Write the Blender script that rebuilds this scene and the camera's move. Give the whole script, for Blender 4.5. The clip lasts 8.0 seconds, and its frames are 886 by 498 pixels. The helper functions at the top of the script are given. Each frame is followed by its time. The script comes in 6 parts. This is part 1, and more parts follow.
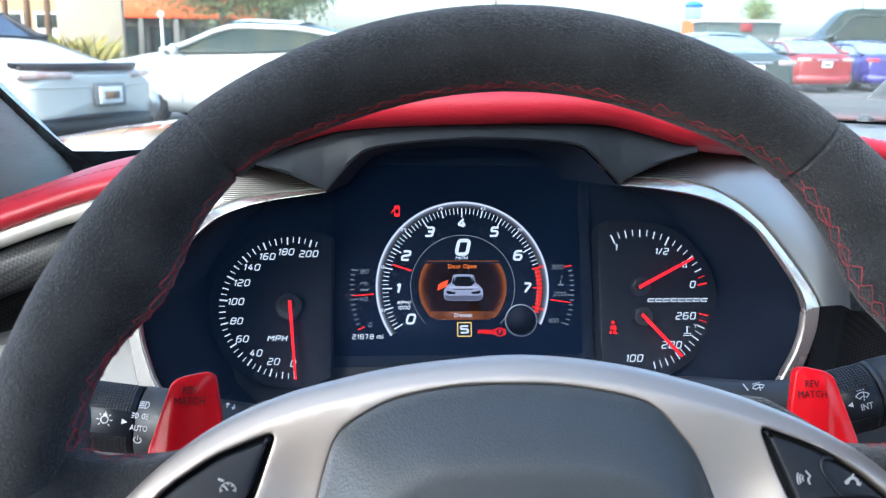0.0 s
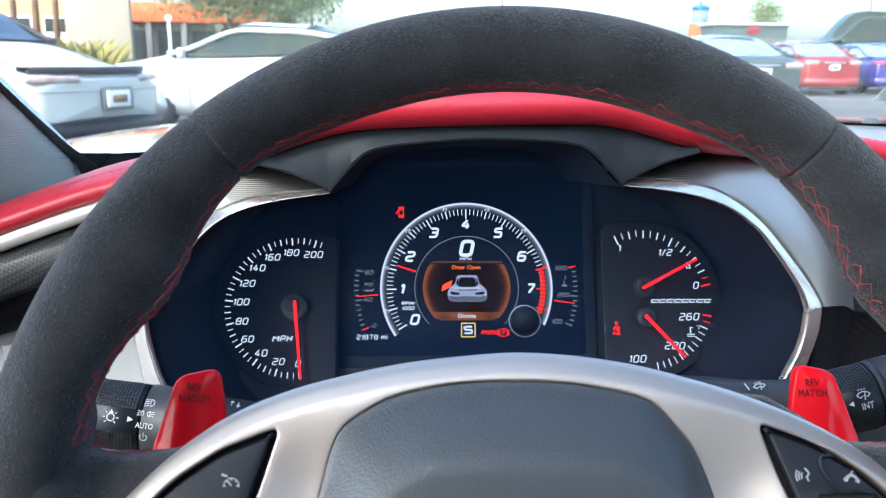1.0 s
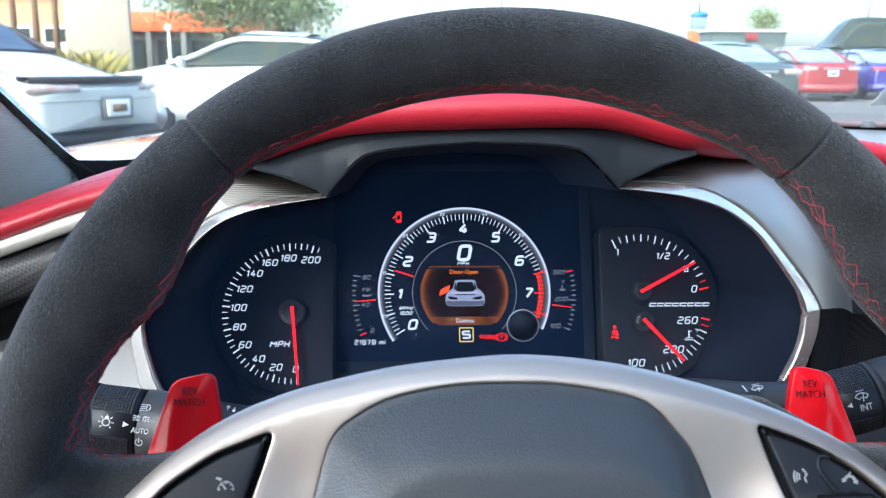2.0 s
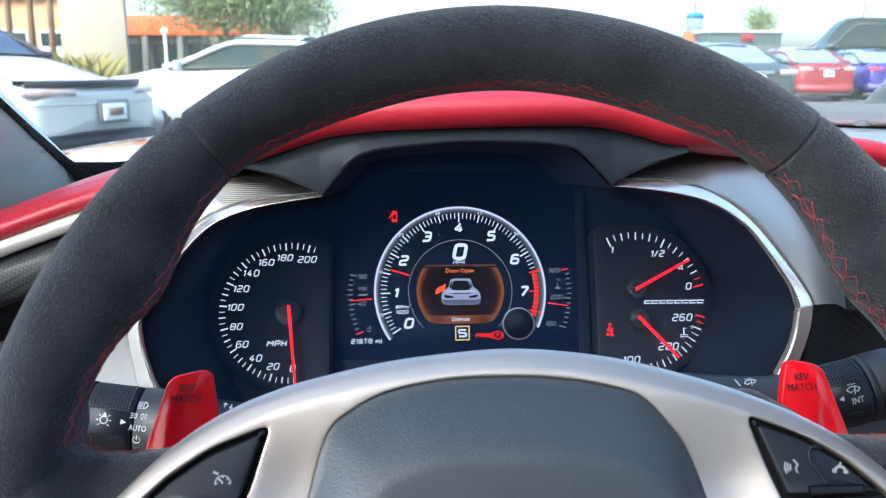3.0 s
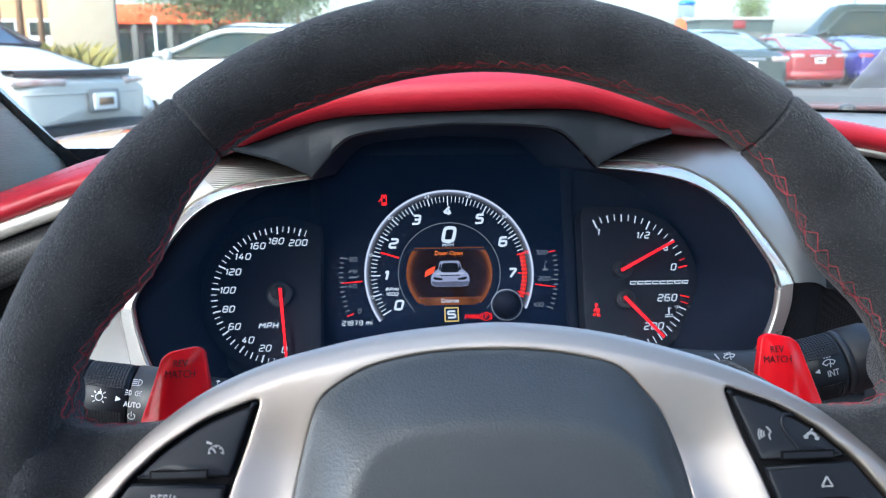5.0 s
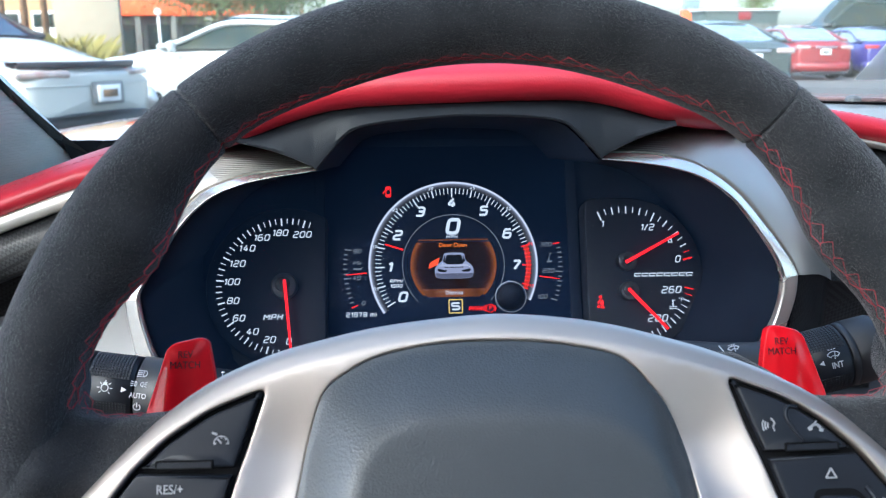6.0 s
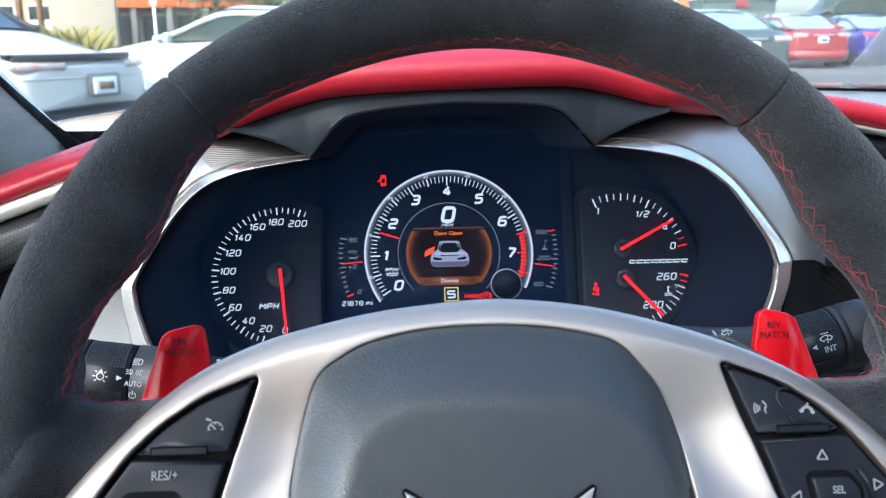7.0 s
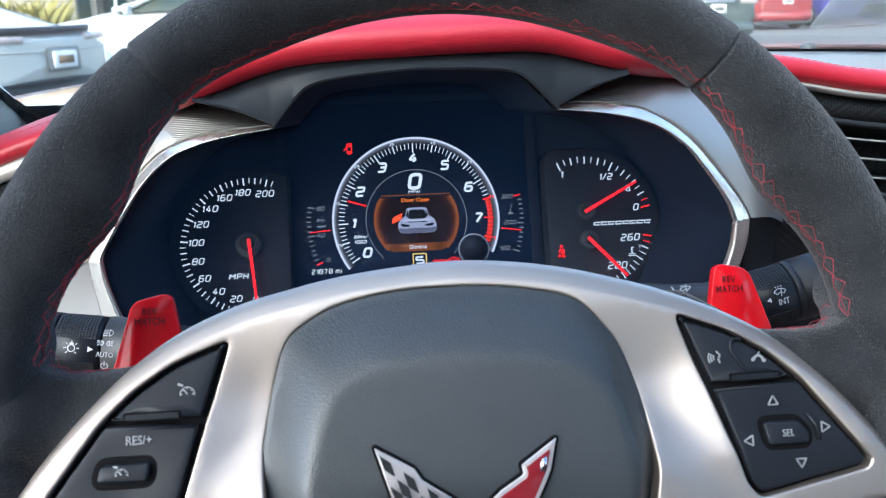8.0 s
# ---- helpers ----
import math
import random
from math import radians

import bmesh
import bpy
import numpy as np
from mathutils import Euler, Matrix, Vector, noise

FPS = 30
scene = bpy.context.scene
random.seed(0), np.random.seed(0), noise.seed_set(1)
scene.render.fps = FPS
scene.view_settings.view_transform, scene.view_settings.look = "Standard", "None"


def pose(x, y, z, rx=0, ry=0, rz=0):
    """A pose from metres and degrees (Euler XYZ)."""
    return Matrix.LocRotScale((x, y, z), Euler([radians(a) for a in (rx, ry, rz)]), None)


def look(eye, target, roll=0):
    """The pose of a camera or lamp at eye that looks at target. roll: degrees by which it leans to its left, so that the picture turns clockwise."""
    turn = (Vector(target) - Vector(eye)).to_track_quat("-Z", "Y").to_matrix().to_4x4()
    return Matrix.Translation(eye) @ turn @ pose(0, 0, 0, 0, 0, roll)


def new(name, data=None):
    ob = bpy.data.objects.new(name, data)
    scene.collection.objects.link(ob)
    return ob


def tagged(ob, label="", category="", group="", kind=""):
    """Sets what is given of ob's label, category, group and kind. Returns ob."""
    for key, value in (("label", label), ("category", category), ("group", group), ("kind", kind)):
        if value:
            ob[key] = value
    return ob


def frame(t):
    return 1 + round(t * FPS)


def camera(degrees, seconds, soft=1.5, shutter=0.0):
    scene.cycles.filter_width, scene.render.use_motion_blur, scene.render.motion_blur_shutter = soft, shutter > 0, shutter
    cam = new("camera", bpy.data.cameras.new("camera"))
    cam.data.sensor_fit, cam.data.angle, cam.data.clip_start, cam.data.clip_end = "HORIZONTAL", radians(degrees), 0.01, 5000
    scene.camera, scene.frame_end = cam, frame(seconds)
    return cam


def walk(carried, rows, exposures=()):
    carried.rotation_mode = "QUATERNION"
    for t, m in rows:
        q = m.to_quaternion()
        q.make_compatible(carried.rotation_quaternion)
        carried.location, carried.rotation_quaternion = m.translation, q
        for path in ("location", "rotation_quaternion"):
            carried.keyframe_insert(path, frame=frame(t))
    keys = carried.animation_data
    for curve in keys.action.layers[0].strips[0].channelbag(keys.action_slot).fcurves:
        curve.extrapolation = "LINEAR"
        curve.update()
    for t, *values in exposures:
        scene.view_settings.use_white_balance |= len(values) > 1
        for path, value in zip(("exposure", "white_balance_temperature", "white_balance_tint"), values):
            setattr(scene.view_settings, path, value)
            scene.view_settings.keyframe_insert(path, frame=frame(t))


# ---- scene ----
from mathutils import geometry

cam = camera(56.8, 8.0, soft=1.1)
cam.data.dof.use_dof = True
cam.data.dof.focus_distance = 0.44
cam.data.dof.aperture_fstop = 21.0
PATH = [
    (0.0, -0.04, 0.0, 1.05, 76.334, -0.736, -3.123),
    (0.5, -0.0385, -0.0028, 1.0501, 76.284, -0.656, -2.897),
    (1.0, -0.0384, -0.0033, 1.0492, 76.551, -0.652, -2.672),
    (1.5, -0.0376, -0.003, 1.048, 76.869, -0.518, -2.673),
    (3.0, -0.0355, -0.0065, 1.0455, 77.236, -0.092, -2.972),
    (3.5, -0.0356, -0.0098, 1.0449, 77.172, 0.025, -3.211),
    (4.0, -0.0346, -0.0115, 1.0449, 76.988, 0.08, -3.448),
    (4.5, -0.0332, -0.0156, 1.0437, 76.739, 0.129, -3.573),
    (6.0, -0.0335, -0.0161, 1.0431, 75.899, 0.137, -3.257),
    (6.5, -0.0325, -0.0158, 1.0446, 75.68, 0.232, -3.157),
    (7.0, -0.0315, -0.0173, 1.0415, 75.251, 0.46, -3.459),
    (7.5, -0.031, -0.0192, 1.0421, 74.371, 0.842, -4.334),
    (8.0, -0.0288, -0.0248, 1.0412, 73.058, 1.288, -5.709),
]
walk(cam, [(t, pose(x, y, z, rx, ry, rz)) for t, x, y, z, rx, ry, rz in PATH], [(0.0, 2.71, 5550, 2), (1.5, 2.70, 5550, 2), (4.0, 2.59, 5550, 2), (6.5, 2.58, 5550, 2), (8.0, 2.60, 5550, 2)])

# ---- light: a bright hazy sky and a soft sun ----
SUN_ELEVATION, SUN_TURN = radians(42), radians(222)
world = bpy.data.worlds.new("sky")
scene.world = world
world.use_nodes = True
wn = world.node_tree.nodes
sky = wn.new("ShaderNodeTexSky")
sky.sky_type, sky.sun_disc = "NISHITA", False
sky.sun_elevation, sky.sun_rotation = SUN_ELEVATION, SUN_TURN
sky.air_density, sky.dust_density, sky.ozone_density = 1.0, 3.8, 1.1
wn["Background"].inputs[1].default_value = 0.15
world.node_tree.links.new(sky.outputs[0], wn["Background"].inputs[0])
sun = new("sun", bpy.data.lights.new("sun", "SUN"))
sun.data.energy, sun.data.angle, sun.data.color = 0.6, radians(25), (1.0, 0.98, 0.95)
sun.matrix_world = look((0, 0, 0), (-math.sin(SUN_TURN) * math.cos(SUN_ELEVATION), -math.cos(SUN_TURN) * math.cos(SUN_ELEVATION), -math.sin(SUN_ELEVATION)))


# ---- materials ----
def material(name, base, rough=0.5, metal=0.0, tint=None, mix_scale=8.0, bump=0.0, bump_scale=400.0, kind="noise", fine=0.0, fine_scale=2000.0,
             coat=0.0, sheen=0.0, spec=0.5, stretch=(1, 1, 1), rough_var=0.08):
    """A painted, plastic, leather or metal surface: a broad variation of tone, a relief and a finer grain."""
    m = bpy.data.materials.new(name)
    m.use_nodes = True
    n, link = m.node_tree.nodes, m.node_tree.links.new
    b = n["Principled BSDF"]
    b.inputs["Metallic"].default_value = metal
    b.inputs["Coat Weight"].default_value = coat
    b.inputs["Coat Roughness"].default_value = 0.06
    b.inputs["Sheen Weight"].default_value = sheen
    b.inputs["Sheen Roughness"].default_value = 0.4
    b.inputs["Specular IOR Level"].default_value = spec
    co = n.new("ShaderNodeTexCoord")
    mp = n.new("ShaderNodeMapping")
    mp.inputs["Scale"].default_value = stretch
    link(co.outputs["Object"], mp.inputs[0])
    nz = n.new("ShaderNodeTexNoise")
    nz.inputs["Scale"].default_value = mix_scale
    nz.inputs["Detail"].default_value = 6
    link(mp.outputs[0], nz.inputs[0])
    ramp = n.new("ShaderNodeValToRGB")
    other = tint or tuple(c * 0.8 for c in base)
    ramp.color_ramp.elements[0].position, ramp.color_ramp.elements[1].position = 0.3, 0.7
    ramp.color_ramp.elements[0].color = (*base, 1)
    ramp.color_ramp.elements[1].color = (*other, 1)
    link(nz.outputs[0], ramp.inputs[0])
    link(ramp.outputs[0], b.inputs["Base Color"])
    rr = n.new("ShaderNodeMapRange")
    rr.inputs[3].default_value, rr.inputs[4].default_value = max(0.02, rough - rough_var), min(1.0, rough + rough_var)
    link(nz.outputs[0], rr.inputs[0])
    link(rr.outputs[0], b.inputs["Roughness"])
    normal = None
    for strength, scale, which in ((bump, bump_scale, kind), (fine, fine_scale, "noise")):
        if strength <= 0:
            continue
        if which == "cells":
            t = n.new("ShaderNodeTexVoronoi")
            t.feature = "SMOOTH_F1"
            t.inputs["Smoothness"].default_value = 0.4
        elif which == "grain":
            t = n.new("ShaderNodeTexNoise")
            t.inputs["Detail"].default_value = 1
            t.inputs["Distortion"].default_value = 0.8
        elif which == "waves":
            t = n.new("ShaderNodeTexWave")
            t.inputs["Distortion"].default_value = 0.6
            t.bands_direction = "Z" if name == "pillar_fabric" else "Y"
        else:
            t = n.new("ShaderNodeTexNoise")
            t.inputs["Detail"].default_value = 4
        t.inputs["Scale"].default_value = scale
        link(mp.outputs[0], t.inputs[0])
        bp = n.new("ShaderNodeBump")
        bp.inputs["Strength"].default_value = strength
        bp.inputs["Distance"].default_value = (1.2 if which == "grain" else 0.4) / scale
        link(t.outputs[0], bp.inputs["Height"])
        if normal:
            link(normal, bp.inputs["Normal"])
        normal = bp.outputs[0]
    if normal:
        link(normal, b.inputs["Normal"])
    return m


LIT = 0.46


def glow(name, color, strength, gloss=0.3):
    """A lit marking, needle or display element."""
    m = bpy.data.materials.new(name)
    m.use_nodes = True
    b = m.node_tree.nodes["Principled BSDF"]
    b.inputs["Base Color"].default_value = (*[c * 0.02 for c in color], 1)
    b.inputs["Roughness"].default_value = gloss
    b.inputs["Specular IOR Level"].default_value = 0.12
    b.inputs["Emission Color"].default_value = (*color, 1)
    b.inputs["Emission Strength"].default_value = strength * LIT
    return m


def pane_material(name, tone, gloss_ior=1.45, haze=0.0, haze_tone=(0.7, 0.7, 0.68)):
    m = bpy.data.materials.new(name)
    m.use_nodes = True
    n, link = m.node_tree.nodes, m.node_tree.links.new
    n.remove(n["Principled BSDF"])
    clear, shine, mix, fr = (n.new("ShaderNode" + k) for k in ("BsdfTransparent", "BsdfGlossy", "MixShader", "Fresnel"))
    clear.inputs[0].default_value = (*tone, 1)
    shine.inputs["Roughness"].default_value = 0.02
    fr.inputs[0].default_value = gloss_ior
    link(fr.outputs[0], mix.inputs[0])
    link(clear.outputs[0], mix.inputs[1])
    link(shine.outputs[0], mix.inputs[2])
    link(mix.outputs[0], n["Material Output"].inputs[0])
    if haze > 0:
        # a thin diffuse film: dust together with painted-in glare
        film, over = n.new("ShaderNodeBsdfDiffuse"), n.new("ShaderNodeMixShader")
        film.inputs[0].default_value = (*haze_tone, 1)
        over.inputs[0].default_value = haze
        link(mix.outputs[0], over.inputs[1])
        link(film.outputs[0], over.inputs[2])
        link(over.outputs[0], n["Material Output"].inputs[0])
    return m


SUEDE = material("suede", (0.020, 0.0210, 0.0240), 0.95, tint=(0.038, 0.0398, 0.0445), mix_scale=55, bump=1.0, bump_scale=1400, kind="grain", fine=1.0, fine_scale=2600, sheen=0.26, spec=0.15)
SEAM = material("seam_gap", (0.006, 0.006, 0.007), 0.95, spec=0.1)
THREAD = material("red_thread", (0.62, 0.060, 0.085), 0.7, tint=(0.22, 0.018, 0.030), mix_scale=120, bump=0.5, bump_scale=3000)
RED_LEATHER = material("red_leather", (0.40, 0.012, 0.026), 0.42, tint=(0.39, 0.010, 0.024), mix_scale=14, bump=0.22, bump_scale=900, kind="cells", fine=0.12, fine_scale=2600, spec=0.6)
PAD_LEATHER = material("grained_leather", (0.035, 0.040, 0.045), 0.42, tint=(0.030, 0.035, 0.040), mix_scale=60, bump=0.36, bump_scale=1250, kind="cells", fine=0.10, fine_scale=3600, spec=0.8)
SATIN = material("satin_silver", (0.59, 0.525, 0.470), 0.45, metal=0.92, tint=(0.57, 0.505, 0.450), mix_scale=12, bump=0.04, bump_scale=3000, rough_var=0.04)
TRIM = material("brushed_trim", (0.76, 0.73, 0.69), 0.27, metal=0.9, tint=(0.78, 0.735, 0.67), mix_scale=18, bump=0.04, bump_scale=2500, rough_var=0.04)
PALE_SIDE = material("pale_satin_plastic", (0.40, 0.40, 0.395), 0.42, metal=0.6, tint=(0.37, 0.37, 0.365), mix_scale=14, bump=0.05, bump_scale=2600)
POD_GREY = material("satin_grey_plastic", (0.37, 0.345, 0.31), 0.36, metal=0.8, tint=(0.36, 0.335, 0.30), mix_scale=14, bump=0.05, bump_scale=2600)
CHROME = material("chrome", (0.85, 0.85, 0.86), 0.08, metal=1.0)
BLACK = material("black_plastic", (0.014, 0.015, 0.018), 0.5, tint=(0.018, 0.019, 0.023), mix_scale=30, bump=0.2, bump_scale=2200)
BUTTON = material("button_plastic", (0.012, 0.014, 0.019), 0.42, tint=(0.015, 0.017, 0.023), mix_scale=30, bump=0.12, bump_scale=3000, spec=0.25)
VISOR = material("visor_plastic", (0.014, 0.017, 0.021), 0.46, tint=(0.017, 0.020, 0.025), mix_scale=20, bump=0.30, bump_scale=1600, kind="cells", spec=0.16)
TUNNEL = material("matte_black_tunnel", (0.012, 0.019, 0.036), 0.8, tint=(0.014, 0.021, 0.039), mix_scale=20, bump=0.2, bump_scale=2000, spec=0.25)
DIAL = material("dial_face", (0.019, 0.022, 0.031), 0.6, tint=(0.022, 0.025, 0.035), mix_scale=30, bump=0.1, bump_scale=2600, spec=0.3)
SPEEDO_FACE = material("speedometer_face", (0.013, 0.017, 0.028), 0.6, tint=(0.015, 0.019, 0.031), mix_scale=30, bump=0.1, bump_scale=2600, spec=0.3)
SCREEN = material("screen_glass", (0.006, 0.013, 0.036), 0.3, tint=(0.007, 0.015, 0.039), mix_scale=12, spec=0.15)
DASH = material("dash_grey", (0.15, 0.155, 0.155), 0.5, tint=(0.165, 0.17, 0.17), mix_scale=18, bump=0.4, bump_scale=900, kind="cells")
SENSOR_GREY = material("sensor_grey", (0.07, 0.075, 0.08), 0.5, tint=(0.08, 0.085, 0.09), mix_scale=40)
PADDLE = material("red_lacquer", (0.70, 0.004, 0.014), 0.28, tint=(0.66, 0.004, 0.012), mix_scale=12, spec=0.2, coat=0.15, bump=0.03, bump_scale=1500)
FABRIC = material("pillar_fabric", (0.60, 0.62, 0.56), 0.9, tint=(0.64, 0.66, 0.60), mix_scale=40, bump=0.3, bump_scale=130, kind="waves", fine=0.4, fine_scale=1800, sheen=0.2)
HUB = material("needle_hub_plastic", (0.040, 0.042, 0.048), 0.45, tint=(0.046, 0.048, 0.055), mix_scale=40)
WHITE_INK = glow("lit_white", (0.80, 0.83, 0.92), 0.32)
PRINT = material("white_print", (0.50, 0.51, 0.54), 0.5)
GREY_PRINT = material("grey_print", (0.34, 0.35, 0.37), 0.5)
DARK_PRINT = material("dark_print", (0.055, 0.004, 0.008), 0.5)
RED_INK = glow("lit_red", (1.0, 0.016, 0.018), 0.55)
NEEDLE = glow("lit_needle", (1.0, 0.010, 0.016), 0.75)
SCREEN_WHITE = glow("screen_white", (0.80, 0.83, 0.92), 0.36)
SCREEN_GREY = glow("screen_grey", (0.30, 0.32, 0.38), 0.25)
SCREEN_ORANGE = glow("screen_orange", (1.0, 0.22, 0.03), 0.40)
SCREEN_GLOW = glow("screen_amber_band", (0.75, 0.22, 0.07), 0.075)
SCREEN_LILAC = glow("screen_lilac", (0.42, 0.42, 0.58), 0.30)
SCREEN_DARK = glow("screen_dark", (0.02, 0.022, 0.03), 0.10)
SCREEN_YELLOW = glow("screen_yellow", (0.80, 0.55, 0.18), 0.35)


CARBON = material("carbon_weave", (0.008, 0.009, 0.010), 0.45, tint=(0.030, 0.032, 0.035), mix_scale=30, coat=0.05, spec=0.22)
nodes, link = CARBON.node_tree.nodes, CARBON.node_tree.links.new
weave = nodes.new("ShaderNodeTexChecker")
weave.inputs["Scale"].default_value = 470
weave.inputs[1].default_value, weave.inputs[2].default_value = (0.005, 0.005, 0.006, 1), (0.020, 0.021, 0.022, 1)
turned_map = nodes.new("ShaderNodeMapping")
turned_map.inputs["Rotation"].default_value = (radians(20), radians(30), radians(45))
link(nodes["Texture Coordinate"].outputs["Object"], turned_map.inputs[0])
link(turned_map.outputs[0], weave.inputs[0])
link(weave.outputs[0], nodes["Principled BSDF"].inputs["Base Color"])
RIBBED = material("ribbed_insert", (0.060, 0.061, 0.062), 0.40, metal=0.8, tint=(0.050, 0.051, 0.052), mix_scale=30, bump=1.0, bump_scale=320, kind="waves")
# the ribs and their dark tone fade out towards the wide end of the insert
nodes, link = RIBBED.node_tree.nodes, RIBBED.node_tree.links.new
split, size, fade = nodes.new("ShaderNodeSeparateXYZ"), nodes.new("ShaderNodeMath"), nodes.new("ShaderNodeMapRange")
size.operation = "ABSOLUTE"
shift = nodes.new("ShaderNodeMath")
shift.inputs[1].default_value = 0.011
fade.inputs[1].default_value, fade.inputs[2].default_value, fade.inputs[3].default_value, fade.inputs[4].default_value = 0.112, 0.142, 0.70, 0.0
link(nodes["Texture Coordinate"].outputs["Object"], split.inputs[0])
link(split.outputs[0], shift.inputs[0])
link(shift.outputs[0], size.inputs[0])
link(size.outputs[0], fade.inputs[0])
link(fade.outputs[0], nodes["Bump"].inputs["Strength"])
tones = nodes.new("ShaderNodeMix")
tones.data_type = "RGBA"
tones.inputs[6].default_value = (0.365, 0.34, 0.305, 1)
link(fade.outputs[0], tones.inputs[0])
link(nodes["Color Ramp"].outputs[0], tones.inputs[7])
link(tones.outputs[2], nodes["Principled BSDF"].inputs["Base Color"])


# ---- building blocks ----
def part(name, bm, material_, parent, label="", smooth=True):
    """Links a bmesh as one mesh object under a thing or a part."""
    data = bpy.data.meshes.new(name)
    bm.normal_update()
    bm.to_mesh(data)
    bm.free()
    if smooth and name not in ("lettering", "numeral", "minor_numeral", "speed_numeral", "odometer", "speed_symbol", "voice_symbol", "telephone_symbol", "arrow_mark", "lamp_symbol", "headlamp_symbol", "parking_lamp_symbol", "power_symbol", "wiper_symbol", "mist_mark", "turn_arrows"):
        data.shade_smooth()
    data.materials.append(material_)
    ob = new(name, data)
    ob.parent = parent
    if label:
        tagged(ob, label)
    return ob


def thing(name, at, label, category, group="", kind=""):
    ob = new(name)
    ob.empty_display_size = 0.05
    ob.matrix_world = at
    return tagged(ob, label, category, group, kind)


def solid(name, bm, material_, label, category="", kind="", at=None, group="", smooth=True):
    ob = part(name, bm, material_, None, smooth=smooth)
    if at is not None:
        ob.matrix_world = at
    return tagged(ob, label, category, group, kind)


def sharp(ob, degrees=35):
    """Keeps edges sharper than that angle crisp."""
    bm = bmesh.new()
    bm.from_mesh(ob.data)
    for e in bm.edges:
        if len(e.link_faces) == 2 and e.calc_face_angle(0) > radians(degrees):
            e.smooth = False
    bm.to_mesh(ob.data)
    bm.free()
    return ob


def curve2(points, closed=False, step=0.002):
    """A smooth line through 2D points, with a point about every step."""
    out, count = [], len(points)
    spans = count if closed else count - 1
    pick = lambda i: Vector(points[i % count]) if closed else Vector(points[max(0, min(count - 1, i))])
    for i in range(spans):
        a, b, c, d = (pick(i + k) for k in (-1, 0, 1, 2))
        n = max(1, int((c - b).length / step))
        for k in range(n):
            s = k / n
            out.append(0.5 * (2 * b + (c - a) * s + (2 * a - 5 * b + 4 * c - d) * s * s + (3 * b - a - 3 * c + d) * s ** 3))
    if not closed:
        out.append(pick(count - 1))
    return out


def polygon(points, step=0.002, radius=0.0):
    """A closed outline with straight sides, its corners rounded by a radius, with a point about every step."""
    rounded = []
    count = len(points)
    for i in range(count):
        a, b, c = (Vector(points[(i + k) % count]) for k in (-1, 0, 1))
        r = min(radius, (a - b).length * 0.45, (c - b).length * 0.45)
        if r <= 0:
            rounded.append(b)
            continue
        p, q = b + (a - b).normalized() * r, b + (c - b).normalized() * r
        for k in range(7):
            s = k / 6
            rounded.append(p * (1 - s) ** 2 + 2 * b * s * (1 - s) + q * s * s)
    out = []
    for i, p in enumerate(rounded):
        q = rounded[(i + 1) % len(rounded)]
        n = max(1, int((q - p).length / step))
        out += [p.lerp(q, k / n) for k in range(n)]
    return out


def area(loop):
    return 0.5 * sum(a.x * b.y - b.x * a.y for a, b in zip(loop, loop[1:] + loop[:1]))


def offset(loop, by):
    """The closed outline moved inwards by that much, a length or a function of the place."""
    sign = 1 if area(loop) > 0 else -1
    out = []
    for i, p in enumerate(loop):
        t = (loop[(i + 1) % len(loop)] - loop[i - 1])
        if t.length < 1e-9:
            out.append(p.copy())
            continue
        t.normalize()
        out.append(p + sign * (by(p) if callable(by) else by) * Vector((-t.y, t.x)))
    return out


def inside(p, loop):
    hit, x, y = False, p[0], p[1]
    for a, b in zip(loop, loop[1:] + loop[:1]):
        if (a.y > y) != (b.y > y) and x < (b.x - a.x) * (y - a.y) / (b.y - a.y) + a.x:
            hit = not hit
    return hit


def edge_distance(p, arrays):
    best = 1e9
    for a, b in arrays:
        d = b - a
        t = np.clip(((p - a) * d).sum(1) / np.maximum((d * d).sum(1), 1e-12), 0, 1)
        best = min(best, float(np.sqrt((((a + d * t[:, None]) - p) ** 2).sum(1).min())))
    return best


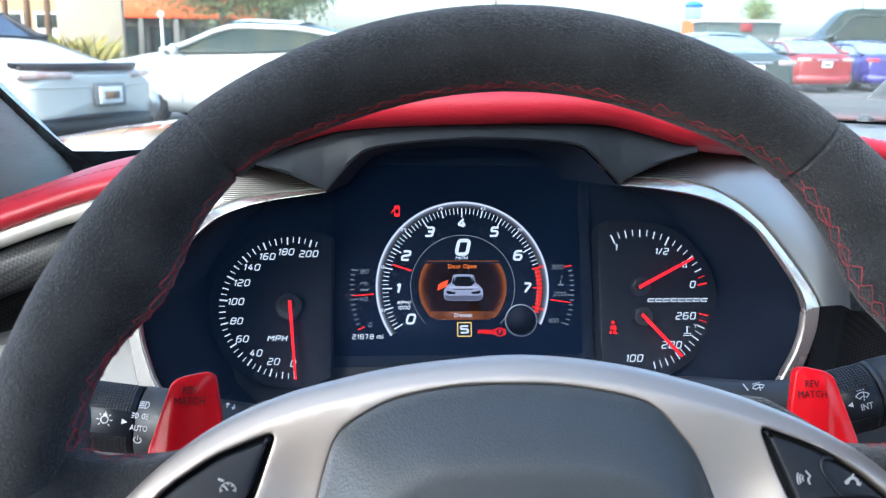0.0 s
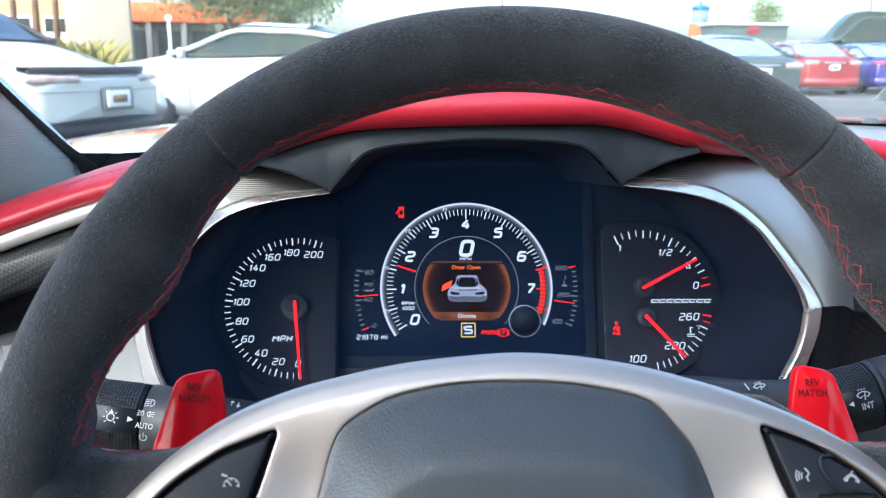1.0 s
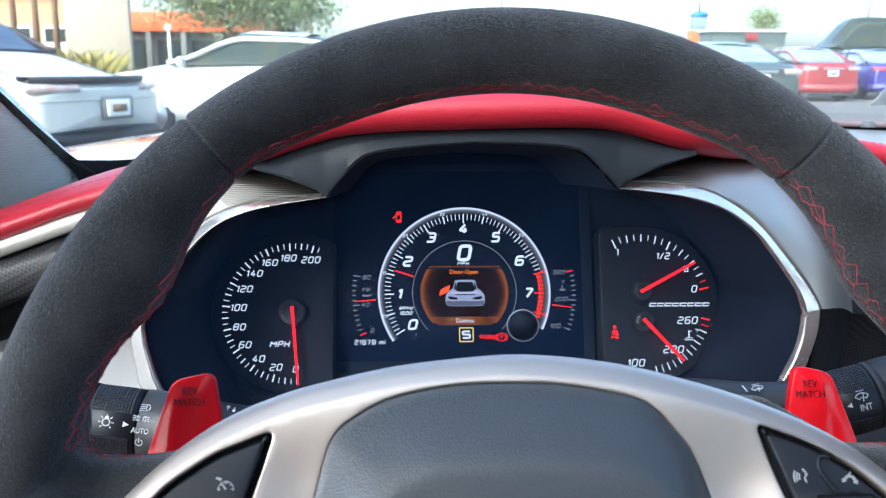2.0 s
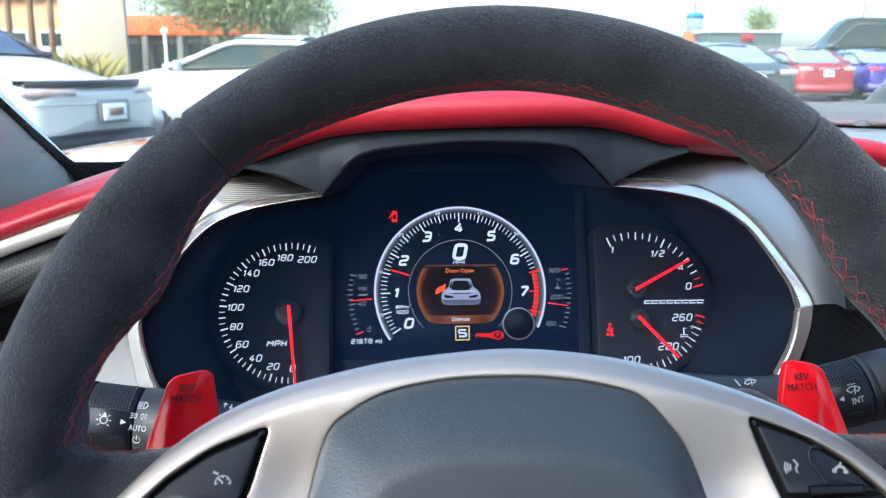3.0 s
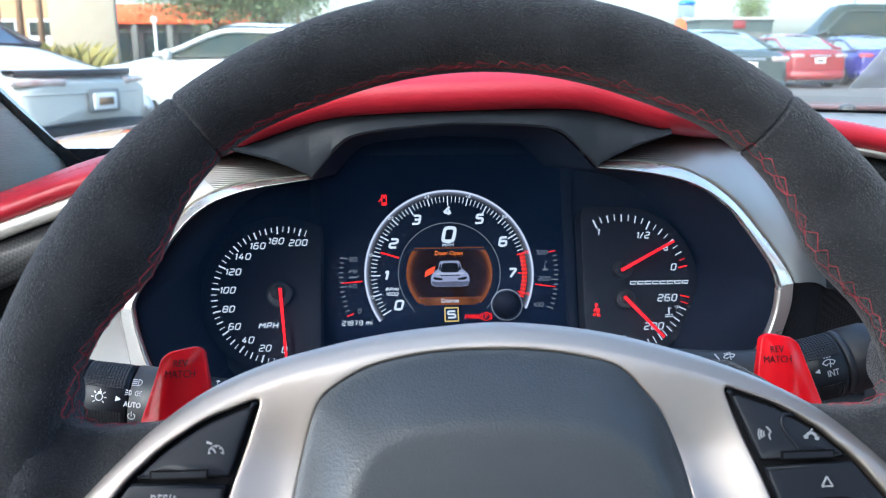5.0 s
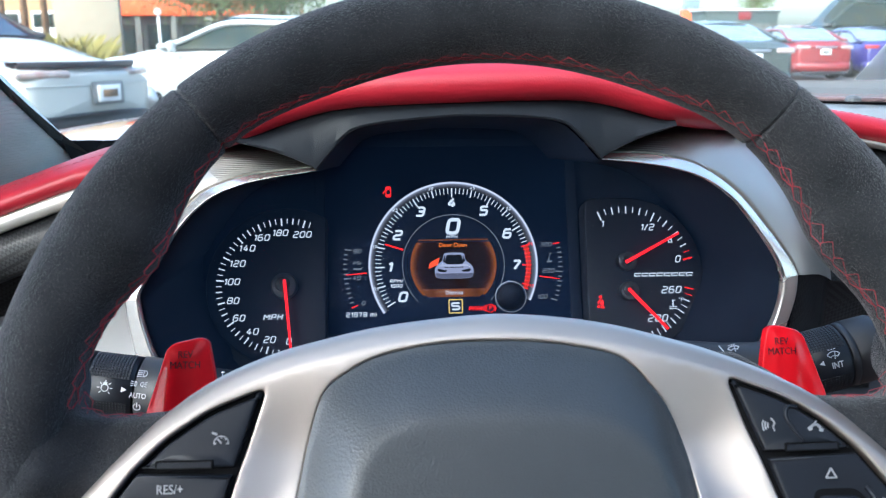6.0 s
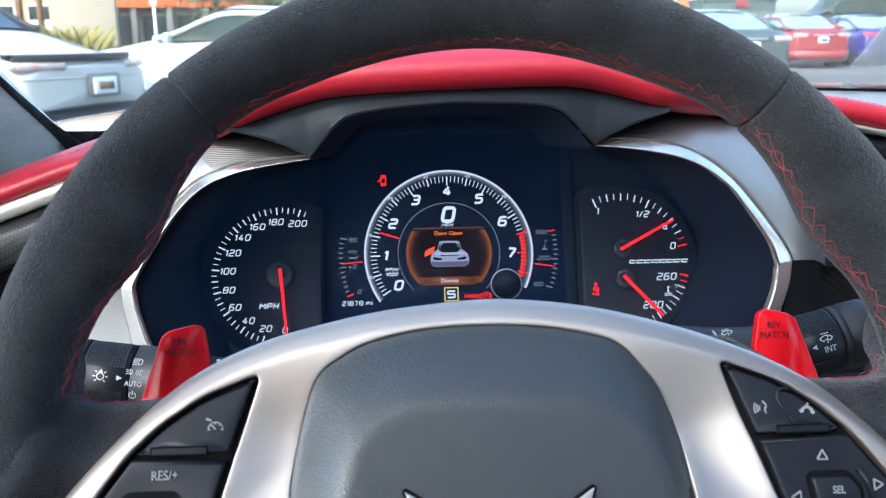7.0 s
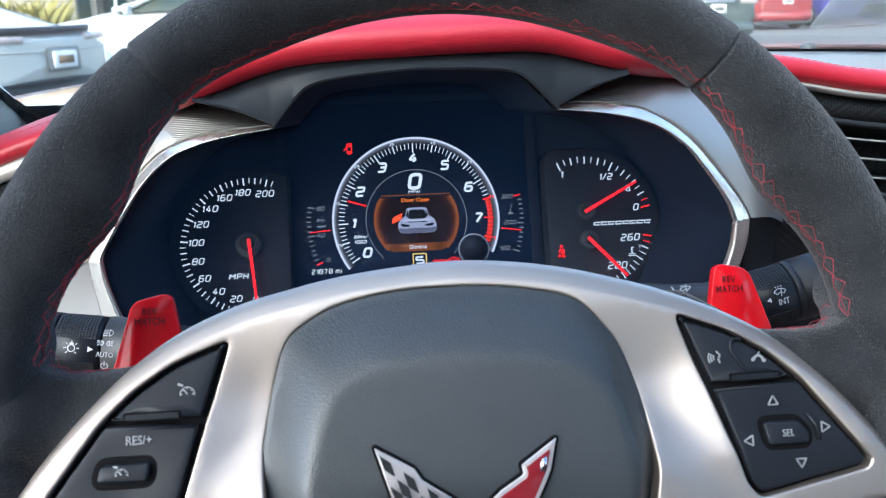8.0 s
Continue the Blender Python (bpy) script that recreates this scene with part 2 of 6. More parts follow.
def plate(outer, holes=(), height=None, thick=0.004, lip=0.001, grid=0.006, steps=3, bm=None, chamfer=None):
    """A plate with a rounded rim and openings. height(u, v, d): its front surface; d is the distance from the nearest edge. chamfer: width and fall of a slope along the outer edge."""
    height = height or (lambda u, v, d: 0.0)
    bm = bm or bmesh.new()
    loops = [list(outer)] + [list(h) for h in holes]
    inner = [offset(loops[0], chamfer[0] if chamfer else lip)] + [offset(h, -lip) for h in loops[1:]]
    arrays = []
    for l in inner:
        a = np.array([tuple(p) for p in l])
        arrays.append((a, np.roll(a, -1, 0)))
    verts, edges = [], []
    for l in inner:
        s = len(verts)
        verts += [Vector((p.x, p.y)) for p in l]
        edges += [(s + i, s + (i + 1) % len(l)) for i in range(len(l))]
    rim = len(verts)
    xs, ys = [p.x for p in inner[0]], [p.y for p in inner[0]]
    nu, nv = int((max(xs) - min(xs)) / grid) + 1, int((max(ys) - min(ys)) / grid) + 1
    for i in range(nu + 1):
        for j in range(nv + 1):
            p = np.array((min(xs) + (i + (j % 2) * 0.5) * grid, min(ys) + j * grid))
            if inside(p, inner[0]) and not any(inside(p, h) for h in inner[1:]) and edge_distance(p, arrays) > grid * 0.35:
                verts.append(Vector(p))
    co, _, tris, origin, _, _ = geometry.delaunay_2d_cdt(verts, edges, [], 1, 1e-7)
    made = []
    for p in co:
        d = edge_distance(np.array(tuple(p)), arrays)
        made.append(bm.verts.new((p.x, p.y, height(p.x, p.y, 0.0 if d < 1e-6 else d))))
    for tri in tris:
        c = sum((co[i] for i in tri), Vector((0, 0))) / len(tri)
        if inside(c, inner[0]) and not any(inside(c, h) for h in inner[1:]):
            try:
                bm.faces.new([made[i] for i in tri])
            except ValueError:
                pass
    where = {}
    for k, back in enumerate(origin):
        for o in back:
            where[o] = made[k]
    s = 0
    for l, l0 in zip(inner, loops):
        n = len(l)
        rings = [[where.get(s + i) for i in range(n)]]
        if any(v is None for v in rings[0]):
            rings[0] = [bm.verts.new((p.x, p.y, height(p.x, p.y, 0.0))) for p in l]
        for k in range(1, steps + 1):
            a = math.pi / 2 * k / steps
            f, drop = math.sin(a), lip * (1 - math.cos(a))
            if chamfer and l is inner[0]:
                f = k / steps
                drop = 0.75 * f + 0.25 * f ** 4
            rings.append([bm.verts.new((p.x + (q.x - p.x) * f, p.y + (q.y - p.y) * f, height(p.x, p.y, 0.0) - (drop * chamfer[1](p) if chamfer and l is inner[0] else drop))) for p, q in zip(l, l0)])
        rings.append([bm.verts.new((q.x, q.y, height(p.x, p.y, 0.0) - max(lip, thick))) for p, q in zip(l, l0)])
        for r1, r2 in zip(rings, rings[1:]):
            for i in range(n):
                quad = [r1[i], r1[(i + 1) % n], r2[(i + 1) % n], r2[i]]
                if len(set(quad)) == 4:
                    try:
                        bm.faces.new(quad)
                    except ValueError:
                        pass
        s += n
    bmesh.ops.remove_doubles(bm, verts=bm.verts, dist=1e-7)
    bmesh.ops.recalc_face_normals(bm, faces=bm.faces)
    return bm


def loft(rings, closed=True, caps=False, bm=None):
    """Skin over rings of 3D points."""
    bm = bm or bmesh.new()
    made = [[bm.verts.new(p) for p in r] for r in rings]
    for r1, r2 in zip(made, made[1:]):
        n = len(r1)
        for i in range(n if closed else n - 1):
            bm.faces.new([r1[i], r1[(i + 1) % n], r2[(i + 1) % n], r2[i]])
    if caps:
        bm.faces.new(made[0][::-1])
        bm.faces.new(made[-1])
    bmesh.ops.recalc_face_normals(bm, faces=bm.faces)
    return bm


def tube(path, radius, sides=8, bm=None, caps=True, squash=1.0):
    """A round rod along 3D points."""
    path = [Vector(p) for p in path]
    rings, up = [], None
    for i, p in enumerate(path):
        t = (path[min(i + 1, len(path) - 1)] - path[max(i - 1, 0)]).normalized()
        if up is None:
            up = Vector((0, 0, 1)) if abs(t.z) < 0.9 else Vector((1, 0, 0))
        side = t.cross(up).normalized()
        up = side.cross(t).normalized()
        r = radius(i / max(1, len(path) - 1)) if callable(radius) else radius
        rings.append([p + (side * math.cos(2 * math.pi * k / sides) + up * squash * math.sin(2 * math.pi * k / sides)) * r for k in range(sides)])
    return loft(rings, caps=caps, bm=bm)


def box(size, at=(0, 0, 0), bevel=0.0, bm=None, turn=None, segments=2):
    bm2 = bmesh.new()
    bmesh.ops.create_cube(bm2, size=1.0)
    bmesh.ops.scale(bm2, vec=size, verts=bm2.verts)
    if bevel > 0:
        bmesh.ops.bevel(bm2, geom=bm2.edges[:], offset=bevel, segments=segments, affect="EDGES", profile=0.5)
    if turn is not None:
        bmesh.ops.transform(bm2, matrix=turn, verts=bm2.verts)
    bmesh.ops.translate(bm2, vec=at, verts=bm2.verts)
    return merge(bm, bm2)


def merge(bm, other):
    if bm is None:
        return other
    data = bpy.data.meshes.new("scratch")
    other.to_mesh(data)
    other.free()
    bm.from_mesh(data)
    bpy.data.meshes.remove(data)
    return bm


def disc(center, radius, thick, sides=48, lip=0.0004, bm=None):
    """A round plate in the local u-v plane; center u, v and the front's n."""
    u, v, n = center
    ring = lambda r, z: [Vector((u + r * math.cos(2 * math.pi * k / sides), v + r * math.sin(2 * math.pi * k / sides), z)) for k in range(sides)]
    b = loft([ring(radius, n - thick), ring(radius, n - lip), ring(radius - lip * 0.3, n - lip * 0.3), ring(radius - lip, n)])
    b.faces.new([v for v in b.verts][-sides:])
    bmesh.ops.recalc_face_normals(b, faces=b.faces)
    return merge(bm, b)


def arc_band(center, r0, r1, a0, a1, n, thick=0.0004, bm=None, steps=64):
    """A flat band along part of a circle, in degrees."""
    u, v = center
    rings = []
    for k in range(steps + 1):
        a = radians(a0 + (a1 - a0) * k / steps)
        c, s = math.cos(a), math.sin(a)
        rings.append([Vector((u + r * c, v + r * s, z)) for r, z in ((r0, n - thick), (r0, n), (r1, n), (r1, n - thick))])
    return merge(bm, loft(rings, caps=True))


def bar(a, b, width, n, thick=0.0004, bm=None, taper=1.0):
    """A flat straight stroke from a to b in the local u-v plane."""
    a, b = Vector(a), Vector(b)
    t = (b - a).normalized()
    s = Vector((-t.y, t.x)) * width / 2
    front = [a - s, b - s * taper, b + s * taper, a + s]
    return merge(bm, loft([[Vector((p.x, p.y, z)) for p in front] for z in (n - thick, n)], caps=True))


def flat(points, n, thick=0.0004, bm=None):
    """A flat shape with straight sides in the local u-v plane."""
    return merge(bm, loft([[Vector((p[0], p[1], z)) for p in points] for z in (n - thick, n)], caps=True))


def lettering(words, height, at, n, slant=0.0, bold=0.0, turn=0.0, bm=None, thick=0.0003, squeeze=1.0):
    """Words as a mesh, centred at (u, v) of the local plane; height is that of the capitals."""
    c = bpy.data.curves.new("scratch", "FONT")
    c.body, c.align_x, c.align_y, c.shear = words, "CENTER", "CENTER", slant
    c.size, c.extrude, c.offset, c.resolution_u = height / 0.73, thick / 2, bold * height, 3
    ob = bpy.data.objects.new("scratch", c)
    scene.collection.objects.link(ob)
    bpy.context.view_layer.update()
    data = bpy.data.meshes.new_from_object(ob.evaluated_get(bpy.context.evaluated_depsgraph_get()))
    b = bmesh.new()
    b.from_mesh(data)
    bpy.data.objects.remove(ob)
    bpy.data.curves.remove(c)
    bpy.data.meshes.remove(data)
    bmesh.ops.transform(b, matrix=pose(at[0], at[1], n - thick / 2, 0, 0, turn) @ Matrix.Diagonal((squeeze, 1, 1, 1)), verts=b.verts)
    return merge(bm, b)


GLYPHS = {
    "0": ((1, (0, 0), (0, 1), (0.62, 1), (0.62, 0)),), "1": ((0, (0.14, 0.80), (0.36, 1), (0.36, 0)),), "2": ((0, (0, 1), (0.62, 1), (0.62, 0.54), (0, 0.46), (0, 0), (0.62, 0)),),
    "3": ((0, (0, 1), (0.62, 1), (0.62, 0), (0, 0)), (0, (0.16, 0.52), (0.60, 0.52))), "4": ((0, (0.40, 1), (0, 0.28), (0.66, 0.28)), (0, (0.46, 0.62), (0.46, 0))),
    "5": ((0, (0.62, 1), (0.03, 1), (0.03, 0.57), (0.62, 0.57), (0.62, 0), (0, 0)),), "6": ((0, (0.58, 1), (0, 1), (0, 0), (0.62, 0), (0.62, 0.56), (0.02, 0.56)),),
    "7": ((0, (0, 1), (0.62, 1), (0.22, 0)),), "8": ((1, (0, 0), (0, 1), (0.62, 1), (0.62, 0)), (0, (0.02, 0.52), (0.60, 0.52))), "9": ((0, (0.04, 0), (0.62, 0), (0.62, 1), (0, 1), (0, 0.45), (0.60, 0.45)),),
    "/": ((0, (0.0, 0), (0.34, 1)),), "M": ((0, (0, 0), (0, 1), (0.40, 0.42), (0.80, 1), (0.80, 0)),), "P": ((0, (0, 0), (0, 1), (0.62, 1), (0.62, 0.46), (0.02, 0.46)),),
    "H": ((0, (0, 0), (0, 1)), (0, (0.64, 0), (0.64, 1)), (0, (0, 0.52), (0.64, 0.52))), "S": ((0, (0.62, 1), (0, 1), (0, 0.53), (0.62, 0.53), (0.62, 0), (0, 0)),), "I": ((0, (0.1, 0), (0.1, 1)),),
    "R": ((0, (0, 0), (0, 1), (0.62, 1), (0.62, 0.48), (0.02, 0.48)), (0, (0.30, 0.48), (0.62, 0))), "A": ((0, (0, 0), (0, 1), (0.62, 1), (0.62, 0)), (0, (0, 0.42), (0.62, 0.42))),
    "K": ((0, (0, 0), (0, 1)), (0, (0.60, 1), (0.04, 0.50), (0.62, 0))), "F": ((0, (0.60, 1), (0, 1), (0, 0)), (0, (0, 0.52), (0.50, 0.52))),
    "m": ((0, (0, 0), (0, 0.68), (0.78, 0.68), (0.78, 0)), (0, (0.39, 0.66), (0.39, 0))), "i": ((0, (0.05, 0), (0.05, 0.70)), (0, (0.05, 0.88), (0.05, 1.0))),
}


def stroke(points, width, n, thick, bm, closed=False):
    """A flat ribbon of even width along 2D points, with mitred bends."""
    rings, count = [], len(points)
    for i, p in enumerate(points):
        a = points[i - 1] if i or closed else None
        b = points[(i + 1) % count] if i < count - 1 or closed else None
        t0 = (p - a).normalized() if a is not None else (b - p).normalized()
        t1 = (b - p).normalized() if b is not None else t0
        t = (t0 + t1).normalized()
        side = Vector((-t.y, t.x)) * width / 2 / max(0.5, t.dot(t0))
        rings.append([Vector((q.x, q.y, z)) for q, z in ((p - side, n - thick), (p - side, n), (p + side, n), (p + side, n - thick))])
    if closed:
        rings.append(rings[0])
    return merge(bm, loft(rings, caps=not closed))


def figures(words, height, at, n, slant=0.24, weight=0.15, squeeze=1.0, bm=None, thick=0.0003, gap=0.26):
    """Squared sloping dial figures drawn as strokes, centred at (u, v); height is that of the capitals."""
    bm = bm or bmesh.new()
    lines, x = [], 0.0
    for ch in words:
        if ch == " ":
            x += 0.4
            continue
        reach = max(p[0] for g in GLYPHS[ch] for p in g[1:])
        first = min(p[0] for g in GLYPHS[ch] for p in g[1:])
        for g in GLYPHS[ch]:
            pts = [Vector((p[0] - first + x, weight / 2 + p[1] * (1 - weight))) for p in g[1:]]
            lines.append((g[0], pts))
        x += reach - first + gap + weight * 0.5
    total = x - gap - weight * 0.5
    for closed, pts in lines:
        out, count = [], len(pts)
        for i, p in enumerate(pts):
            if not closed and i in (0, count - 1):
                out.append(p)
                continue
            a, b = pts[i - 1], pts[(i + 1) % count]
            r = min(0.20, (a - p).length * 0.42, (b - p).length * 0.42)
            e0, e1 = p + (a - p).normalized() * r, p + (b - p).normalized() * r
            out += [e0 * (1 - k) ** 2 + p * 2 * k * (1 - k) + e1 * k * k for k in (0, 0.34, 0.67, 1)]
        out = [Vector((at[0] + ((p.x - total / 2) * squeeze + (p.y - 0.5) * slant) * height, at[1] + (p.y - 0.5) * height)) for p in out]
        stroke(out, weight * height, n, thick, bm, bool(closed))
    return bm


def tilted(x, y, z, tilt, roll=0.0):
    """A frame whose local x runs right, y up along a face that leans back by tilt, and z out of it to the driver."""
    return pose(x, y, z, 90 - tilt, 0, 0) @ pose(0, 0, 0, 0, 0, roll)


def smooth(x):
    x = max(0.0, min(1.0, x))
    return x * x * (3 - 2 * x)

# ---- the steering wheel; local x right, y up along the wheel, z to the driver ----
WHEEL = tilted(0.001, 0.2357, 0.9001, 20.9)
wheel = thing("steering_wheel", WHEEL, "black suede sports steering wheel with red stitching and satin silver spokes", "steering wheel")
RIM_R, RIM_A, RIM_B = 0.1612, 0.0146, 0.0165
SEAMS = (50.5, 129.5)


def bell(x, w):
    return math.exp(-(x / w) ** 2)


def rim_point(theta, phi, lift=0.0):
    """theta round the wheel, phi round the grip: 0 faces the hub, 90 the driver (degrees)."""
    side = theta if theta <= 90 else 180 - theta
    swell = 0.0075 * bell(side - 32.5, 8.5) - 0.0030 * bell(side - 54, 9)
    dip = sum(0.0011 * bell(theta - s, 0.26) for s in SEAMS) + 0.0006 * bell((phi + 180) % 360 - 180 - 4, 7)
    a, b = RIM_A - dip + lift, RIM_B - dip + lift
    c, s = math.cos(radians(phi)), math.sin(radians(phi))
    r = RIM_R - c * a - swell * max(0.0, c)
    t = radians(theta)
    return Vector((r * math.cos(t), r * math.sin(t), b * s))


thetas = sorted({*[float(k) * 1.5 for k in range(240)], *[s + d * 0.11 for s in SEAMS for d in range(-6, 7)]})
part("rim", loft([[rim_point(t, p * 6.0) for p in range(60)] for t in [*thetas, thetas[0] + 360]]), SUEDE, wheel, "black suede wrapped rim")

def thread_loops(at, count, seed, fine=1.0, thicken=0.0):
    """An open net of thread: two zigzag lines joined where they come close. at(s, e): s counts loops along the seam, e runs from the inner line (0) out over the leather (1)."""
    rng = random.Random(seed)
    jit = lambda w: rng.uniform(-w, w)
    bm = bmesh.new()
    outer = [at(k * 0.5 + (0.26 if k % 2 else 0.0) + jit(0.12), (0.95 if k % 2 else 0.42) + jit(0.18)) for k in range(2 * count + 1)]
    inner = [at(k * 0.5 + jit(0.12), (-0.16 if k % 2 else 0.24) + jit(0.12)) for k in range(2 * count + 1)]
    base = fine
    for k in range(2 * count):
        fine = base * (1 + thicken * smooth((k / (2 * count) - 0.55) / 0.2))
        tube([outer[k], outer[k + 1]], 0.00014 * fine * rng.uniform(0.8, 1.2), 4, bm)
        tube([inner[k], inner[k + 1]], 0.00015 * fine * rng.uniform(0.8, 1.2), 4, bm)
        if k % 2 == 0:
            tube([outer[k], inner[k]], 0.00016 * fine, 4, bm)
        elif rng.random() < 0.35:
            tube([inner[k - 1], at(k * 0.5 + jit(0.1), 0.30 + jit(0.1)), outer[k + 1]], 0.00011 * fine, 4, bm)
        if rng.random() < 0.30:
            tip = at(k * 0.5 + jit(0.4), 0.7 + jit(0.5))
            tube([outer[k], outer[k].lerp(tip, 0.5)], 0.00008 * fine, 4, bm)
    return bm


PITCH = 2.9
part("stitching", thread_loops(lambda s, e: rim_point(10.5 + PITCH * s, 5 - 9 * smooth((PITCH * s - 110) / 30) + (20 - 4 * smooth((PITCH * s - 40) / 50) + 9 * smooth((PITCH * s - 110) / 30)) * e, 0.0004), 55, 3, 1.0, 0.35), THREAD, wheel, "red open loop thread along the inner edge")


def even2(pts, count):
    """The same line with that many points at even steps."""
    lengths = [0.0]
    for a, b in zip(pts, pts[1:]):
        lengths.append(lengths[-1] + (b - a).length)
    out, j = [], 0
    for k in range(count):
        s = lengths[-1] * k / (count - 1)
        while j < len(pts) - 2 and lengths[j + 1] < s:
            j += 1
        out.append(pts[j].lerp(pts[j + 1], (s - lengths[j]) / max(1e-9, lengths[j + 1] - lengths[j])))
    return out


def hub_level(v):
    return 0.002 + 0.25 * max(-0.03, min(0.048, 0.029 - v))


# suede that wraps the spokes down into the rim
SPOKE = [(0.164, 0.058), (0.1535, 0.046), (0.1485, 0.0345), (0.1455, 0.0272), (0.1390, 0.0222), (0.1200, 0.0225), (0.110, 0.0262), (0.098, 0.0340), (0.086, 0.0395), (0.079, 0.030),
         (0.085, -0.02), (0.105, -0.05), (0.14, -0.075), (0.160, -0.05), (0.1655, -0.01), (0.166, 0.03)]


def spoke_height(u, v, d):
    return hub_level(v) - 0.0085 + 0.0155 * smooth((abs(u) - 0.132 - 0.018 * smooth((0.006 - v) / 0.02)) / (0.022 - 0.008 * smooth((0.006 - v) / 0.02))) * smooth((0.035 - v) / 0.02) + 0.0015 * smooth(d / 0.01)


for side in (1, -1):
    line = curve2([(side * u, v) for u, v in SPOKE], True, 0.0025)
    part("spoke_cover", plate(line, (), spoke_height, 0.02, 0.0065, 0.005, 5), SUEDE, wheel, "black suede spoke covering")
    # thread round the corner where rim and spoke meet
    path = even2(curve2([(0.1470, 0.0305), (0.1455, 0.0272), (0.1428, 0.0242), (0.1390, 0.0222), (0.1300, 0.0219), (0.1245, 0.0221)], False, 0.0006), 60)

    def on_lip(s, e, side=side, path=path):
        """A place on the rolled edge: e = 0 down on the wall of the opening, 1 on the face."""
        x = max(0.0, min(0.999, s / 4)) * (len(path) - 2)
        i = int(x)
        t = (path[min(i + 3, len(path) - 1)] - path[max(i - 3, 0)]).normalized()
        out = Vector((-t.y, t.x))
        p = path[i].lerp(path[i + 1], x - i)
        run = (e - 0.55) * 0.0125
        if run < 0:
            inset, drop = -0.0003, 0.0065 - run
        else:
            a = min(1.5, run / 0.0065)
            inset, drop = 0.0065 * (1 - math.cos(a)) - 0.0003, 0.0065 * (1 - math.sin(a)) - 0.0003
        p = p + out * inset
        return Vector((side * p.x, p.y, spoke_height(p.x, p.y, 0.0) - drop))

    part("stitching", thread_loops(on_lip, 4, 8 + side), THREAD, wheel, "red thread round the spoke corner")

# satin silver spoke frame with openings for the button groups and the pad
FRAME = [(0.0, 0.0550), (0.0205, 0.0537), (0.041, 0.0505), (0.060, 0.0456), (0.0785, 0.0398), (0.098, 0.0315), (0.115, 0.0212), (0.1285, 0.0088), (0.1405, -0.005), (0.1490, -0.0175),
         (0.1538, -0.0270), (0.1540, -0.0335), (0.1490, -0.0388), (0.138, -0.0420), (0.100, -0.050), (0.072, -0.068), (0.045, -0.092), (0.0, -0.098)]
BUTTONS = [(0.0800, 0.0312), (0.099, 0.0240), (0.112, 0.0155), (0.1225, 0.0055), (0.1335, -0.010), (0.1432, -0.0238), (0.1412, -0.0268), (0.1020, -0.0345), (0.0975, -0.0300), (0.0885, 0.004)]
PAD_RIGHT = [(0.0, 0.0461), (0.0188, 0.0450), (0.0391, 0.0411), (0.0471, 0.0368), (0.0529, 0.0300), (0.0586, 0.0220), (0.0629, 0.0096), (0.0656, -0.0037), (0.0662, -0.0177), (0.0653, -0.0276), (0.060, -0.046), (0.047, -0.062), (0.025, -0.071), (0.0, -0.073)]
PAD_LEFT = [(-0.025, -0.071), (-0.047, -0.062), (-0.062, -0.047), (-0.068, -0.032), (-0.0696, -0.0195), (-0.0702, -0.008), (-0.0694, -0.0010), (-0.0662, 0.0150), (-0.0616, 0.0292), (-0.0535, 0.0362), (-0.0415, 0.0418), (-0.0215, 0.0455)]
FACE = [(0.0, 0.0207), (0.020, 0.0195), (0.0356, 0.0168), (0.0440, 0.0125), (0.0489, 0.0062), (0.0530, -0.0060), (0.0548, -0.0200), (0.052, -0.036), (0.042, -0.050), (0.022, -0.058), (-0.022, -0.058), (-0.044, -0.050), (-0.053, -0.036), (-0.0535, -0.020), (-0.0511, -0.008), (-0.0446, 0.0104), (-0.0328, 0.0182), (-0.0192, 0.0203)]
mirror = lambda pts: [(-u, v) for u, v in pts]
both = lambda pts: pts + mirror(pts)[::-1][1 if pts[-1][0] == 0 else 0:-1 if pts[0][0] == 0 else None]


def frame_height(u, v, d):
    """Below the arch the spokes sink in a dish; past a slanting crease a facet rises again and faces up."""
    crease = 0.011 - 0.62 * (abs(u) - 0.062)
    dish = -0.0070 * smooth((0.041 - v) / 0.034) * smooth((0.106 - abs(u)) / 0.038) * (1 - smooth((crease - 0.004 - v) / 0.030))
    lower = 0.10 * max(0.0, crease - 0.022 - v) * smooth((crease - 0.010 - v) / 0.020)
    return hub_level(v) + dish + min(0.0035, lower)


FRAME_LIFT = {0.0205: 0.0000, 0.041: 0.0008, 0.060: 0.0018, 0.0785: 0.0027, 0.098: 0.0027, 0.115: 0.0010}
frame_outer = curve2(FRAME + [(-u, v + FRAME_LIFT.get(u, 0.0)) for u, v in FRAME[::-1][1:-1]], True, 0.0022)
pad_line = curve2(PAD_RIGHT + PAD_LEFT, True, 0.0022)
face_line = np.array([tuple(p) for p in curve2(FACE, True, 0.0015)])
face_loop = [Vector(p) for p in face_line]
face_sides = [(face_line, np.roll(face_line, -1, 0))]
button_lines = {1: polygon(BUTTONS, 0.002, 0.004), -1: polygon(mirror(BUTTONS), 0.002, 0.004)}
part("spoke_frame", plate(frame_outer, [offset(pad_line, 0.0008), button_lines[1], button_lines[-1]], frame_height, 0.014, 0.0010, 0.0026, 6, chamfer=(lambda p: 0.0030 + 0.0042 * smooth((p.y + 0.005) / 0.05), lambda p: 0.0034 + 0.0034 * smooth((p.y + 0.005) / 0.05))), SATIN, wheel, "satin silver spoke frame")


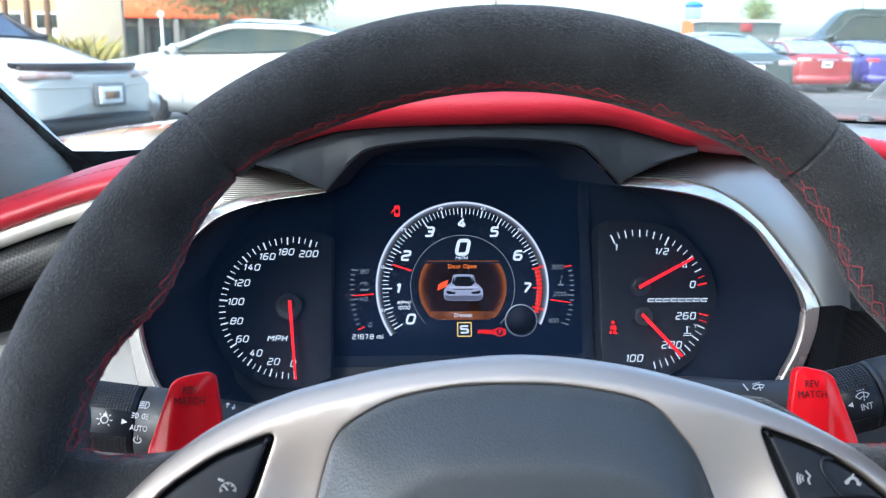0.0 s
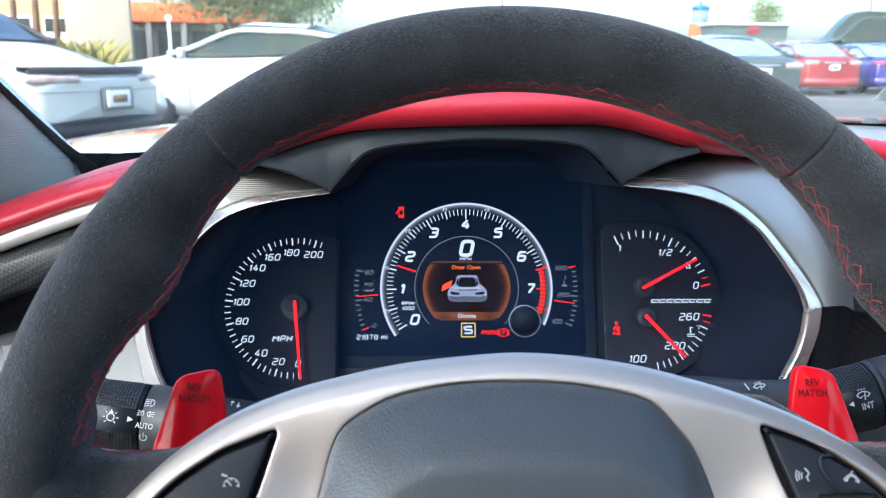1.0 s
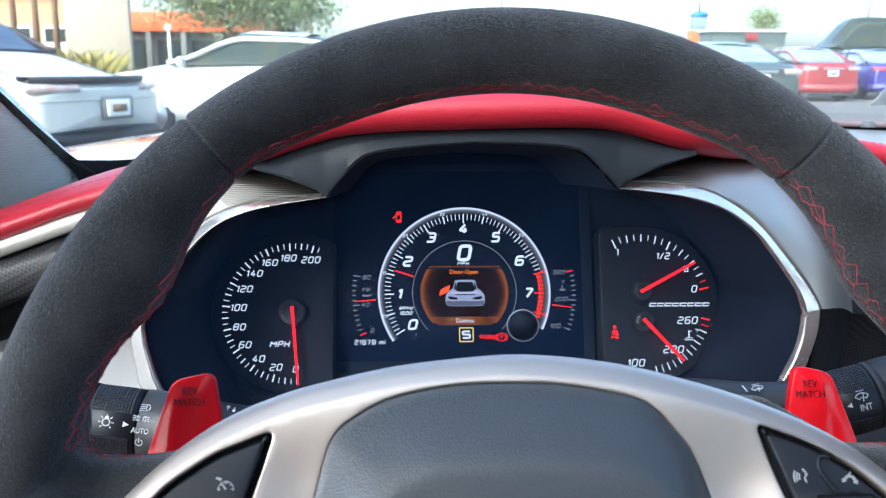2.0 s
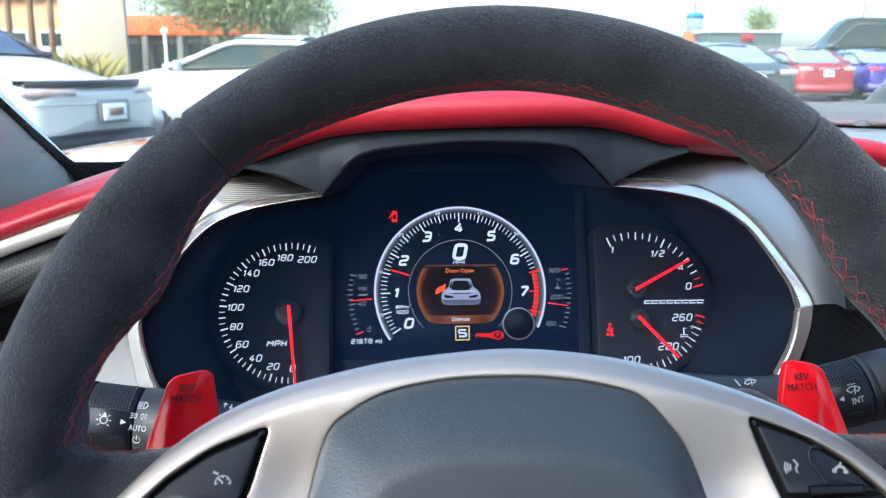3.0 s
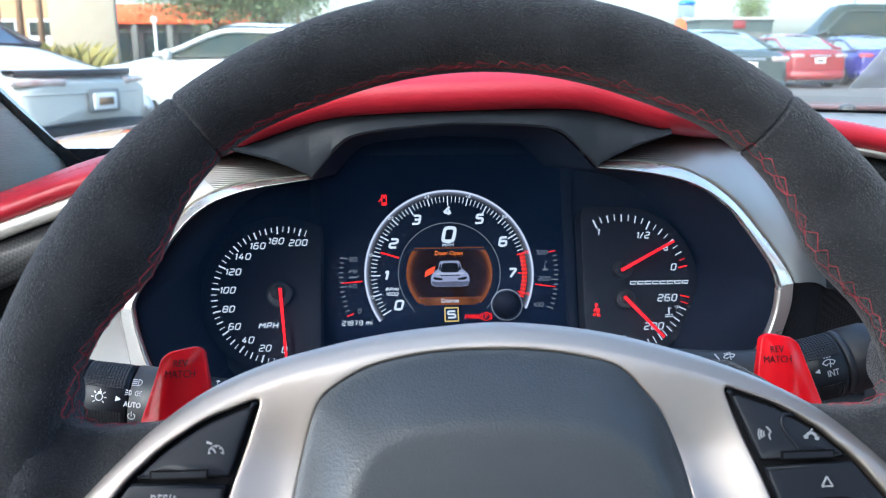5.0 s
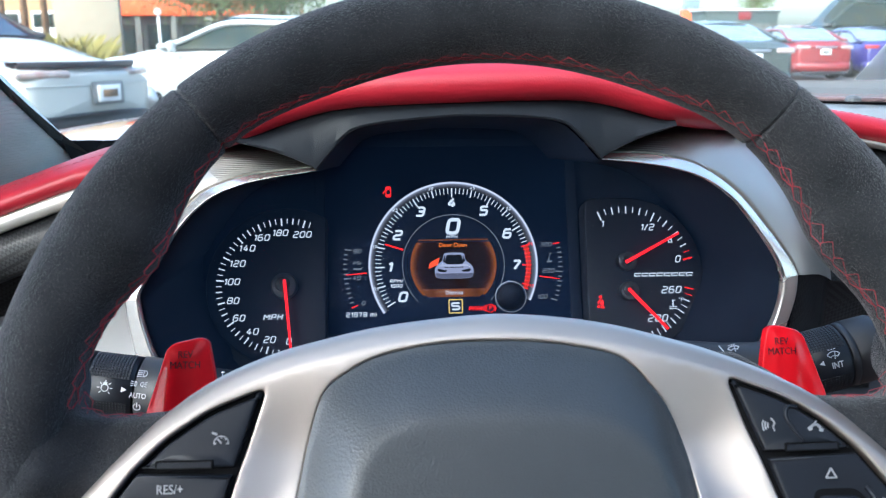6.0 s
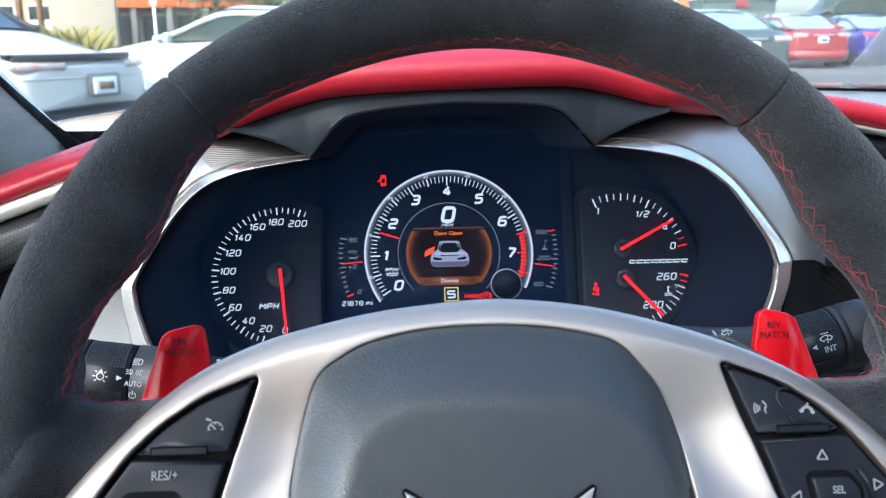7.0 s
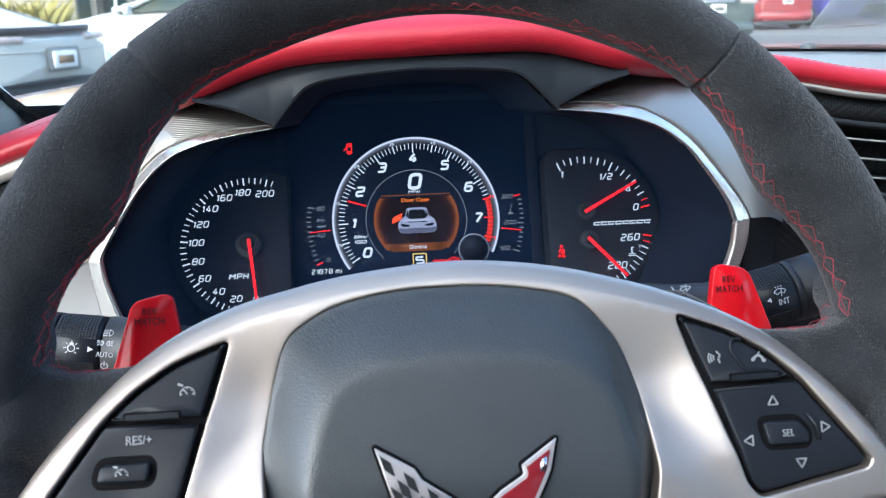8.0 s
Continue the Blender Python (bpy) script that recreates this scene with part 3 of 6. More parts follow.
def pad_height(u, v, d):
    """A cushion: a flat face inside broad sloping shoulders."""
    top = hub_level(max(v, -0.03)) * 0.7 + 0.0135
    if inside((u, v), face_loop):
        return top
    gap = edge_distance(np.array((u, v)), face_sides)
    return top - 0.0140 * (gap / (gap + d + 1e-9)) ** 1.25


part("airbag_cover", plate(offset(pad_line, 0.0009), (), pad_height, 0.008, 0.0009, 0.0026, 3), PAD_LEATHER, wheel, "dark grey grained airbag cover")
part("hub_back", plate(curve2(both([(0, 0.045), (0.05, 0.04), (0.09, 0.03), (0.125, 0.0), (0.13, -0.03), (0.08, -0.06), (0, -0.09)]), True, 0.005), (), lambda u, v, d: -0.011, 0.03, 0.003, 0.02), BLACK, wheel)

# crossed emblem of two plain pennants
ENAMEL = material("pale_enamel", (0.55, 0.52, 0.52), 0.3, metal=0.4, tint=(0.48, 0.45, 0.45), mix_scale=60)
DARK_RED = material("dark_red_enamel", (0.22, 0.008, 0.016), 0.3, tint=(0.17, 0.006, 0.012), mix_scale=60)
emblem_level = lambda u, v: pad_height(u, v, 0.03) + 0.0006
EMBLEM_L = [(-0.0318, -0.0062), (-0.0190, -0.0136), (-0.0168, -0.0172), (-0.0060, -0.0245), (0.0, -0.0300), (-0.004, -0.038), (-0.0125, -0.0345), (-0.0225, -0.031), (-0.0266, -0.0228)]
EMBLEM_R = [(0.0285, -0.0070), (0.0256, -0.0172), (0.0205, -0.0270), (0.012, -0.034), (0.004, -0.038), (0.0, -0.0300), (0.0085, -0.0225), (0.0165, -0.0178), (0.0160, -0.0148)]
for name, line, mat, label in (("emblem_pennant", EMBLEM_L, ENAMEL, "pale pennant with dark chequers"), ("emblem_pennant", EMBLEM_R, ENAMEL, "silver edged dark red pennant")):
    loop = polygon(line, 0.0012, 0.0006)
    part("emblem_border", plate(offset(loop, -0.0009), (), lambda u, v, d: emblem_level(u, v) + 0.0006, 0.0022, 0.0004, 0.003), SEAM, wheel, "thin black emblem border")
    p = part(name, plate(loop, (), lambda u, v, d: emblem_level(u, v) + 0.0012, 0.0022, 0.0005, 0.003), mat, wheel, label)
    if line is EMBLEM_L:
        ax, ay = Vector((0.80, -0.60)), Vector((0.30, -0.95))
        for i in range(8):
            for j in range(3):
                if (i + j) % 2 == 0:
                    o = Vector((-0.0302, -0.0085)) + ax * 0.0046 * i + ay * 0.0052 * j
                    quad = [o, o + ax * 0.0044, o + ax * 0.0044 + ay * 0.0050, o + ay * 0.0050]
                    if sum(inside(q, loop) for q in quad) > 2 and inside(sum(quad, Vector((0, 0))) / 4, offset(loop, 0.0007)):
                        part("chequer", flat(quad, emblem_level(o.x, o.y) + 0.0024), BLACK, p, smooth=False)
    else:
        part("red_field", plate([q for q in offset(loop, 0.0015) if inside(q, loop) and min((q - r).length for r in loop) > 0.0013], (), lambda u, v, d: emblem_level(u, v) + 0.0015, 0.0006, 0.0002, 0.003), DARK_RED, p)
        part("small_mark", flat([(0.0225, -0.0135), (0.0245, -0.0125), (0.0238, -0.0175), (0.0215, -0.0185)], emblem_level(0.023, -0.015) + 0.0019), CHROME, p)

# ---- button groups ----
SPLIT = 0.0047


def button_level(u, v, d=0.0):
    return hub_level(v) - 0.0012


for side in (1, -1):
    loop = offset(button_lines[side], 0.0002)
    pod = part("button_pod", plate(loop, (), lambda u, v, d: hub_level(v) - 0.0042, 0.006, 0.0006, 0.006), SEAM, wheel, "black steering wheel button pod")
    inner = offset(loop, 0.0016)
    upper = [p for p in inner if p.y > SPLIT + 0.0008]
    lower = [p for p in inner if p.y < SPLIT - 0.0003]
    part("button", plate(upper, (), lambda u, v, d: button_level(u, v) + 0.0004 * smooth(d / 0.004), 0.003, 0.0009, 0.004), BUTTON, pod, "dark grey upper button")
    part("button", plate(lower, (), lambda u, v, d: button_level(u, v) + 0.0002 - 0.0014 * bell(math.hypot((abs(u) - 0.1150) * 0.8, v + 0.0125) - 0.0, 0.009), 0.003, 0.0009, 0.0025), BUTTON, pod, "dark grey lower button panel")
    s = side
    part("finger_slot", bar((s * 0.0965, SPLIT + 0.0022), (s * 0.1150, SPLIT + 0.0023), 0.0028, button_level(0, SPLIT) + 0.0003, 0.0012), SEAM, pod, smooth=False)
    part("finger_ridge", bar((s * 0.0970, SPLIT + 0.0022), (s * 0.1144, SPLIT + 0.0023), 0.0018, button_level(0, SPLIT) + 0.0005, 0.0012), BUTTON, pod, smooth=False)
    if side < 0:
        # rocker with words above it
        rocker = polygon([(-0.1228, -0.0132), (-0.1216, -0.0078), (-0.1055, -0.0076), (-0.1062, -0.0135)], 0.0015, 0.0018)
        # near-black plate paints the shadow round the rocker
        part("rocker_shade", plate(offset(rocker, -0.0024), (), lambda u, v, d: button_level(u, v) - 0.0002, 0.002, 0.0005, 0.003), SEAM, pod)
        part("rocker", plate(rocker, (), lambda u, v, d: button_level(u, v) + 0.0020 + 0.0006 * smooth(d / 0.003), 0.004, 0.0010, 0.002), BUTTON, pod, "small raised rocker switch")
        part("lettering", lettering("RES/+", 0.0031, (-0.1098, -0.0006), button_level(0, 0) + 0.0009, bold=0.01, squeeze=0.85), GREY_PRINT, pod)
        part("lettering", lettering("SET/-", 0.0031, (-0.1150, -0.0200), button_level(0, -0.02) + 0.0009, bold=0.01, squeeze=0.85), GREY_PRINT, pod)
        for c, size, level in (((-0.0942, 0.0134), 0.86, button_level(0, 0.0145) + 0.0009), ((-0.1142, -0.0107), 0.72, button_level(0, -0.0107) + 0.0031)):
            bm = arc_band(c, 0.0026 * size, 0.0030 * size, -10, 190, level, steps=20)
            for a in (0, 45, 90, 135, 180):
                d = Vector((math.cos(radians(a)), math.sin(radians(a))))
                bar(Vector(c) + d * 0.0019 * size, Vector(c) + d * 0.0026 * size, 0.0004, level, bm=bm)
            bar(c, (c[0] - 0.0013 * size, c[1] + 0.0017 * size), 0.0005, level, bm=bm)
            bar((c[0] - 0.0036 * size, c[1] + 0.0042 * size), (c[0] - 0.0016 * size, c[1] + 0.0034 * size), 0.0007, level, bm=bm)
            part("speed_symbol", bm, GREY_PRINT, pod)
    else:
        level = button_level(0, 0.0144) + 0.0009
        c = Vector((0.0925, 0.0142))
        bm = bmesh.new()
        for r in (0.0016, 0.0025, 0.0034):
            arc_band((c.x + 0.0008, c.y), r, r + 0.0004, 150, 210, level, bm=bm, steps=8)
        bar(c + Vector((0.0002, 0.0024)), c + Vector((0.0016, 0.0008)), 0.0005, level, bm=bm)
        bar(c + Vector((0.0016, 0.0008)), c + Vector((0.0008, -0.0004)), 0.0005, level, bm=bm)
        bar(c + Vector((0.0008, -0.0004)), c + Vector((0.0014, -0.0022)), 0.0005, level, bm=bm)
        part("voice_symbol", bm, GREY_PRINT, pod)
        c = Vector((0.1083, 0.0122))
        bm = arc_band(c, 0.0014, 0.0023, 20, 160, level, steps=14)
        bar(c + Vector((-0.0026, 0.0004)), c + Vector((-0.0013, 0.0007)), 0.0012, level, bm=bm)
        bar(c + Vector((0.0013, 0.0003)), c + Vector((0.0026, -0.0002)), 0.0012, level, bm=bm)
        bar(c + Vector((-0.0002, 0.0022)), c + Vector((0.0006, 0.0033)), 0.0005, level, bm=bm)
        part("telephone_symbol", bm, GREY_PRINT, pod)
        ridge = curve2([(0.1032, 0.0088), (0.0998, 0.0140), (0.0985, 0.0175), (0.0996, 0.0202), (0.1030, 0.0202)], False, 0.001)
        part("button_divider", tube([(p.x, p.y, button_level(0, p.y) + 0.0006) for p in ridge], 0.0007, 8), BUTTON, pod)
        sel = polygon([(0.1050, -0.0088), (0.1180, -0.0090), (0.1212, -0.0131), (0.1205, -0.0168), (0.1061, -0.0168)], 0.0012, 0.0016)
        # near-black plate paints the shade in the button's shallow recess
        part("select_shade", plate(offset(sel, -0.0020), (), lambda u, v, d: button_level(u, v) - 0.0002, 0.002, 0.0005, 0.003), SEAM, pod)
        part("select_button", plate(sel, (), lambda u, v, d: button_level(u, v) + 0.0017 + 0.0004 * smooth(d / 0.003), 0.004, 0.0009, 0.002), BUTTON, pod, "raised select button")
        part("lettering", lettering("SEL", 0.0026, (0.1130, -0.0128), button_level(0, -0.0133) + 0.0026, bold=0.01, squeeze=0.85), GREY_PRINT, pod)
        part("gloss_ridge", tube([(0.1218, -0.0065, button_level(0, -0.0065) + 0.0005), (0.1246, -0.0110, button_level(0, -0.011) + 0.0007), (0.1248, -0.0160, button_level(0, -0.016) + 0.0005)], 0.0009, 8), BUTTON, pod)
        for c, turn in (((0.1104, -0.0022), 0), ((0.0994, -0.0147), 90), ((0.1274, -0.0118), 270), ((0.1170, -0.0230), 180)):
            lev = button_level(0, c[1]) + 0.0010
            tri = [Vector((math.cos(radians(90 + turn + a)), math.sin(radians(90 + turn + a)))) * 0.0021 + Vector(c) for a in (0, 120, 240)]
            bm = bmesh.new()
            for p, q in zip(tri, tri[1:] + tri[:1]):
                bar(p, q, 0.0005, lev, bm=bm)
            part("arrow_mark", bm, GREY_PRINT, pod)

# ---- paddles behind the rim ----
PADDLE_LINE = [(0.1085, 0.004), (0.1325, 0.000), (0.1345, 0.0195), (0.1262, 0.0450), (0.1232, 0.0474), (0.1128, 0.0496), (0.1098, 0.0480), (0.1070, 0.0330)]
for side in (1, -1):
    shift = 0.0056 if side > 0 else 0.0
    loop = polygon([(side * u + shift, v) for u, v in PADDLE_LINE], 0.0012, 0.0028)
    pad = part("shift_paddle", plate(loop, (), lambda u, v, d: -0.0432 + 0.0016 * smooth(d / 0.005) - 0.0016 * smooth((abs(u) - 0.1245) / 0.006), 0.004, 0.0010, 0.0022, 4), PADDLE, wheel, "glossy red shift paddle")
    for words, v in (("REV", 0.0427), ("MATCH", 0.0386)):
        part("lettering", lettering(words, 0.0029, (side * 0.1182 + shift * 0.4, v), -0.0412, squeeze=0.86), DARK_PRINT, pad)
# ---- stalks behind the wheel; local x along the stalk, y up, z to the driver ----
def bend(bm, radius):
    """Wraps a flat marking round a stalk."""
    for v in bm.verts:
        a, r = v.co.y / radius, radius + v.co.z
        v.co = Vector((v.co.x, r * math.sin(a), r * math.cos(a)))
    return bm


def turned(profile, sides=40, bm=None):
    """A shape turned about the local x axis from (x, radius) pairs."""
    return loft([[Vector((x, r * math.sin(2 * math.pi * k / sides), r * math.cos(2 * math.pi * k / sides))) for k in range(sides)] for x, r in profile], caps=True, bm=bm)


def knurl(x0, x1, a0, a1, radius):
    bm = bmesh.new()
    nx, na = int((x1 - x0) / 0.00135), int((a1 - a0) / 5.2)
    for i in range(nx + 1):
        for j in range(na + 1):
            a = radians(a0 + j * 5.2)
            turn = pose(0, 0, 0, 0, 0, 0) @ Matrix.Rotation(-a, 4, "X")
            c = Vector((x0 + i * 0.00135, radius * math.sin(a), radius * math.cos(a)))
            box((0.0009, 0.00095, 0.0011), c, 0, bm, turn)
    return bm


def lamp_symbol(c, level):
    bm = arc_band(c, 0.0013, 0.0017, 0, 360, level, steps=20)
    for a in range(-45, 226, 45):
        d = Vector((math.cos(radians(a)), math.sin(radians(a))))
        bar(Vector(c) + d * 0.0022, Vector(c) + d * 0.0033, 0.0004, level, bm=bm)
    bar(Vector(c) + Vector((-0.0008, 0.0020)), Vector(c) + Vector((0.0008, 0.0020)), 0.0009, level, bm=bm)
    return bm


def headlamp_symbol(c, level, size=1.0, both_ways=False):
    bm = bmesh.new()
    for s in ((-1, 1) if both_ways else (1,)):
        o = Vector((c[0] + (0.0018 * s if both_ways else 0.001), c[1]))
        r = 0.0012 if both_ways else 0.0017 * size
        arc_band(o, r - 0.0003, r, *((-90, 90) if s > 0 and not both_ways else ((90, 270) if s > 0 else (-90, 90))), level, bm=bm, steps=12)
        bar(o + Vector((0, -r)), o + Vector((0, r)), 0.0003, level, bm=bm)
        for k in (-1, 0, 1) if both_ways else (-1.5, -0.5, 0.5, 1.5):
            y = k * r * 0.55
            dx = s if both_ways else -1
            bar(o + Vector((dx * 0.0005, y)), o + Vector((dx * (0.0017 if both_ways else 0.0026), y + (k * 0.0004 if both_ways else -0.0002))), 0.0003, level, bm=bm)
    return bm


def wiper_symbol(c, level, size=1.0):
    c = Vector(c)
    bm = arc_band(c - Vector((0, 0.0022)) * size, 0.0036 * size, 0.0040 * size, 40, 140, level, steps=14)
    arc_band(c - Vector((0, 0.0022)) * size, 0.0018 * size, 0.0021 * size, 40, 140, level, bm=bm, steps=8)
    for a in (40, 140, 75):
        d = Vector((math.cos(radians(a)), math.sin(radians(a))))
        bar(c - Vector((0, 0.0022)) * size + d * (0.0002 if a == 75 else 0.0018) * size, c - Vector((0, 0.0022)) * size + d * 0.0039 * size, 0.0004 * size, level, bm=bm)
    for k in (-1, 0, 1):
        bar(c + Vector((k * 0.0013 - 0.0004, 0.0026)) * size, c + Vector((k * 0.0013 + 0.0004, 0.0026)) * size, 0.0004 * size, level, bm=bm)
    return bm


def lifted(bm, dy):
    bmesh.ops.translate(bm, vec=(0, dy, 0), verts=bm.verts)
    return bm


left_stalk = thing("light_stalk", WHEEL @ pose(-0.1640, 0.0290, -0.1000, 0, 4, -8), "black light switch stalk with ribbed twist ring on the steering column", "stalk switch")
part("arm", turned([(0.0112, 0.0138), (0.0116, 0.0150), (0.03, 0.0150), (0.034, 0.0135), (0.12, 0.0115)]), BLACK, left_stalk)
ring = part("twist_ring", turned([(-0.0098, 0.0138), (-0.0094, 0.0146), (0.0102, 0.0146), (0.0106, 0.0138)]), BUTTON, left_stalk)
for lo, hi in ((20, 78), (-78, -22)):
    part("knurling", knurl(-0.0082, 0.0088, lo, hi, 0.0147), BLACK, ring, smooth=False)
part("end_cap", turned([(-0.020, 0.004), (-0.0195, 0.011), (-0.017, 0.0142), (-0.0145, 0.0150), (-0.0104, 0.0150), (-0.0100, 0.0138)]), BLACK, left_stalk)
part("lamp_symbol", bend(lamp_symbol((-0.0012, 0.0), 0.0002), 0.0146), PRINT, ring)
part("arrow_mark", bend(flat([(0.0058, 0.0012), (0.0082, 0.0), (0.0058, -0.0012)], 0.0002), 0.0146), PRINT, ring)
part("headlamp_symbol", bend(headlamp_symbol((0.0130, 0.0082), 0.0002), 0.0150), PRINT, left_stalk)
part("parking_lamp_symbol", bend(headlamp_symbol((0.0130, 0.0032), 0.0002, both_ways=True), 0.0150), PRINT, left_stalk)
part("lettering", bend(lettering("AUTO", 0.0024, (0.0133, -0.0020), 0.0002, bold=0.015, squeeze=0.8), 0.0150), PRINT, left_stalk)
power = arc_band((0.0133, -0.0072), 0.0013, 0.0017, 120, 420, 0.0002, steps=20)
bar((0.0133, -0.0072), (0.0133, -0.0050), 0.0004, 0.0002, bm=power)
part("power_symbol", bend(power, 0.0150), PRINT, left_stalk)
turns = bmesh.new()
for x, s in ((0.0472, 1), (0.0500, -1)):
    bar((x, -0.0012 + 0.0135), (x, 0.0012 + 0.0135), 0.0004, 0.0003, bm=turns)
    flat([(x - 0.0009, 0.0135 + s * 0.0008), (x + 0.0009, 0.0135 + s * 0.0008), (x, 0.0135 + s * 0.0022)], 0.0003, bm=turns)
part("turn_arrows", bend(turns, 0.0133), PRINT, left_stalk)

right_stalk = thing("wiper_stalk", WHEEL @ pose(0.1612, 0.0335, -0.0900, 0, -4, 13), "black wiper stalk with ribbed twist ring on the steering column", "stalk switch")
part("arm", tube([(-0.0108, 0, 0), (-0.020, 0.0008, 0), (-0.032, 0.0036, 0), (-0.046, 0.0082, 0), (-0.065, 0.0145, -0.001), (-0.10, 0.024, -0.004)], lambda s: 0.0146 - 0.0034 * smooth(s * 1.4), 36), BLACK, right_stalk)
ring = part("twist_ring", turned([(-0.0104, 0.0138), (-0.0100, 0.0146), (0.0082, 0.0146), (0.0086, 0.0138)]), BUTTON, right_stalk)
for lo, hi in ((24, 80), (-78, -30)):
    part("knurling", knurl(-0.0082, 0.0072, lo, hi, 0.0147), BLACK, ring, smooth=False)
part("end_cap", turned([(0.0088, 0.0138), (0.0092, 0.0149), (0.0118, 0.0149), (0.0121, 0.0140), (0.0125, 0.0152), (0.0255, 0.0152), (0.0285, 0.0140), (0.030, 0.011), (0.0305, 0.003)]), BLACK, right_stalk)
part("wiper_symbol", bend(wiper_symbol((0.0006, 0.0026), 0.0002), 0.0146), PRINT, ring)
part("lettering", bend(lettering("INT", 0.0029, (0.0012, -0.0022), 0.0002, bold=0.015, squeeze=0.85), 0.0146), PRINT, ring)
part("arrow_mark", bend(flat([(-0.0046, 0.0011), (-0.0068, 0.0), (-0.0046, -0.0011)], 0.0002), 0.0146), PRINT, ring)
part("wiper_symbol", lifted(bend(wiper_symbol((-0.0405, 0.0098), 0.0006, 0.9), 0.0131), 0.0068), PRINT, right_stalk)
part("mist_mark", lifted(bend(bar((-0.0462, 0.0118), (-0.0456, 0.0080), 0.0005, 0.0006), 0.0131), 0.0080), PRINT, right_stalk)

# ---- instrument cluster ----
CLUSTER = tilted(0.0, 0.5327, 0.8902, 21.9)
BEZEL = tilted(0.003, 0.4274, 0.9106, 5.6, 1.6)
cluster = thing("instrument_cluster", CLUSTER, "hooded instrument cluster with lit dials, centre screen and silver trim", "instrument cluster")


def bezel_part(name, bm, mat, label=""):
    ob = part(name, bm, mat, cluster, label)
    ob.matrix_basis = CLUSTER.inverted() @ BEZEL
    return ob


# backing and faces
part("backing", plate(polygon([(-0.2, -0.085), (0.2, -0.085), (0.2, 0.12), (-0.2, 0.12)], 0.02), (), lambda u, v, d: -0.018, 0.004, 0.001, 0.05), TUNNEL, cluster)
SPEEDO, SPEEDO_R = Vector((-0.1110, -0.0098)), 0.0545
GAUGES, GAUGES_R = Vector((0.1268, -0.0053)), 0.0548


def clipped_disc(center, radius, wall, side):
    pts = []
    for k in range(120):
        a = 2 * math.pi * k / 120
        p = center + Vector((math.cos(a), math.sin(a))) * radius
        if side * (p.x - wall) < 0:
            p.x = wall
        pts.append(p)
    out = [pts[0]]
    for p in pts[1:]:
        if (p - out[-1]).length > 1e-5:
            out.append(p)
    return out


speedo = part("speedometer_face", plate(clipped_disc(SPEEDO, SPEEDO_R, -0.0835, -1), (), lambda u, v, d: 0.0, 0.018, 0.0012, 0.01), SPEEDO_FACE, cluster, "black speedometer face")
panel_line = [GAUGES + Vector((math.cos(radians(a)), math.sin(radians(a)))) * GAUGES_R for a in range(-92, 93, 4)]
panel_line += [Vector((0.1055, panel_line[-1].y)), Vector((0.1005, panel_line[-1].y - 0.0015)), Vector((0.0985, panel_line[-1].y - 0.007)), Vector((0.0985, panel_line[0].y))]
gauges = part("gauge_face", plate(polygon(panel_line, 0.004, 0.002), (), lambda u, v, d: 0.0, 0.018, 0.0012, 0.01), DIAL, cluster, "black fuel and temperature face")
part("screen_surround", plate(polygon([(-0.0925, -0.05), (0.0965, -0.05), (0.0965, 0.098), (-0.0925, 0.098)], 0.006, 0.008), [polygon([(-0.0855, -0.0425), (0.0890, -0.0425), (0.0890, 0.092), (-0.0855, 0.092)], 0.006, 0.004)], lambda u, v, d: -0.0140, 0.004, 0.0003, 0.01), TUNNEL, cluster)
screen = part("centre_screen", plate(polygon([(-0.086, -0.043), (0.0895, -0.043), (0.0895, 0.0925), (-0.086, 0.0925)], 0.006, 0.004), (), lambda u, v, d: -0.0146, 0.002, 0.0005, 0.02), SCREEN, cluster, "dark centre screen showing a tachometer")


def spoke_dir(a):
    return Vector((math.cos(radians(a)), math.sin(radians(a))))


# speedometer
N = 0.0005
def mark(owner, mat, a, b, width, n):
    """One stroke of a scale."""
    return part("scale_mark", bar(a, b, width, n), mat, owner, smooth=False)


for k in range(42):
    mph = k * 5
    d = spoke_dir(274 - mph)
    long_ = mph % 20 == 0
    mark(speedo, WHITE_INK, SPEEDO + d * (0.0424 if long_ else 0.0432 if k % 2 == 0 else 0.0437), SPEEDO + d * 0.0475, 0.0010 if long_ else 0.0008 if k % 2 == 0 else 0.0005, N)
for mph in range(0, 201, 20):
    at = SPEEDO + spoke_dir(274 - mph) * (0.0375 if mph < 200 else 0.0375)
    wide = 0.0008 if 70 < mph < 130 else {160: -0.0012, 180: -0.0012, 200: 0.0010}.get(mph, -0.0004)
    part("numeral", figures(str(mph), 0.0047, at + Vector((wide, 0)), N), WHITE_INK, speedo)
part("lettering", figures("MPH", 0.0044, SPEEDO + Vector((-0.0085, -0.0208)), N, weight=0.19), WHITE_INK, speedo)
part("needle_hub", disc((SPEEDO.x - 0.0005, SPEEDO.y, 0.007), 0.0088, 0.007, 40, 0.001), HUB, speedo)
part("needle_cap", disc((SPEEDO.x - 0.0012, SPEEDO.y + 0.0012, 0.0080), 0.0050, 0.001, 28, 0.0004), BLACK, speedo)
part("needle", bar(SPEEDO + Vector((0.0, 0.004)), SPEEDO + Vector((0.0048, -0.0478)), 0.0022, 0.0082, 0.001, taper=0.6), NEEDLE, speedo, "lit red needle at zero")

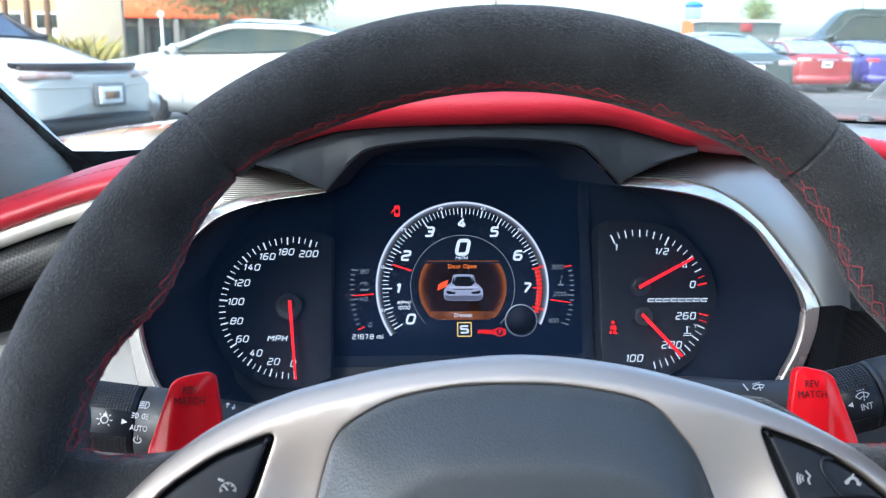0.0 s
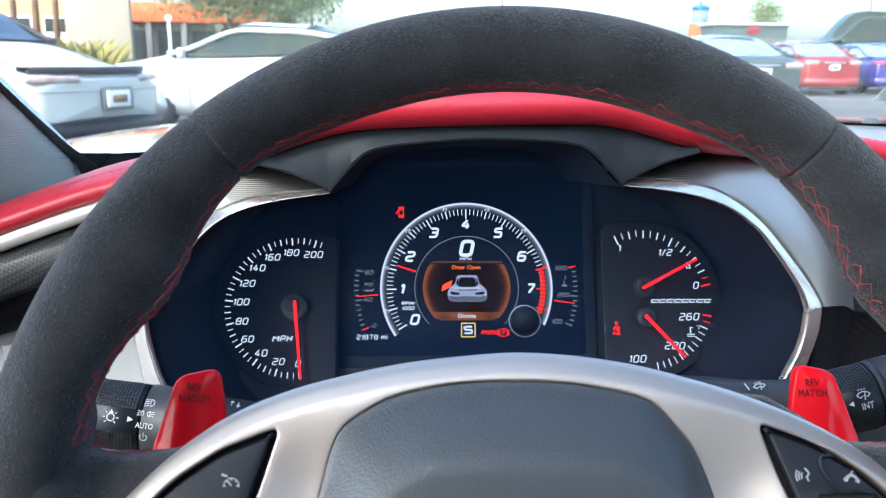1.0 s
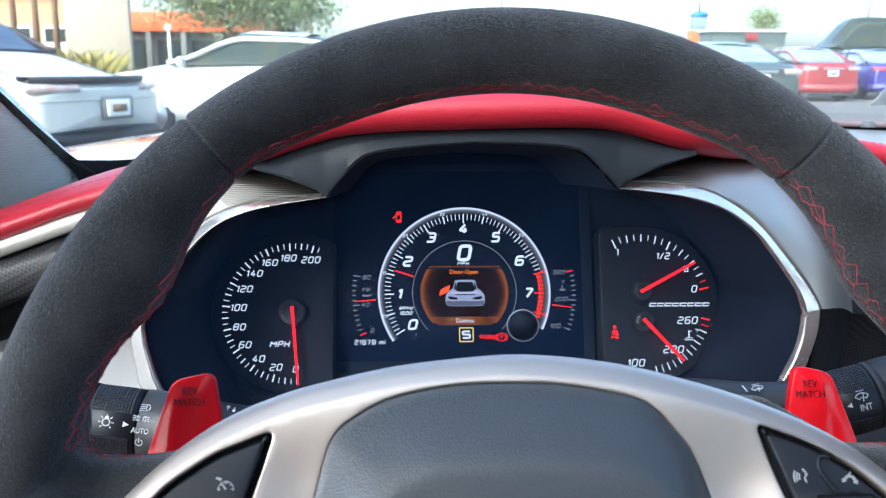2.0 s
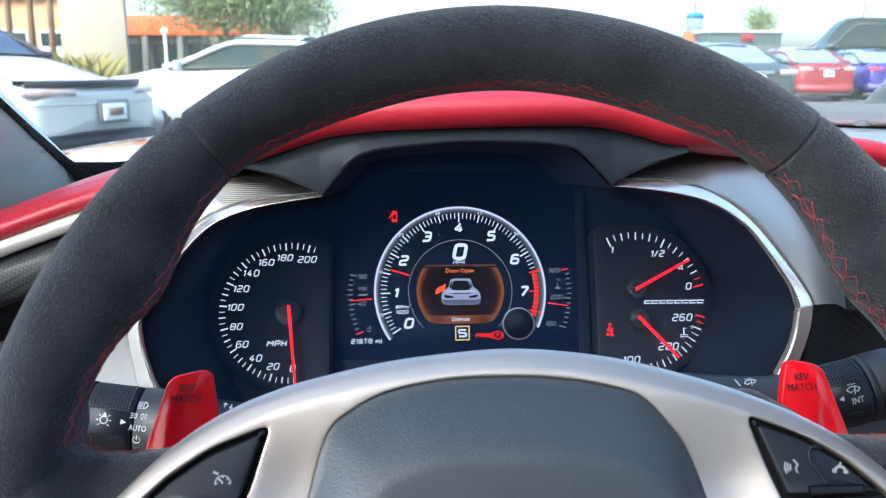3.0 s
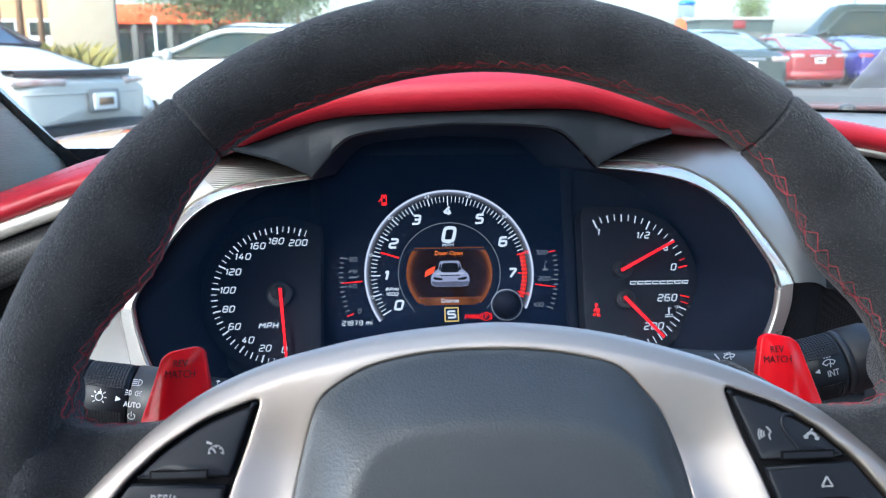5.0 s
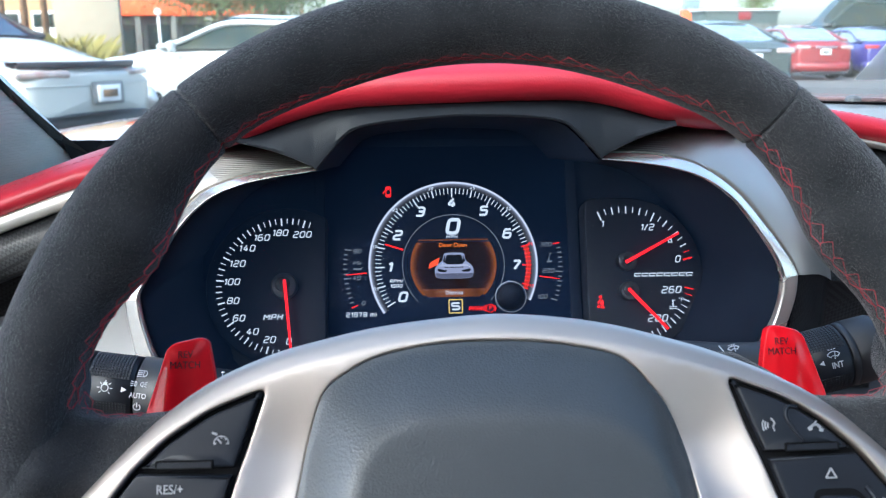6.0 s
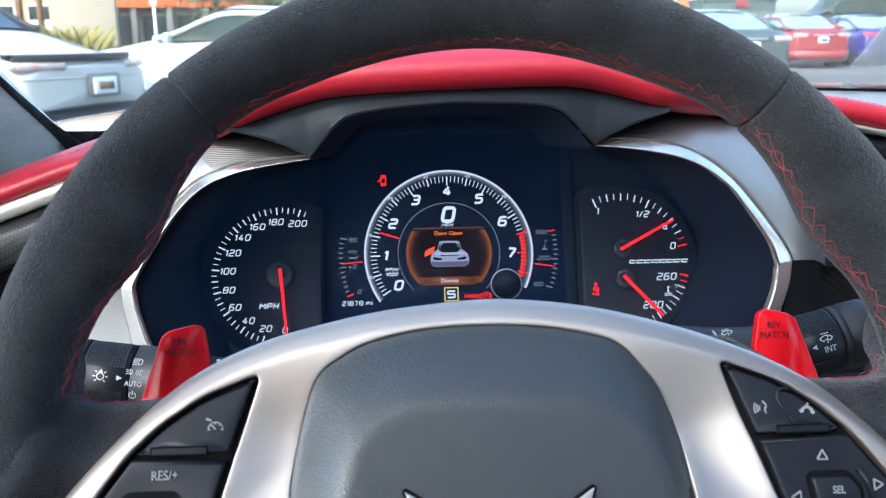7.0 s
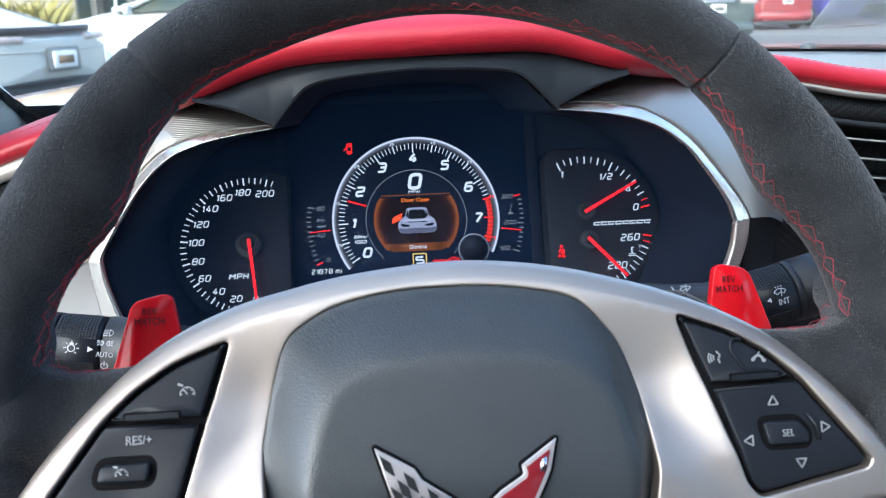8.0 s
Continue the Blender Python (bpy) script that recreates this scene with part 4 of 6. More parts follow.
# fuel and temperature
for k in range(17):
    d = spoke_dir(113 - 100 * k / 16)
    long_ = k % 8 == 0
    mark(gauges, RED_INK if k > 14 else WHITE_INK, GAUGES + d * (0.0418 if long_ else 0.0440 if k % 2 else 0.0432), GAUGES + d * 0.0484, 0.0010 if long_ else 0.0008 if k % 2 == 0 else 0.0005, N)
for k in range(13):
    d = spoke_dir(-14 - 66 * k / 12)
    mark(gauges, RED_INK if k < 2 else WHITE_INK, GAUGES + d * (0.0420 if k == 0 else 0.0432), GAUGES + d * 0.0484, 0.0008 if k % 2 == 0 else 0.0005, N)
for words, at, size in (("1", (0.1113, 0.0306), 0.0054), ("1/2", (0.1434, 0.0278), 0.0052), ("0", (0.1640, 0.0047), 0.0054), ("260", (0.1581, -0.0170), 0.0056), ("220", (0.1473, -0.0367), 0.0056), ("100", (0.1210, -0.0455), 0.0056)):
    part("numeral", figures(words, size * 0.93, at, N), WHITE_INK, gauges)
bm = bmesh.new()
for k in range(8):
    u = 0.1325 + k * 0.0053
    bar((u, -0.0052), (u + 0.0044, -0.0052), 0.0008, N, bm=bm)
    bar((u - 0.0004, -0.0070), (u + 0.0038, -0.0070), 0.0008, N, bm=bm)
    bar((u, -0.0052), (u - 0.0004, -0.0070), 0.0007, N, bm=bm)
part("badge_strip", bm, WHITE_INK, gauges, "slim pale badge strip")
bm = bar((0.1585, -0.0285), (0.1585, -0.0240), 0.0009, N)
bar((0.1560, -0.0290), (0.1612, -0.0290), 0.0006, N, bm=bm)
bar((0.1558, -0.0303), (0.1614, -0.0303), 0.0006, N, bm=bm)
bar((0.1590, -0.0245), (0.1604, -0.0245), 0.0005, N, bm=bm)
lettering("°F", 0.0026, (0.1640, -0.0242), N, slant=0.2, bm=bm)
part("temperature_symbol", bm, WHITE_INK, gauges)
bm = flat([(0.1555, 0.0186), (0.1570, 0.0196), (0.1570, 0.0176)], N)
for p, q in (((0.1580, 0.0168), (0.1580, 0.0204)), ((0.1580, 0.0204), (0.1602, 0.0204)), ((0.1602, 0.0204), (0.1602, 0.0168)), ((0.1576, 0.0168), (0.1608, 0.0168)), ((0.1583, 0.0188), (0.1600, 0.0188))):
    bar(p, q, 0.0006, N, bm=bm)
part("fuel_symbol", bm, WHITE_INK, gauges)
for hub, tip in (((0.1264, 0.0031), (0.1632, 0.0223)), ((0.1270, -0.0176), (0.1520, -0.0446))):
    part("needle_hub", disc((*hub, 0.006), 0.0066, 0.006, 36, 0.0009), HUB, gauges)
    h, t = Vector(hub), Vector(tip)
    part("needle_cap", disc((hub[0] - 0.0008, hub[1], 0.0068), 0.0036, 0.0008, 24, 0.0003), BLACK, gauges)
    part("needle", bar(h - (t - h).normalized() * 0.002, t, 0.0024, 0.0072, 0.001, taper=0.7), NEEDLE, gauges, "lit red needle")
bm = disc((0.1073, -0.0212, N), 0.0012, 0.0004, 16, 0.0001)
for body in (((0.1066, -0.0228), (0.1076, -0.0228), (0.1054, -0.0264), (0.1050, -0.0246)), ((0.1082, -0.0230), (0.1094, -0.0240), (0.1092, -0.0272), (0.1064, -0.0262)), ((0.1048, -0.0272), (0.1066, -0.0270), (0.1060, -0.0290), (0.1044, -0.0286)), ((0.1074, -0.0270), (0.1096, -0.0280), (0.1098, -0.0292), (0.1070, -0.0290))):
    flat(list(body), N, bm=bm)
part("belt_warning", bm, RED_INK, gauges, "lit red seat belt warning lamp")

# tachometer and the rest of the screen
S = -0.0141
TACH = Vector((0.0058, 0.0049))
def radial_glow(name, color, strength, center, stops):
    """A lit display area whose strength follows the distance from a centre, by (radius, share) pairs."""
    m = glow(name, color, strength)
    n, link = m.node_tree.nodes, m.node_tree.links.new
    co, away, span, ramp, gain = n.new("ShaderNodeTexCoord"), n.new("ShaderNodeVectorMath"), n.new("ShaderNodeMapRange"), n.new("ShaderNodeValToRGB"), n.new("ShaderNodeMath")
    flatten = n.new("ShaderNodeVectorMath")
    flatten.operation, flatten.inputs[1].default_value = "MULTIPLY", (1, 1, 0)
    away.operation, away.inputs[1].default_value = "DISTANCE", (*center, 0)
    link(co.outputs["Object"], flatten.inputs[0])
    link(flatten.outputs[0], away.inputs[0])
    lo, hi = stops[0][0], stops[-1][0]
    span.inputs[1].default_value, span.inputs[2].default_value = lo, hi
    link(away.outputs["Value"], span.inputs[0])
    e = ramp.color_ramp.elements
    for i, (r, v) in enumerate(stops):
        stop = e[i] if i < 2 else e.new(1.0)
        stop.position, stop.color = (r - lo) / (hi - lo), (v, v, v, 1)
    link(span.outputs[0], ramp.inputs[0])
    gain.operation, gain.inputs[1].default_value = "MULTIPLY", strength * LIT
    link(ramp.outputs[0], gain.inputs[0])
    link(gain.outputs[0], n["Principled BSDF"].inputs["Emission Strength"])
    return m


RING_GLOW = radial_glow("tachometer_ring_glow", (0.66, 0.67, 0.82), 0.42, TACH, ((0.0555, 0.0), (0.0578, 0.10), (0.0590, 0.30), (0.0596, 1.0), (0.0602, 1.0), (0.0608, 0.25)))
part("tachometer_ring", arc_band(TACH, 0.0555, 0.0608, 214, -26, S - 0.0001, 0.0003, steps=120), RING_GLOW, screen, "pale lit ring with a soft inner edge")
for k in range(77):
    v = k / 10
    d = spoke_dir(211.5 - 30.35 * v)
    major, mid = k % 10 == 0, k % 5 == 0
    mark(screen, RED_INK if v >= 6.5 else SCREEN_WHITE, TACH + d * (0.0492 if major else 0.0505 if mid else 0.0517), TACH + d * 0.0560, 0.0009 if major or mid else 0.00055, S)
part("redline_band", arc_band(TACH, 0.0522, 0.0556, 211.5 - 30.35 * 6.5, 211.5 - 30.35 * 7.6, S - 0.00005, 0.0002, None, 24), glow("dim_red", (1.0, 0.05, 0.03), 0.22), screen, "lit red redline band")
for k in range(8):
    part("numeral", figures(str(k), 0.0076, TACH + spoke_dir(211.5 - 30.35 * k) * (0.0452 if k else 0.0425), S, weight=0.21, squeeze=1.05), SCREEN_WHITE, screen)
for k in range(0, 8):
    a = 211.5 - 30.35 * (k + 0.5)
    part("minor_numeral", figures("05 15 25 35 45 55 65 75".split()[k], 0.0021, TACH + spoke_dir(a) * 0.0576, S + 0.0002), RED_INK if k > 5 else SCREEN_WHITE, screen)
part("inner_ring", arc_band(TACH, 0.0362, 0.0367, -45, 225, S, 0.0002, steps=90), SCREEN_GREY, screen)
a = spoke_dir(211.5 - 30.35 * 1.62)
part("tachometer_needle", bar(TACH + a * 0.0375, TACH + a * 0.0512, 0.0011, S + 0.0004), RED_INK, screen, "lit red tachometer needle")
part("lettering", figures("1000", 0.0026, (-0.0352, -0.0094), S, weight=0.2, bm=figures("RPM/", 0.0026, (-0.0350, -0.0060), S, weight=0.2)), SCREEN_WHITE, screen)
part("speed_numeral", figures("0", 0.0122, (0.0062, 0.0328), S, slant=0.2, weight=0.20, squeeze=1.0), SCREEN_WHITE, screen)
part("lettering", figures("MPH", 0.0026, (0.0052, 0.0252), S, slant=0.2, squeeze=1.1), SCREEN_WHITE, screen)
part("message_line", bar((-0.0190, 0.0230), (0.0310, 0.0230), 0.0009, S), SCREEN_GLOW, screen)
part("lettering", lettering("Door Open", 0.0031, (0.0056, 0.0192), S, bold=0.008, squeeze=1.0), SCREEN_ORANGE, screen)
AMBER = radial_glow("amber_glow", (0.80, 0.21, 0.05), 0.20, TACH, ((0.0225, 0.0), (0.0258, 0.04), (0.0278, 0.18), (0.0295, 0.52), (0.0304, 0.60), (0.0310, 0.22)))
window_line = [TACH + spoke_dir(a) * 0.0310 for a in range(-44, 33, 4)] + [TACH + spoke_dir(a) * 0.0310 for a in range(148, 225, 4)]
part("message_glow", flat(window_line, S - 0.0002), AMBER, screen, "amber glow round the message window", smooth=False)
part("inner_ring", arc_band(TACH, 0.0330, 0.0333, -42, 28, S, 0.0002, bm=arc_band(TACH, 0.0330, 0.0333, 152, 222, S, 0.0002, steps=30), steps=30), SCREEN_DARK, screen)
part("message_band", flat([(-0.0168, -0.0122), (0.0284, -0.0122), (0.0268, -0.0158), (0.0240, -0.0180), (-0.0124, -0.0180), (-0.0152, -0.0158)], S - 0.0001), radial_glow("band_glow", (0.75, 0.22, 0.07), 0.12, (0.0058, -0.0150), ((0.0, 1.0), (0.010, 0.75), (0.016, 0.40), (0.0235, 0.9))), screen)
part("lettering", lettering("Dismiss", 0.0030, (0.0058, -0.0150), S, bold=0.008, squeeze=1.0), SCREEN_WHITE, screen)
RED_ORANGE = glow("screen_red_orange", (1.0, 0.075, 0.02), 0.5)
# car outline with an open door
o = Vector((0.0062, 0.0046))
DIM_LILAC, PALE_LILAC = glow("screen_dim_lilac", (0.17, 0.17, 0.25), 0.25), glow("screen_pale_lilac", (0.60, 0.60, 0.76), 0.30)


def picture(name, points, lift, mat, parent):
    """One flat shape of the car drawing, mirrored about its middle."""
    line = [p for p in points] + [(-x, y) for x, y in points[::-1] if x > 1e-6]
    return part(name, flat([o + p for p in curve2(line, True, 0.0008)], S + lift), mat, parent, smooth=False)


pic = picture("car_picture", [(0.0, 0.0091), (0.0058, 0.0089), (0.0073, 0.0079), (0.0085, 0.0034), (0.0110, 0.0014), (0.0133, -0.0014), (0.0138, -0.0048), (0.0132, -0.0075), (0.0108, -0.0092), (0.0, -0.0095)], 0, SCREEN_LILAC, screen)
picture("picture_window", [(0.0, 0.0075), (0.0049, 0.0074), (0.0056, 0.0064), (0.0062, 0.0013), (0.0, 0.0008)], 0.0001, SCREEN_DARK, pic)
picture("picture_deck", [(0.0, 0.0002), (0.0080, 0.0008), (0.0102, -0.0004), (0.0, -0.0009)], 0.0001, PALE_LILAC, pic)
picture("picture_bumper", [(0.0, -0.0058), (0.0090, -0.0060), (0.0131, -0.0056), (0.0128, -0.0076), (0.0106, -0.0090), (0.0, -0.0094)], 0.0001, DIM_LILAC, pic)
for s in (-1, 1):
    part("picture_lamp", flat([o + Vector((s * p[0], p[1])) for p in ((0.0052, -0.0036), (0.0114, -0.0024), (0.0121, -0.0034), (0.0106, -0.0047), (0.0060, -0.0048))], S + 0.0002), SCREEN_DARK, pic, smooth=False)
    part("picture_side", flat([o + Vector((s * p[0], p[1])) for p in ((0.0066, 0.0018), (0.0062, 0.0072), (0.0068, 0.0070), (0.0081, 0.0030))], S + 0.0001), SCREEN_DARK, pic, smooth=False)
part("picture_seam", bar(o + Vector((-0.0068, -0.0014)), o + Vector((0.0068, -0.0014)), 0.0006, S + 0.0001), SCREEN_DARK, pic, smooth=False)
part("picture_door", flat([o + Vector(p) for p in ((-0.0182, -0.0022), (-0.0176, 0.0016), (-0.0160, 0.0030), (-0.0104, 0.0054), (-0.0116, 0.0006))], S + 0.0002), RED_ORANGE, pic, smooth=False)
bm = bmesh.new()
c, h = Vector((0.0066, -0.0247)), 0.0047
for p, q in (((-h, -h), (h, -h)), ((h, -h), (h, h)), ((h, h), (-h, h)), ((-h, h), (-h, -h))):
    bar(c + Vector(p), c + Vector(q), 0.0009, S, bm=bm)
part("gear_box", bm, SCREEN_YELLOW, screen)
part("lettering", figures("S", 0.0058, c, S, slant=0.0, weight=0.22, squeeze=1.45), SCREEN_WHITE, screen)
part("lettering", figures("PARK", 0.0032, (0.0215, -0.0266), S, slant=0.0, weight=0.15, squeeze=0.98, gap=0.24), RED_INK, screen)
bm = arc_band((0.0312, -0.0266), 0.0026, 0.0031, 0, 360, S, steps=28)
for a0 in (145, -35):
    arc_band((0.0312, -0.0266), 0.0037, 0.0042, a0, a0 + 70, S, bm=bm, steps=10)
lettering("P", 0.0030, (0.0313, -0.0266), S, bold=0.01, bm=bm)
part("brake_warning", bm, RED_INK, screen, "lit red parking brake lamp")
knob = part("trip_button", disc((0.0460, -0.0188, S + 0.0016), 0.0112, 0.0018, 48, 0.0006), SCREEN, screen, "round black knob, its sheen and bright rim painted as glow")
# off-centre emission paints the sheen on the knob's face and rim
part("knob_face", disc((0.0460, -0.0188, S + 0.0022), 0.0098, 0.0010, 48, 0.0005), radial_glow("knob_sheen_glow", (0.10, 0.11, 0.16), 0.14, (0.0435, -0.0150), ((0.0, 0.6), (0.006, 0.25), (0.012, 0.0), (0.0142, 0.3))), knob)
part("knob_ring", arc_band((0.0460, -0.0188), 0.0106, 0.0113, 0, 360, S + 0.0018, steps=60), radial_glow("knob_rim_sheen", (0.5, 0.52, 0.62), 0.34, (0.0415, -0.0120), ((0.003, 1.0), (0.010, 0.55), (0.0195, 0.30))), knob)
part("odometer", figures("21878 mi", 0.0036, (-0.0602, -0.0293), S, slant=0.0, weight=0.15, squeeze=0.98), SCREEN_WHITE, screen)
for k in range(13):
    d = spoke_dir(171 + 31 * k / 12)
    mark(screen, RED_INK if k > 11 else SCREEN_GREY, TACH + d * (0.0735 if k % 6 == 0 else 0.0755), TACH + d * 0.0785, 0.0007, S)
    d = spoke_dir(11 - 31 * k / 12)
    mark(screen, RED_INK if k < 1 else SCREEN_GREY, TACH + d * (0.0735 if k % 6 == 0 else 0.0755), TACH + d * 0.0785, 0.0007, S)
for a0 in (184.5, -8.5):
    d = spoke_dir(a0)
    part("side_needle", bar(TACH + d * 0.0622, TACH + d * 0.0770, 0.0009, S + 0.0002, taper=0.5), RED_INK, screen)
for words, at in (("80", (-0.0625, 0.0158)), ("40", (-0.0632, -0.0032)), ("0", (-0.0585, -0.0212)), ("320", (0.0728, 0.0187)), ("200", (0.0740, -0.0003)), ("100", (0.0690, -0.0190))):
    part("numeral", figures(words, 0.0032, at, S, weight=0.14), SCREEN_GREY, screen)
part("lettering", figures("PSI", 0.0026, (-0.0628, 0.0072), S, weight=0.15), SCREEN_GREY, screen)
bm = bar((-0.0655, 0.0030), (-0.0600, 0.0030), 0.0012, S)
bar((-0.0600, 0.0030), (-0.0588, 0.0044), 0.0005, S, bm=bm)
part("oil_symbol", bm, SCREEN_GREY, screen)
part("lettering", lettering("°F", 0.0022, (0.0752, 0.0115), S, slant=0.2), SCREEN_GREY, screen)
bm = bar((0.0730, 0.0062), (0.0768, 0.0062), 0.0011, S)
bar((0.0748, 0.0062), (0.0748, 0.0096), 0.0006, S, bm=bm)
part("oil_symbol", bm, SCREEN_GREY, screen)
bm = bmesh.new()
c = Vector((-0.0405, 0.0586))
for p, q in (((-0.0012, -0.0036), (0.0020, -0.0036)), ((0.0020, -0.0036), (0.0020, 0.0036)), ((0.0020, 0.0036), (-0.0012, 0.0036)), ((-0.0012, 0.0036), (-0.0012, -0.0036)), ((-0.0036, -0.0012), (-0.0012, 0.0018))):
    bar(c + Vector(p), c + Vector(q), 0.0007, S, bm=bm)
bar(c + Vector((0.0004, -0.0018)), c + Vector((0.0004, -0.0034)), 0.0022, S, bm=bm)
bar(c + Vector((0.0004, 0.0014)), c + Vector((0.0004, 0.0028)), 0.0018, S, bm=bm)
part("door_warning", bm, RED_INK, screen, "lit red open door lamp")

# ---- hood, trim and side housings of the cluster ----
# blue film in the cover lifts the dials' blacks like stray light
LENS = pane_material("dial_cover", (0.97, 0.98, 1.0), 1.12, 0.0095, (0.17, 0.38, 0.90))
HOUSING = [(0.0825, 0.0716), (0.0905, 0.0744), (0.103, 0.0794), (0.121, 0.0846), (0.150, 0.0855), (0.190, 0.0765), (0.220, 0.0510), (0.240, 0.0160), (0.246, -0.0200)]
ARCH = [(0.0, 0.0942), (0.037, 0.0920), (0.0560, 0.0888), (0.0650, 0.0825), (0.0788, 0.0672)]
SIDE_RIGHT = [(0.0788, 0.0672), (0.0935, 0.0655), (0.119, 0.0609), (0.1383, 0.0541), (0.1545, 0.0426), (0.1644, 0.0306), (0.1745, 0.0166), (0.1812, 0.0056), (0.1842, -0.0042)]
OUT_RIGHT = [(0.0830, 0.0712), (0.103, 0.0702), (0.119, 0.0676), (0.1318, 0.0640), (0.1414, 0.0590), (0.1512, 0.0523), (0.1643, 0.0400), (0.1844, 0.0147), (0.1929, 0.0022), (0.196, -0.0042)]
DOWN_RIGHT = [(0.1846, -0.0042), (0.1834, -0.0174), (0.1800, -0.0290), (0.1765, -0.0360), (0.160, -0.068)]
DOWN_OUT_RIGHT = [(0.196, -0.0042), (0.195, -0.0163), (0.1913, -0.0294), (0.1880, -0.0385), (0.172, -0.072)]
SIDE_LEFT = [(0.0788, 0.0672), (0.0991, 0.0648), (0.1145, 0.0624), (0.1237, 0.0600), (0.133, 0.0566), (0.1425, 0.0508), (0.1538, 0.0402), (0.1680, 0.0215), (0.1796, 0.0041), (0.1806, 0.0)]
OUT_LEFT = [(0.0800, 0.0692), (0.099, 0.0680), (0.1142, 0.0666), (0.1265, 0.0638), (0.1389, 0.0592), (0.1468, 0.0540), (0.160, 0.0412), (0.178, 0.0185), (0.1895, 0.0)]
DOWN_LEFT = [(0.1806, 0.0), (0.1804, -0.0031), (0.1796, -0.0117), (0.1774, -0.0214), (0.1738, -0.0337), (0.158, -0.068)]
DOWN_OUT_LEFT = [(0.1895, 0.0), (0.1893, -0.0081), (0.1875, -0.0241), (0.1850, -0.0371), (0.170, -0.072)]
EDGES = {1: (SIDE_RIGHT, OUT_RIGHT, DOWN_RIGHT, DOWN_OUT_RIGHT), -1: (SIDE_LEFT, OUT_LEFT, DOWN_LEFT, DOWN_OUT_LEFT)}


def line3(pts, n, step=0.004, side=1):
    return [Vector((side * p.x, p.y, n(p) if callable(n) else n)) for p in curve2(pts, False, step)]


even = even2


def shifted(line, du=0.0, dv=0.0, n=0.0, grow=1.0):
    return [Vector((p.x * grow + du, p.y * grow + dv, n)) for p in line]


halves = [line3(ARCH, 0) + line3(EDGES[k][0], 0)[1:] + line3(EDGES[k][2], 0)[1:] + line3([(0.160, -0.068), (0.12, -0.09), (0.0, -0.096)], 0)[1:] for k in (1, -1)]
ring = halves[0] + [Vector((-p.x, p.y, 0)) for p in halves[1][::-1]][1:-1]
deep = lambda p: -0.122 - 0.29 * (p.y + 0.02)
tunnel = [[Vector((p.x, p.y, -0.003)) for p in ring], [Vector((p.x * 0.995, p.y * 0.985, -0.02)) for p in ring], [Vector((p.x * 0.985, p.y * 0.96, deep(p) * 0.6)) for p in ring], [Vector((p.x * 0.97, p.y * 0.93, deep(p))) for p in ring], [Vector((p.x * 0.96, p.y * 0.92, deep(p) - 0.05)) for p in ring]]
bezel_part("tunnel", loft(tunnel), TUNNEL, "matte black inside of the hood")
lens_bm = loft([[Vector((p.x * f, p.y * f, -0.0025 - 0.08 * (p.y + 0.10) * (1 - f))) for p in ring] for f in (1.0, 0.7, 0.4, 0.15, 0.02)])
lens_bm.normal_update()
if sum(f.normal.z for f in lens_bm.faces) < 0:
    bmesh.ops.reverse_faces(lens_bm, faces=lens_bm.faces)
lens = bezel_part("clear_lens", lens_bm, LENS, "clear dial cover with a painted blue haze")
lens.visible_shadow = False
for side in (1, -1):
    strip = bmesh.new()
    for a, b in (EDGES[side][:2], EDGES[side][2:]):
        p, q = even(line3(a, 0, 0.002, side), 40), even(line3(b, 0, 0.002, side), 40)
        p = [x.lerp(y, 0.03) for x, y in zip(p, q)]
        rows = [shifted(p, n=-0.012), shifted(p, n=0.0005), [x.lerp(y, 0.07) + Vector((0, 0, 0.0022)) for x, y in zip(p, q)],
                [x.lerp(y, 0.14) + Vector((0, 0, 0.0019)) for x, y in zip(p, q)], [x.lerp(y, 0.9) + Vector((0, 0, -0.0022)) for x, y in zip(p, q)], [x.lerp(y, 0.97) + Vector((0, 0, -0.0028)) for x, y in zip(p, q)], shifted(q, n=-0.0045), shifted(q, n=-0.012)]
        loft(rows, closed=False, bm=strip)
    bezel_part("trim_strip", strip, TRIM, "bright brushed silver trim strip")
    low = even(line3(EDGES[side][1], 0, 0.002, side), 60)
    high = even(line3(HOUSING, 0, 0.002, side), 60)

    def housing(f, lift=0.0, last=60):
        bulge = math.sin(math.pi * f) * 0.003
        rise = [lift * (1 - 2 * smooth((i - last + 10) / 9)) for i in range(last)]
        return [p.lerp(q, f) + Vector((0, bulge + e, -0.0035 - 0.055 * f ** 1.3 + e)) for p, q, e in zip(low, high, rise)]

    bezel_part("side_housing", loft([shifted(low, n=-0.012)] + [housing(f) for f in (0.0, 0.06, 0.25, 0.5, 0.75, 1.0)] + [[p + Vector((side * 0.004, 0.001, -0.10)) for p in high]], closed=False), POD_GREY, "satin blue grey side housing")
    bezel_part("ribbed_insert", loft([housing(f, 0.0004, 30) for f in (0.02, 0.3, 0.6, 0.98)], closed=False), RIBBED, "dark finely ribbed insert")
    edge_line = [housing(f)[-1] for f in (0.0, 0.06, 0.25, 0.5, 0.75, 1.0)]
    edge_line.append(edge_line[-1] + Vector((side * 0.045, -0.006, -0.004)))
    carbon_rows = [[p + Vector((side * dx, dv, dn)) for p in edge_line] for dx, dv, dn in ((0, -0.0005, -0.002), (0.0005, -0.002, -0.004), (0.000, -0.03, -0.008), (-0.006, -0.075, -0.014))]
    bezel_part("side_panel", loft(carbon_rows, closed=False), CARBON if side > 0 else PALE_SIDE, "glossy carbon fibre side panel" if side > 0 else "satin silver side panel")
STRIP = material("champagne_strip", (0.50, 0.48, 0.44), 0.38, metal=0.5, tint=(0.46, 0.44, 0.40), mix_scale=15)
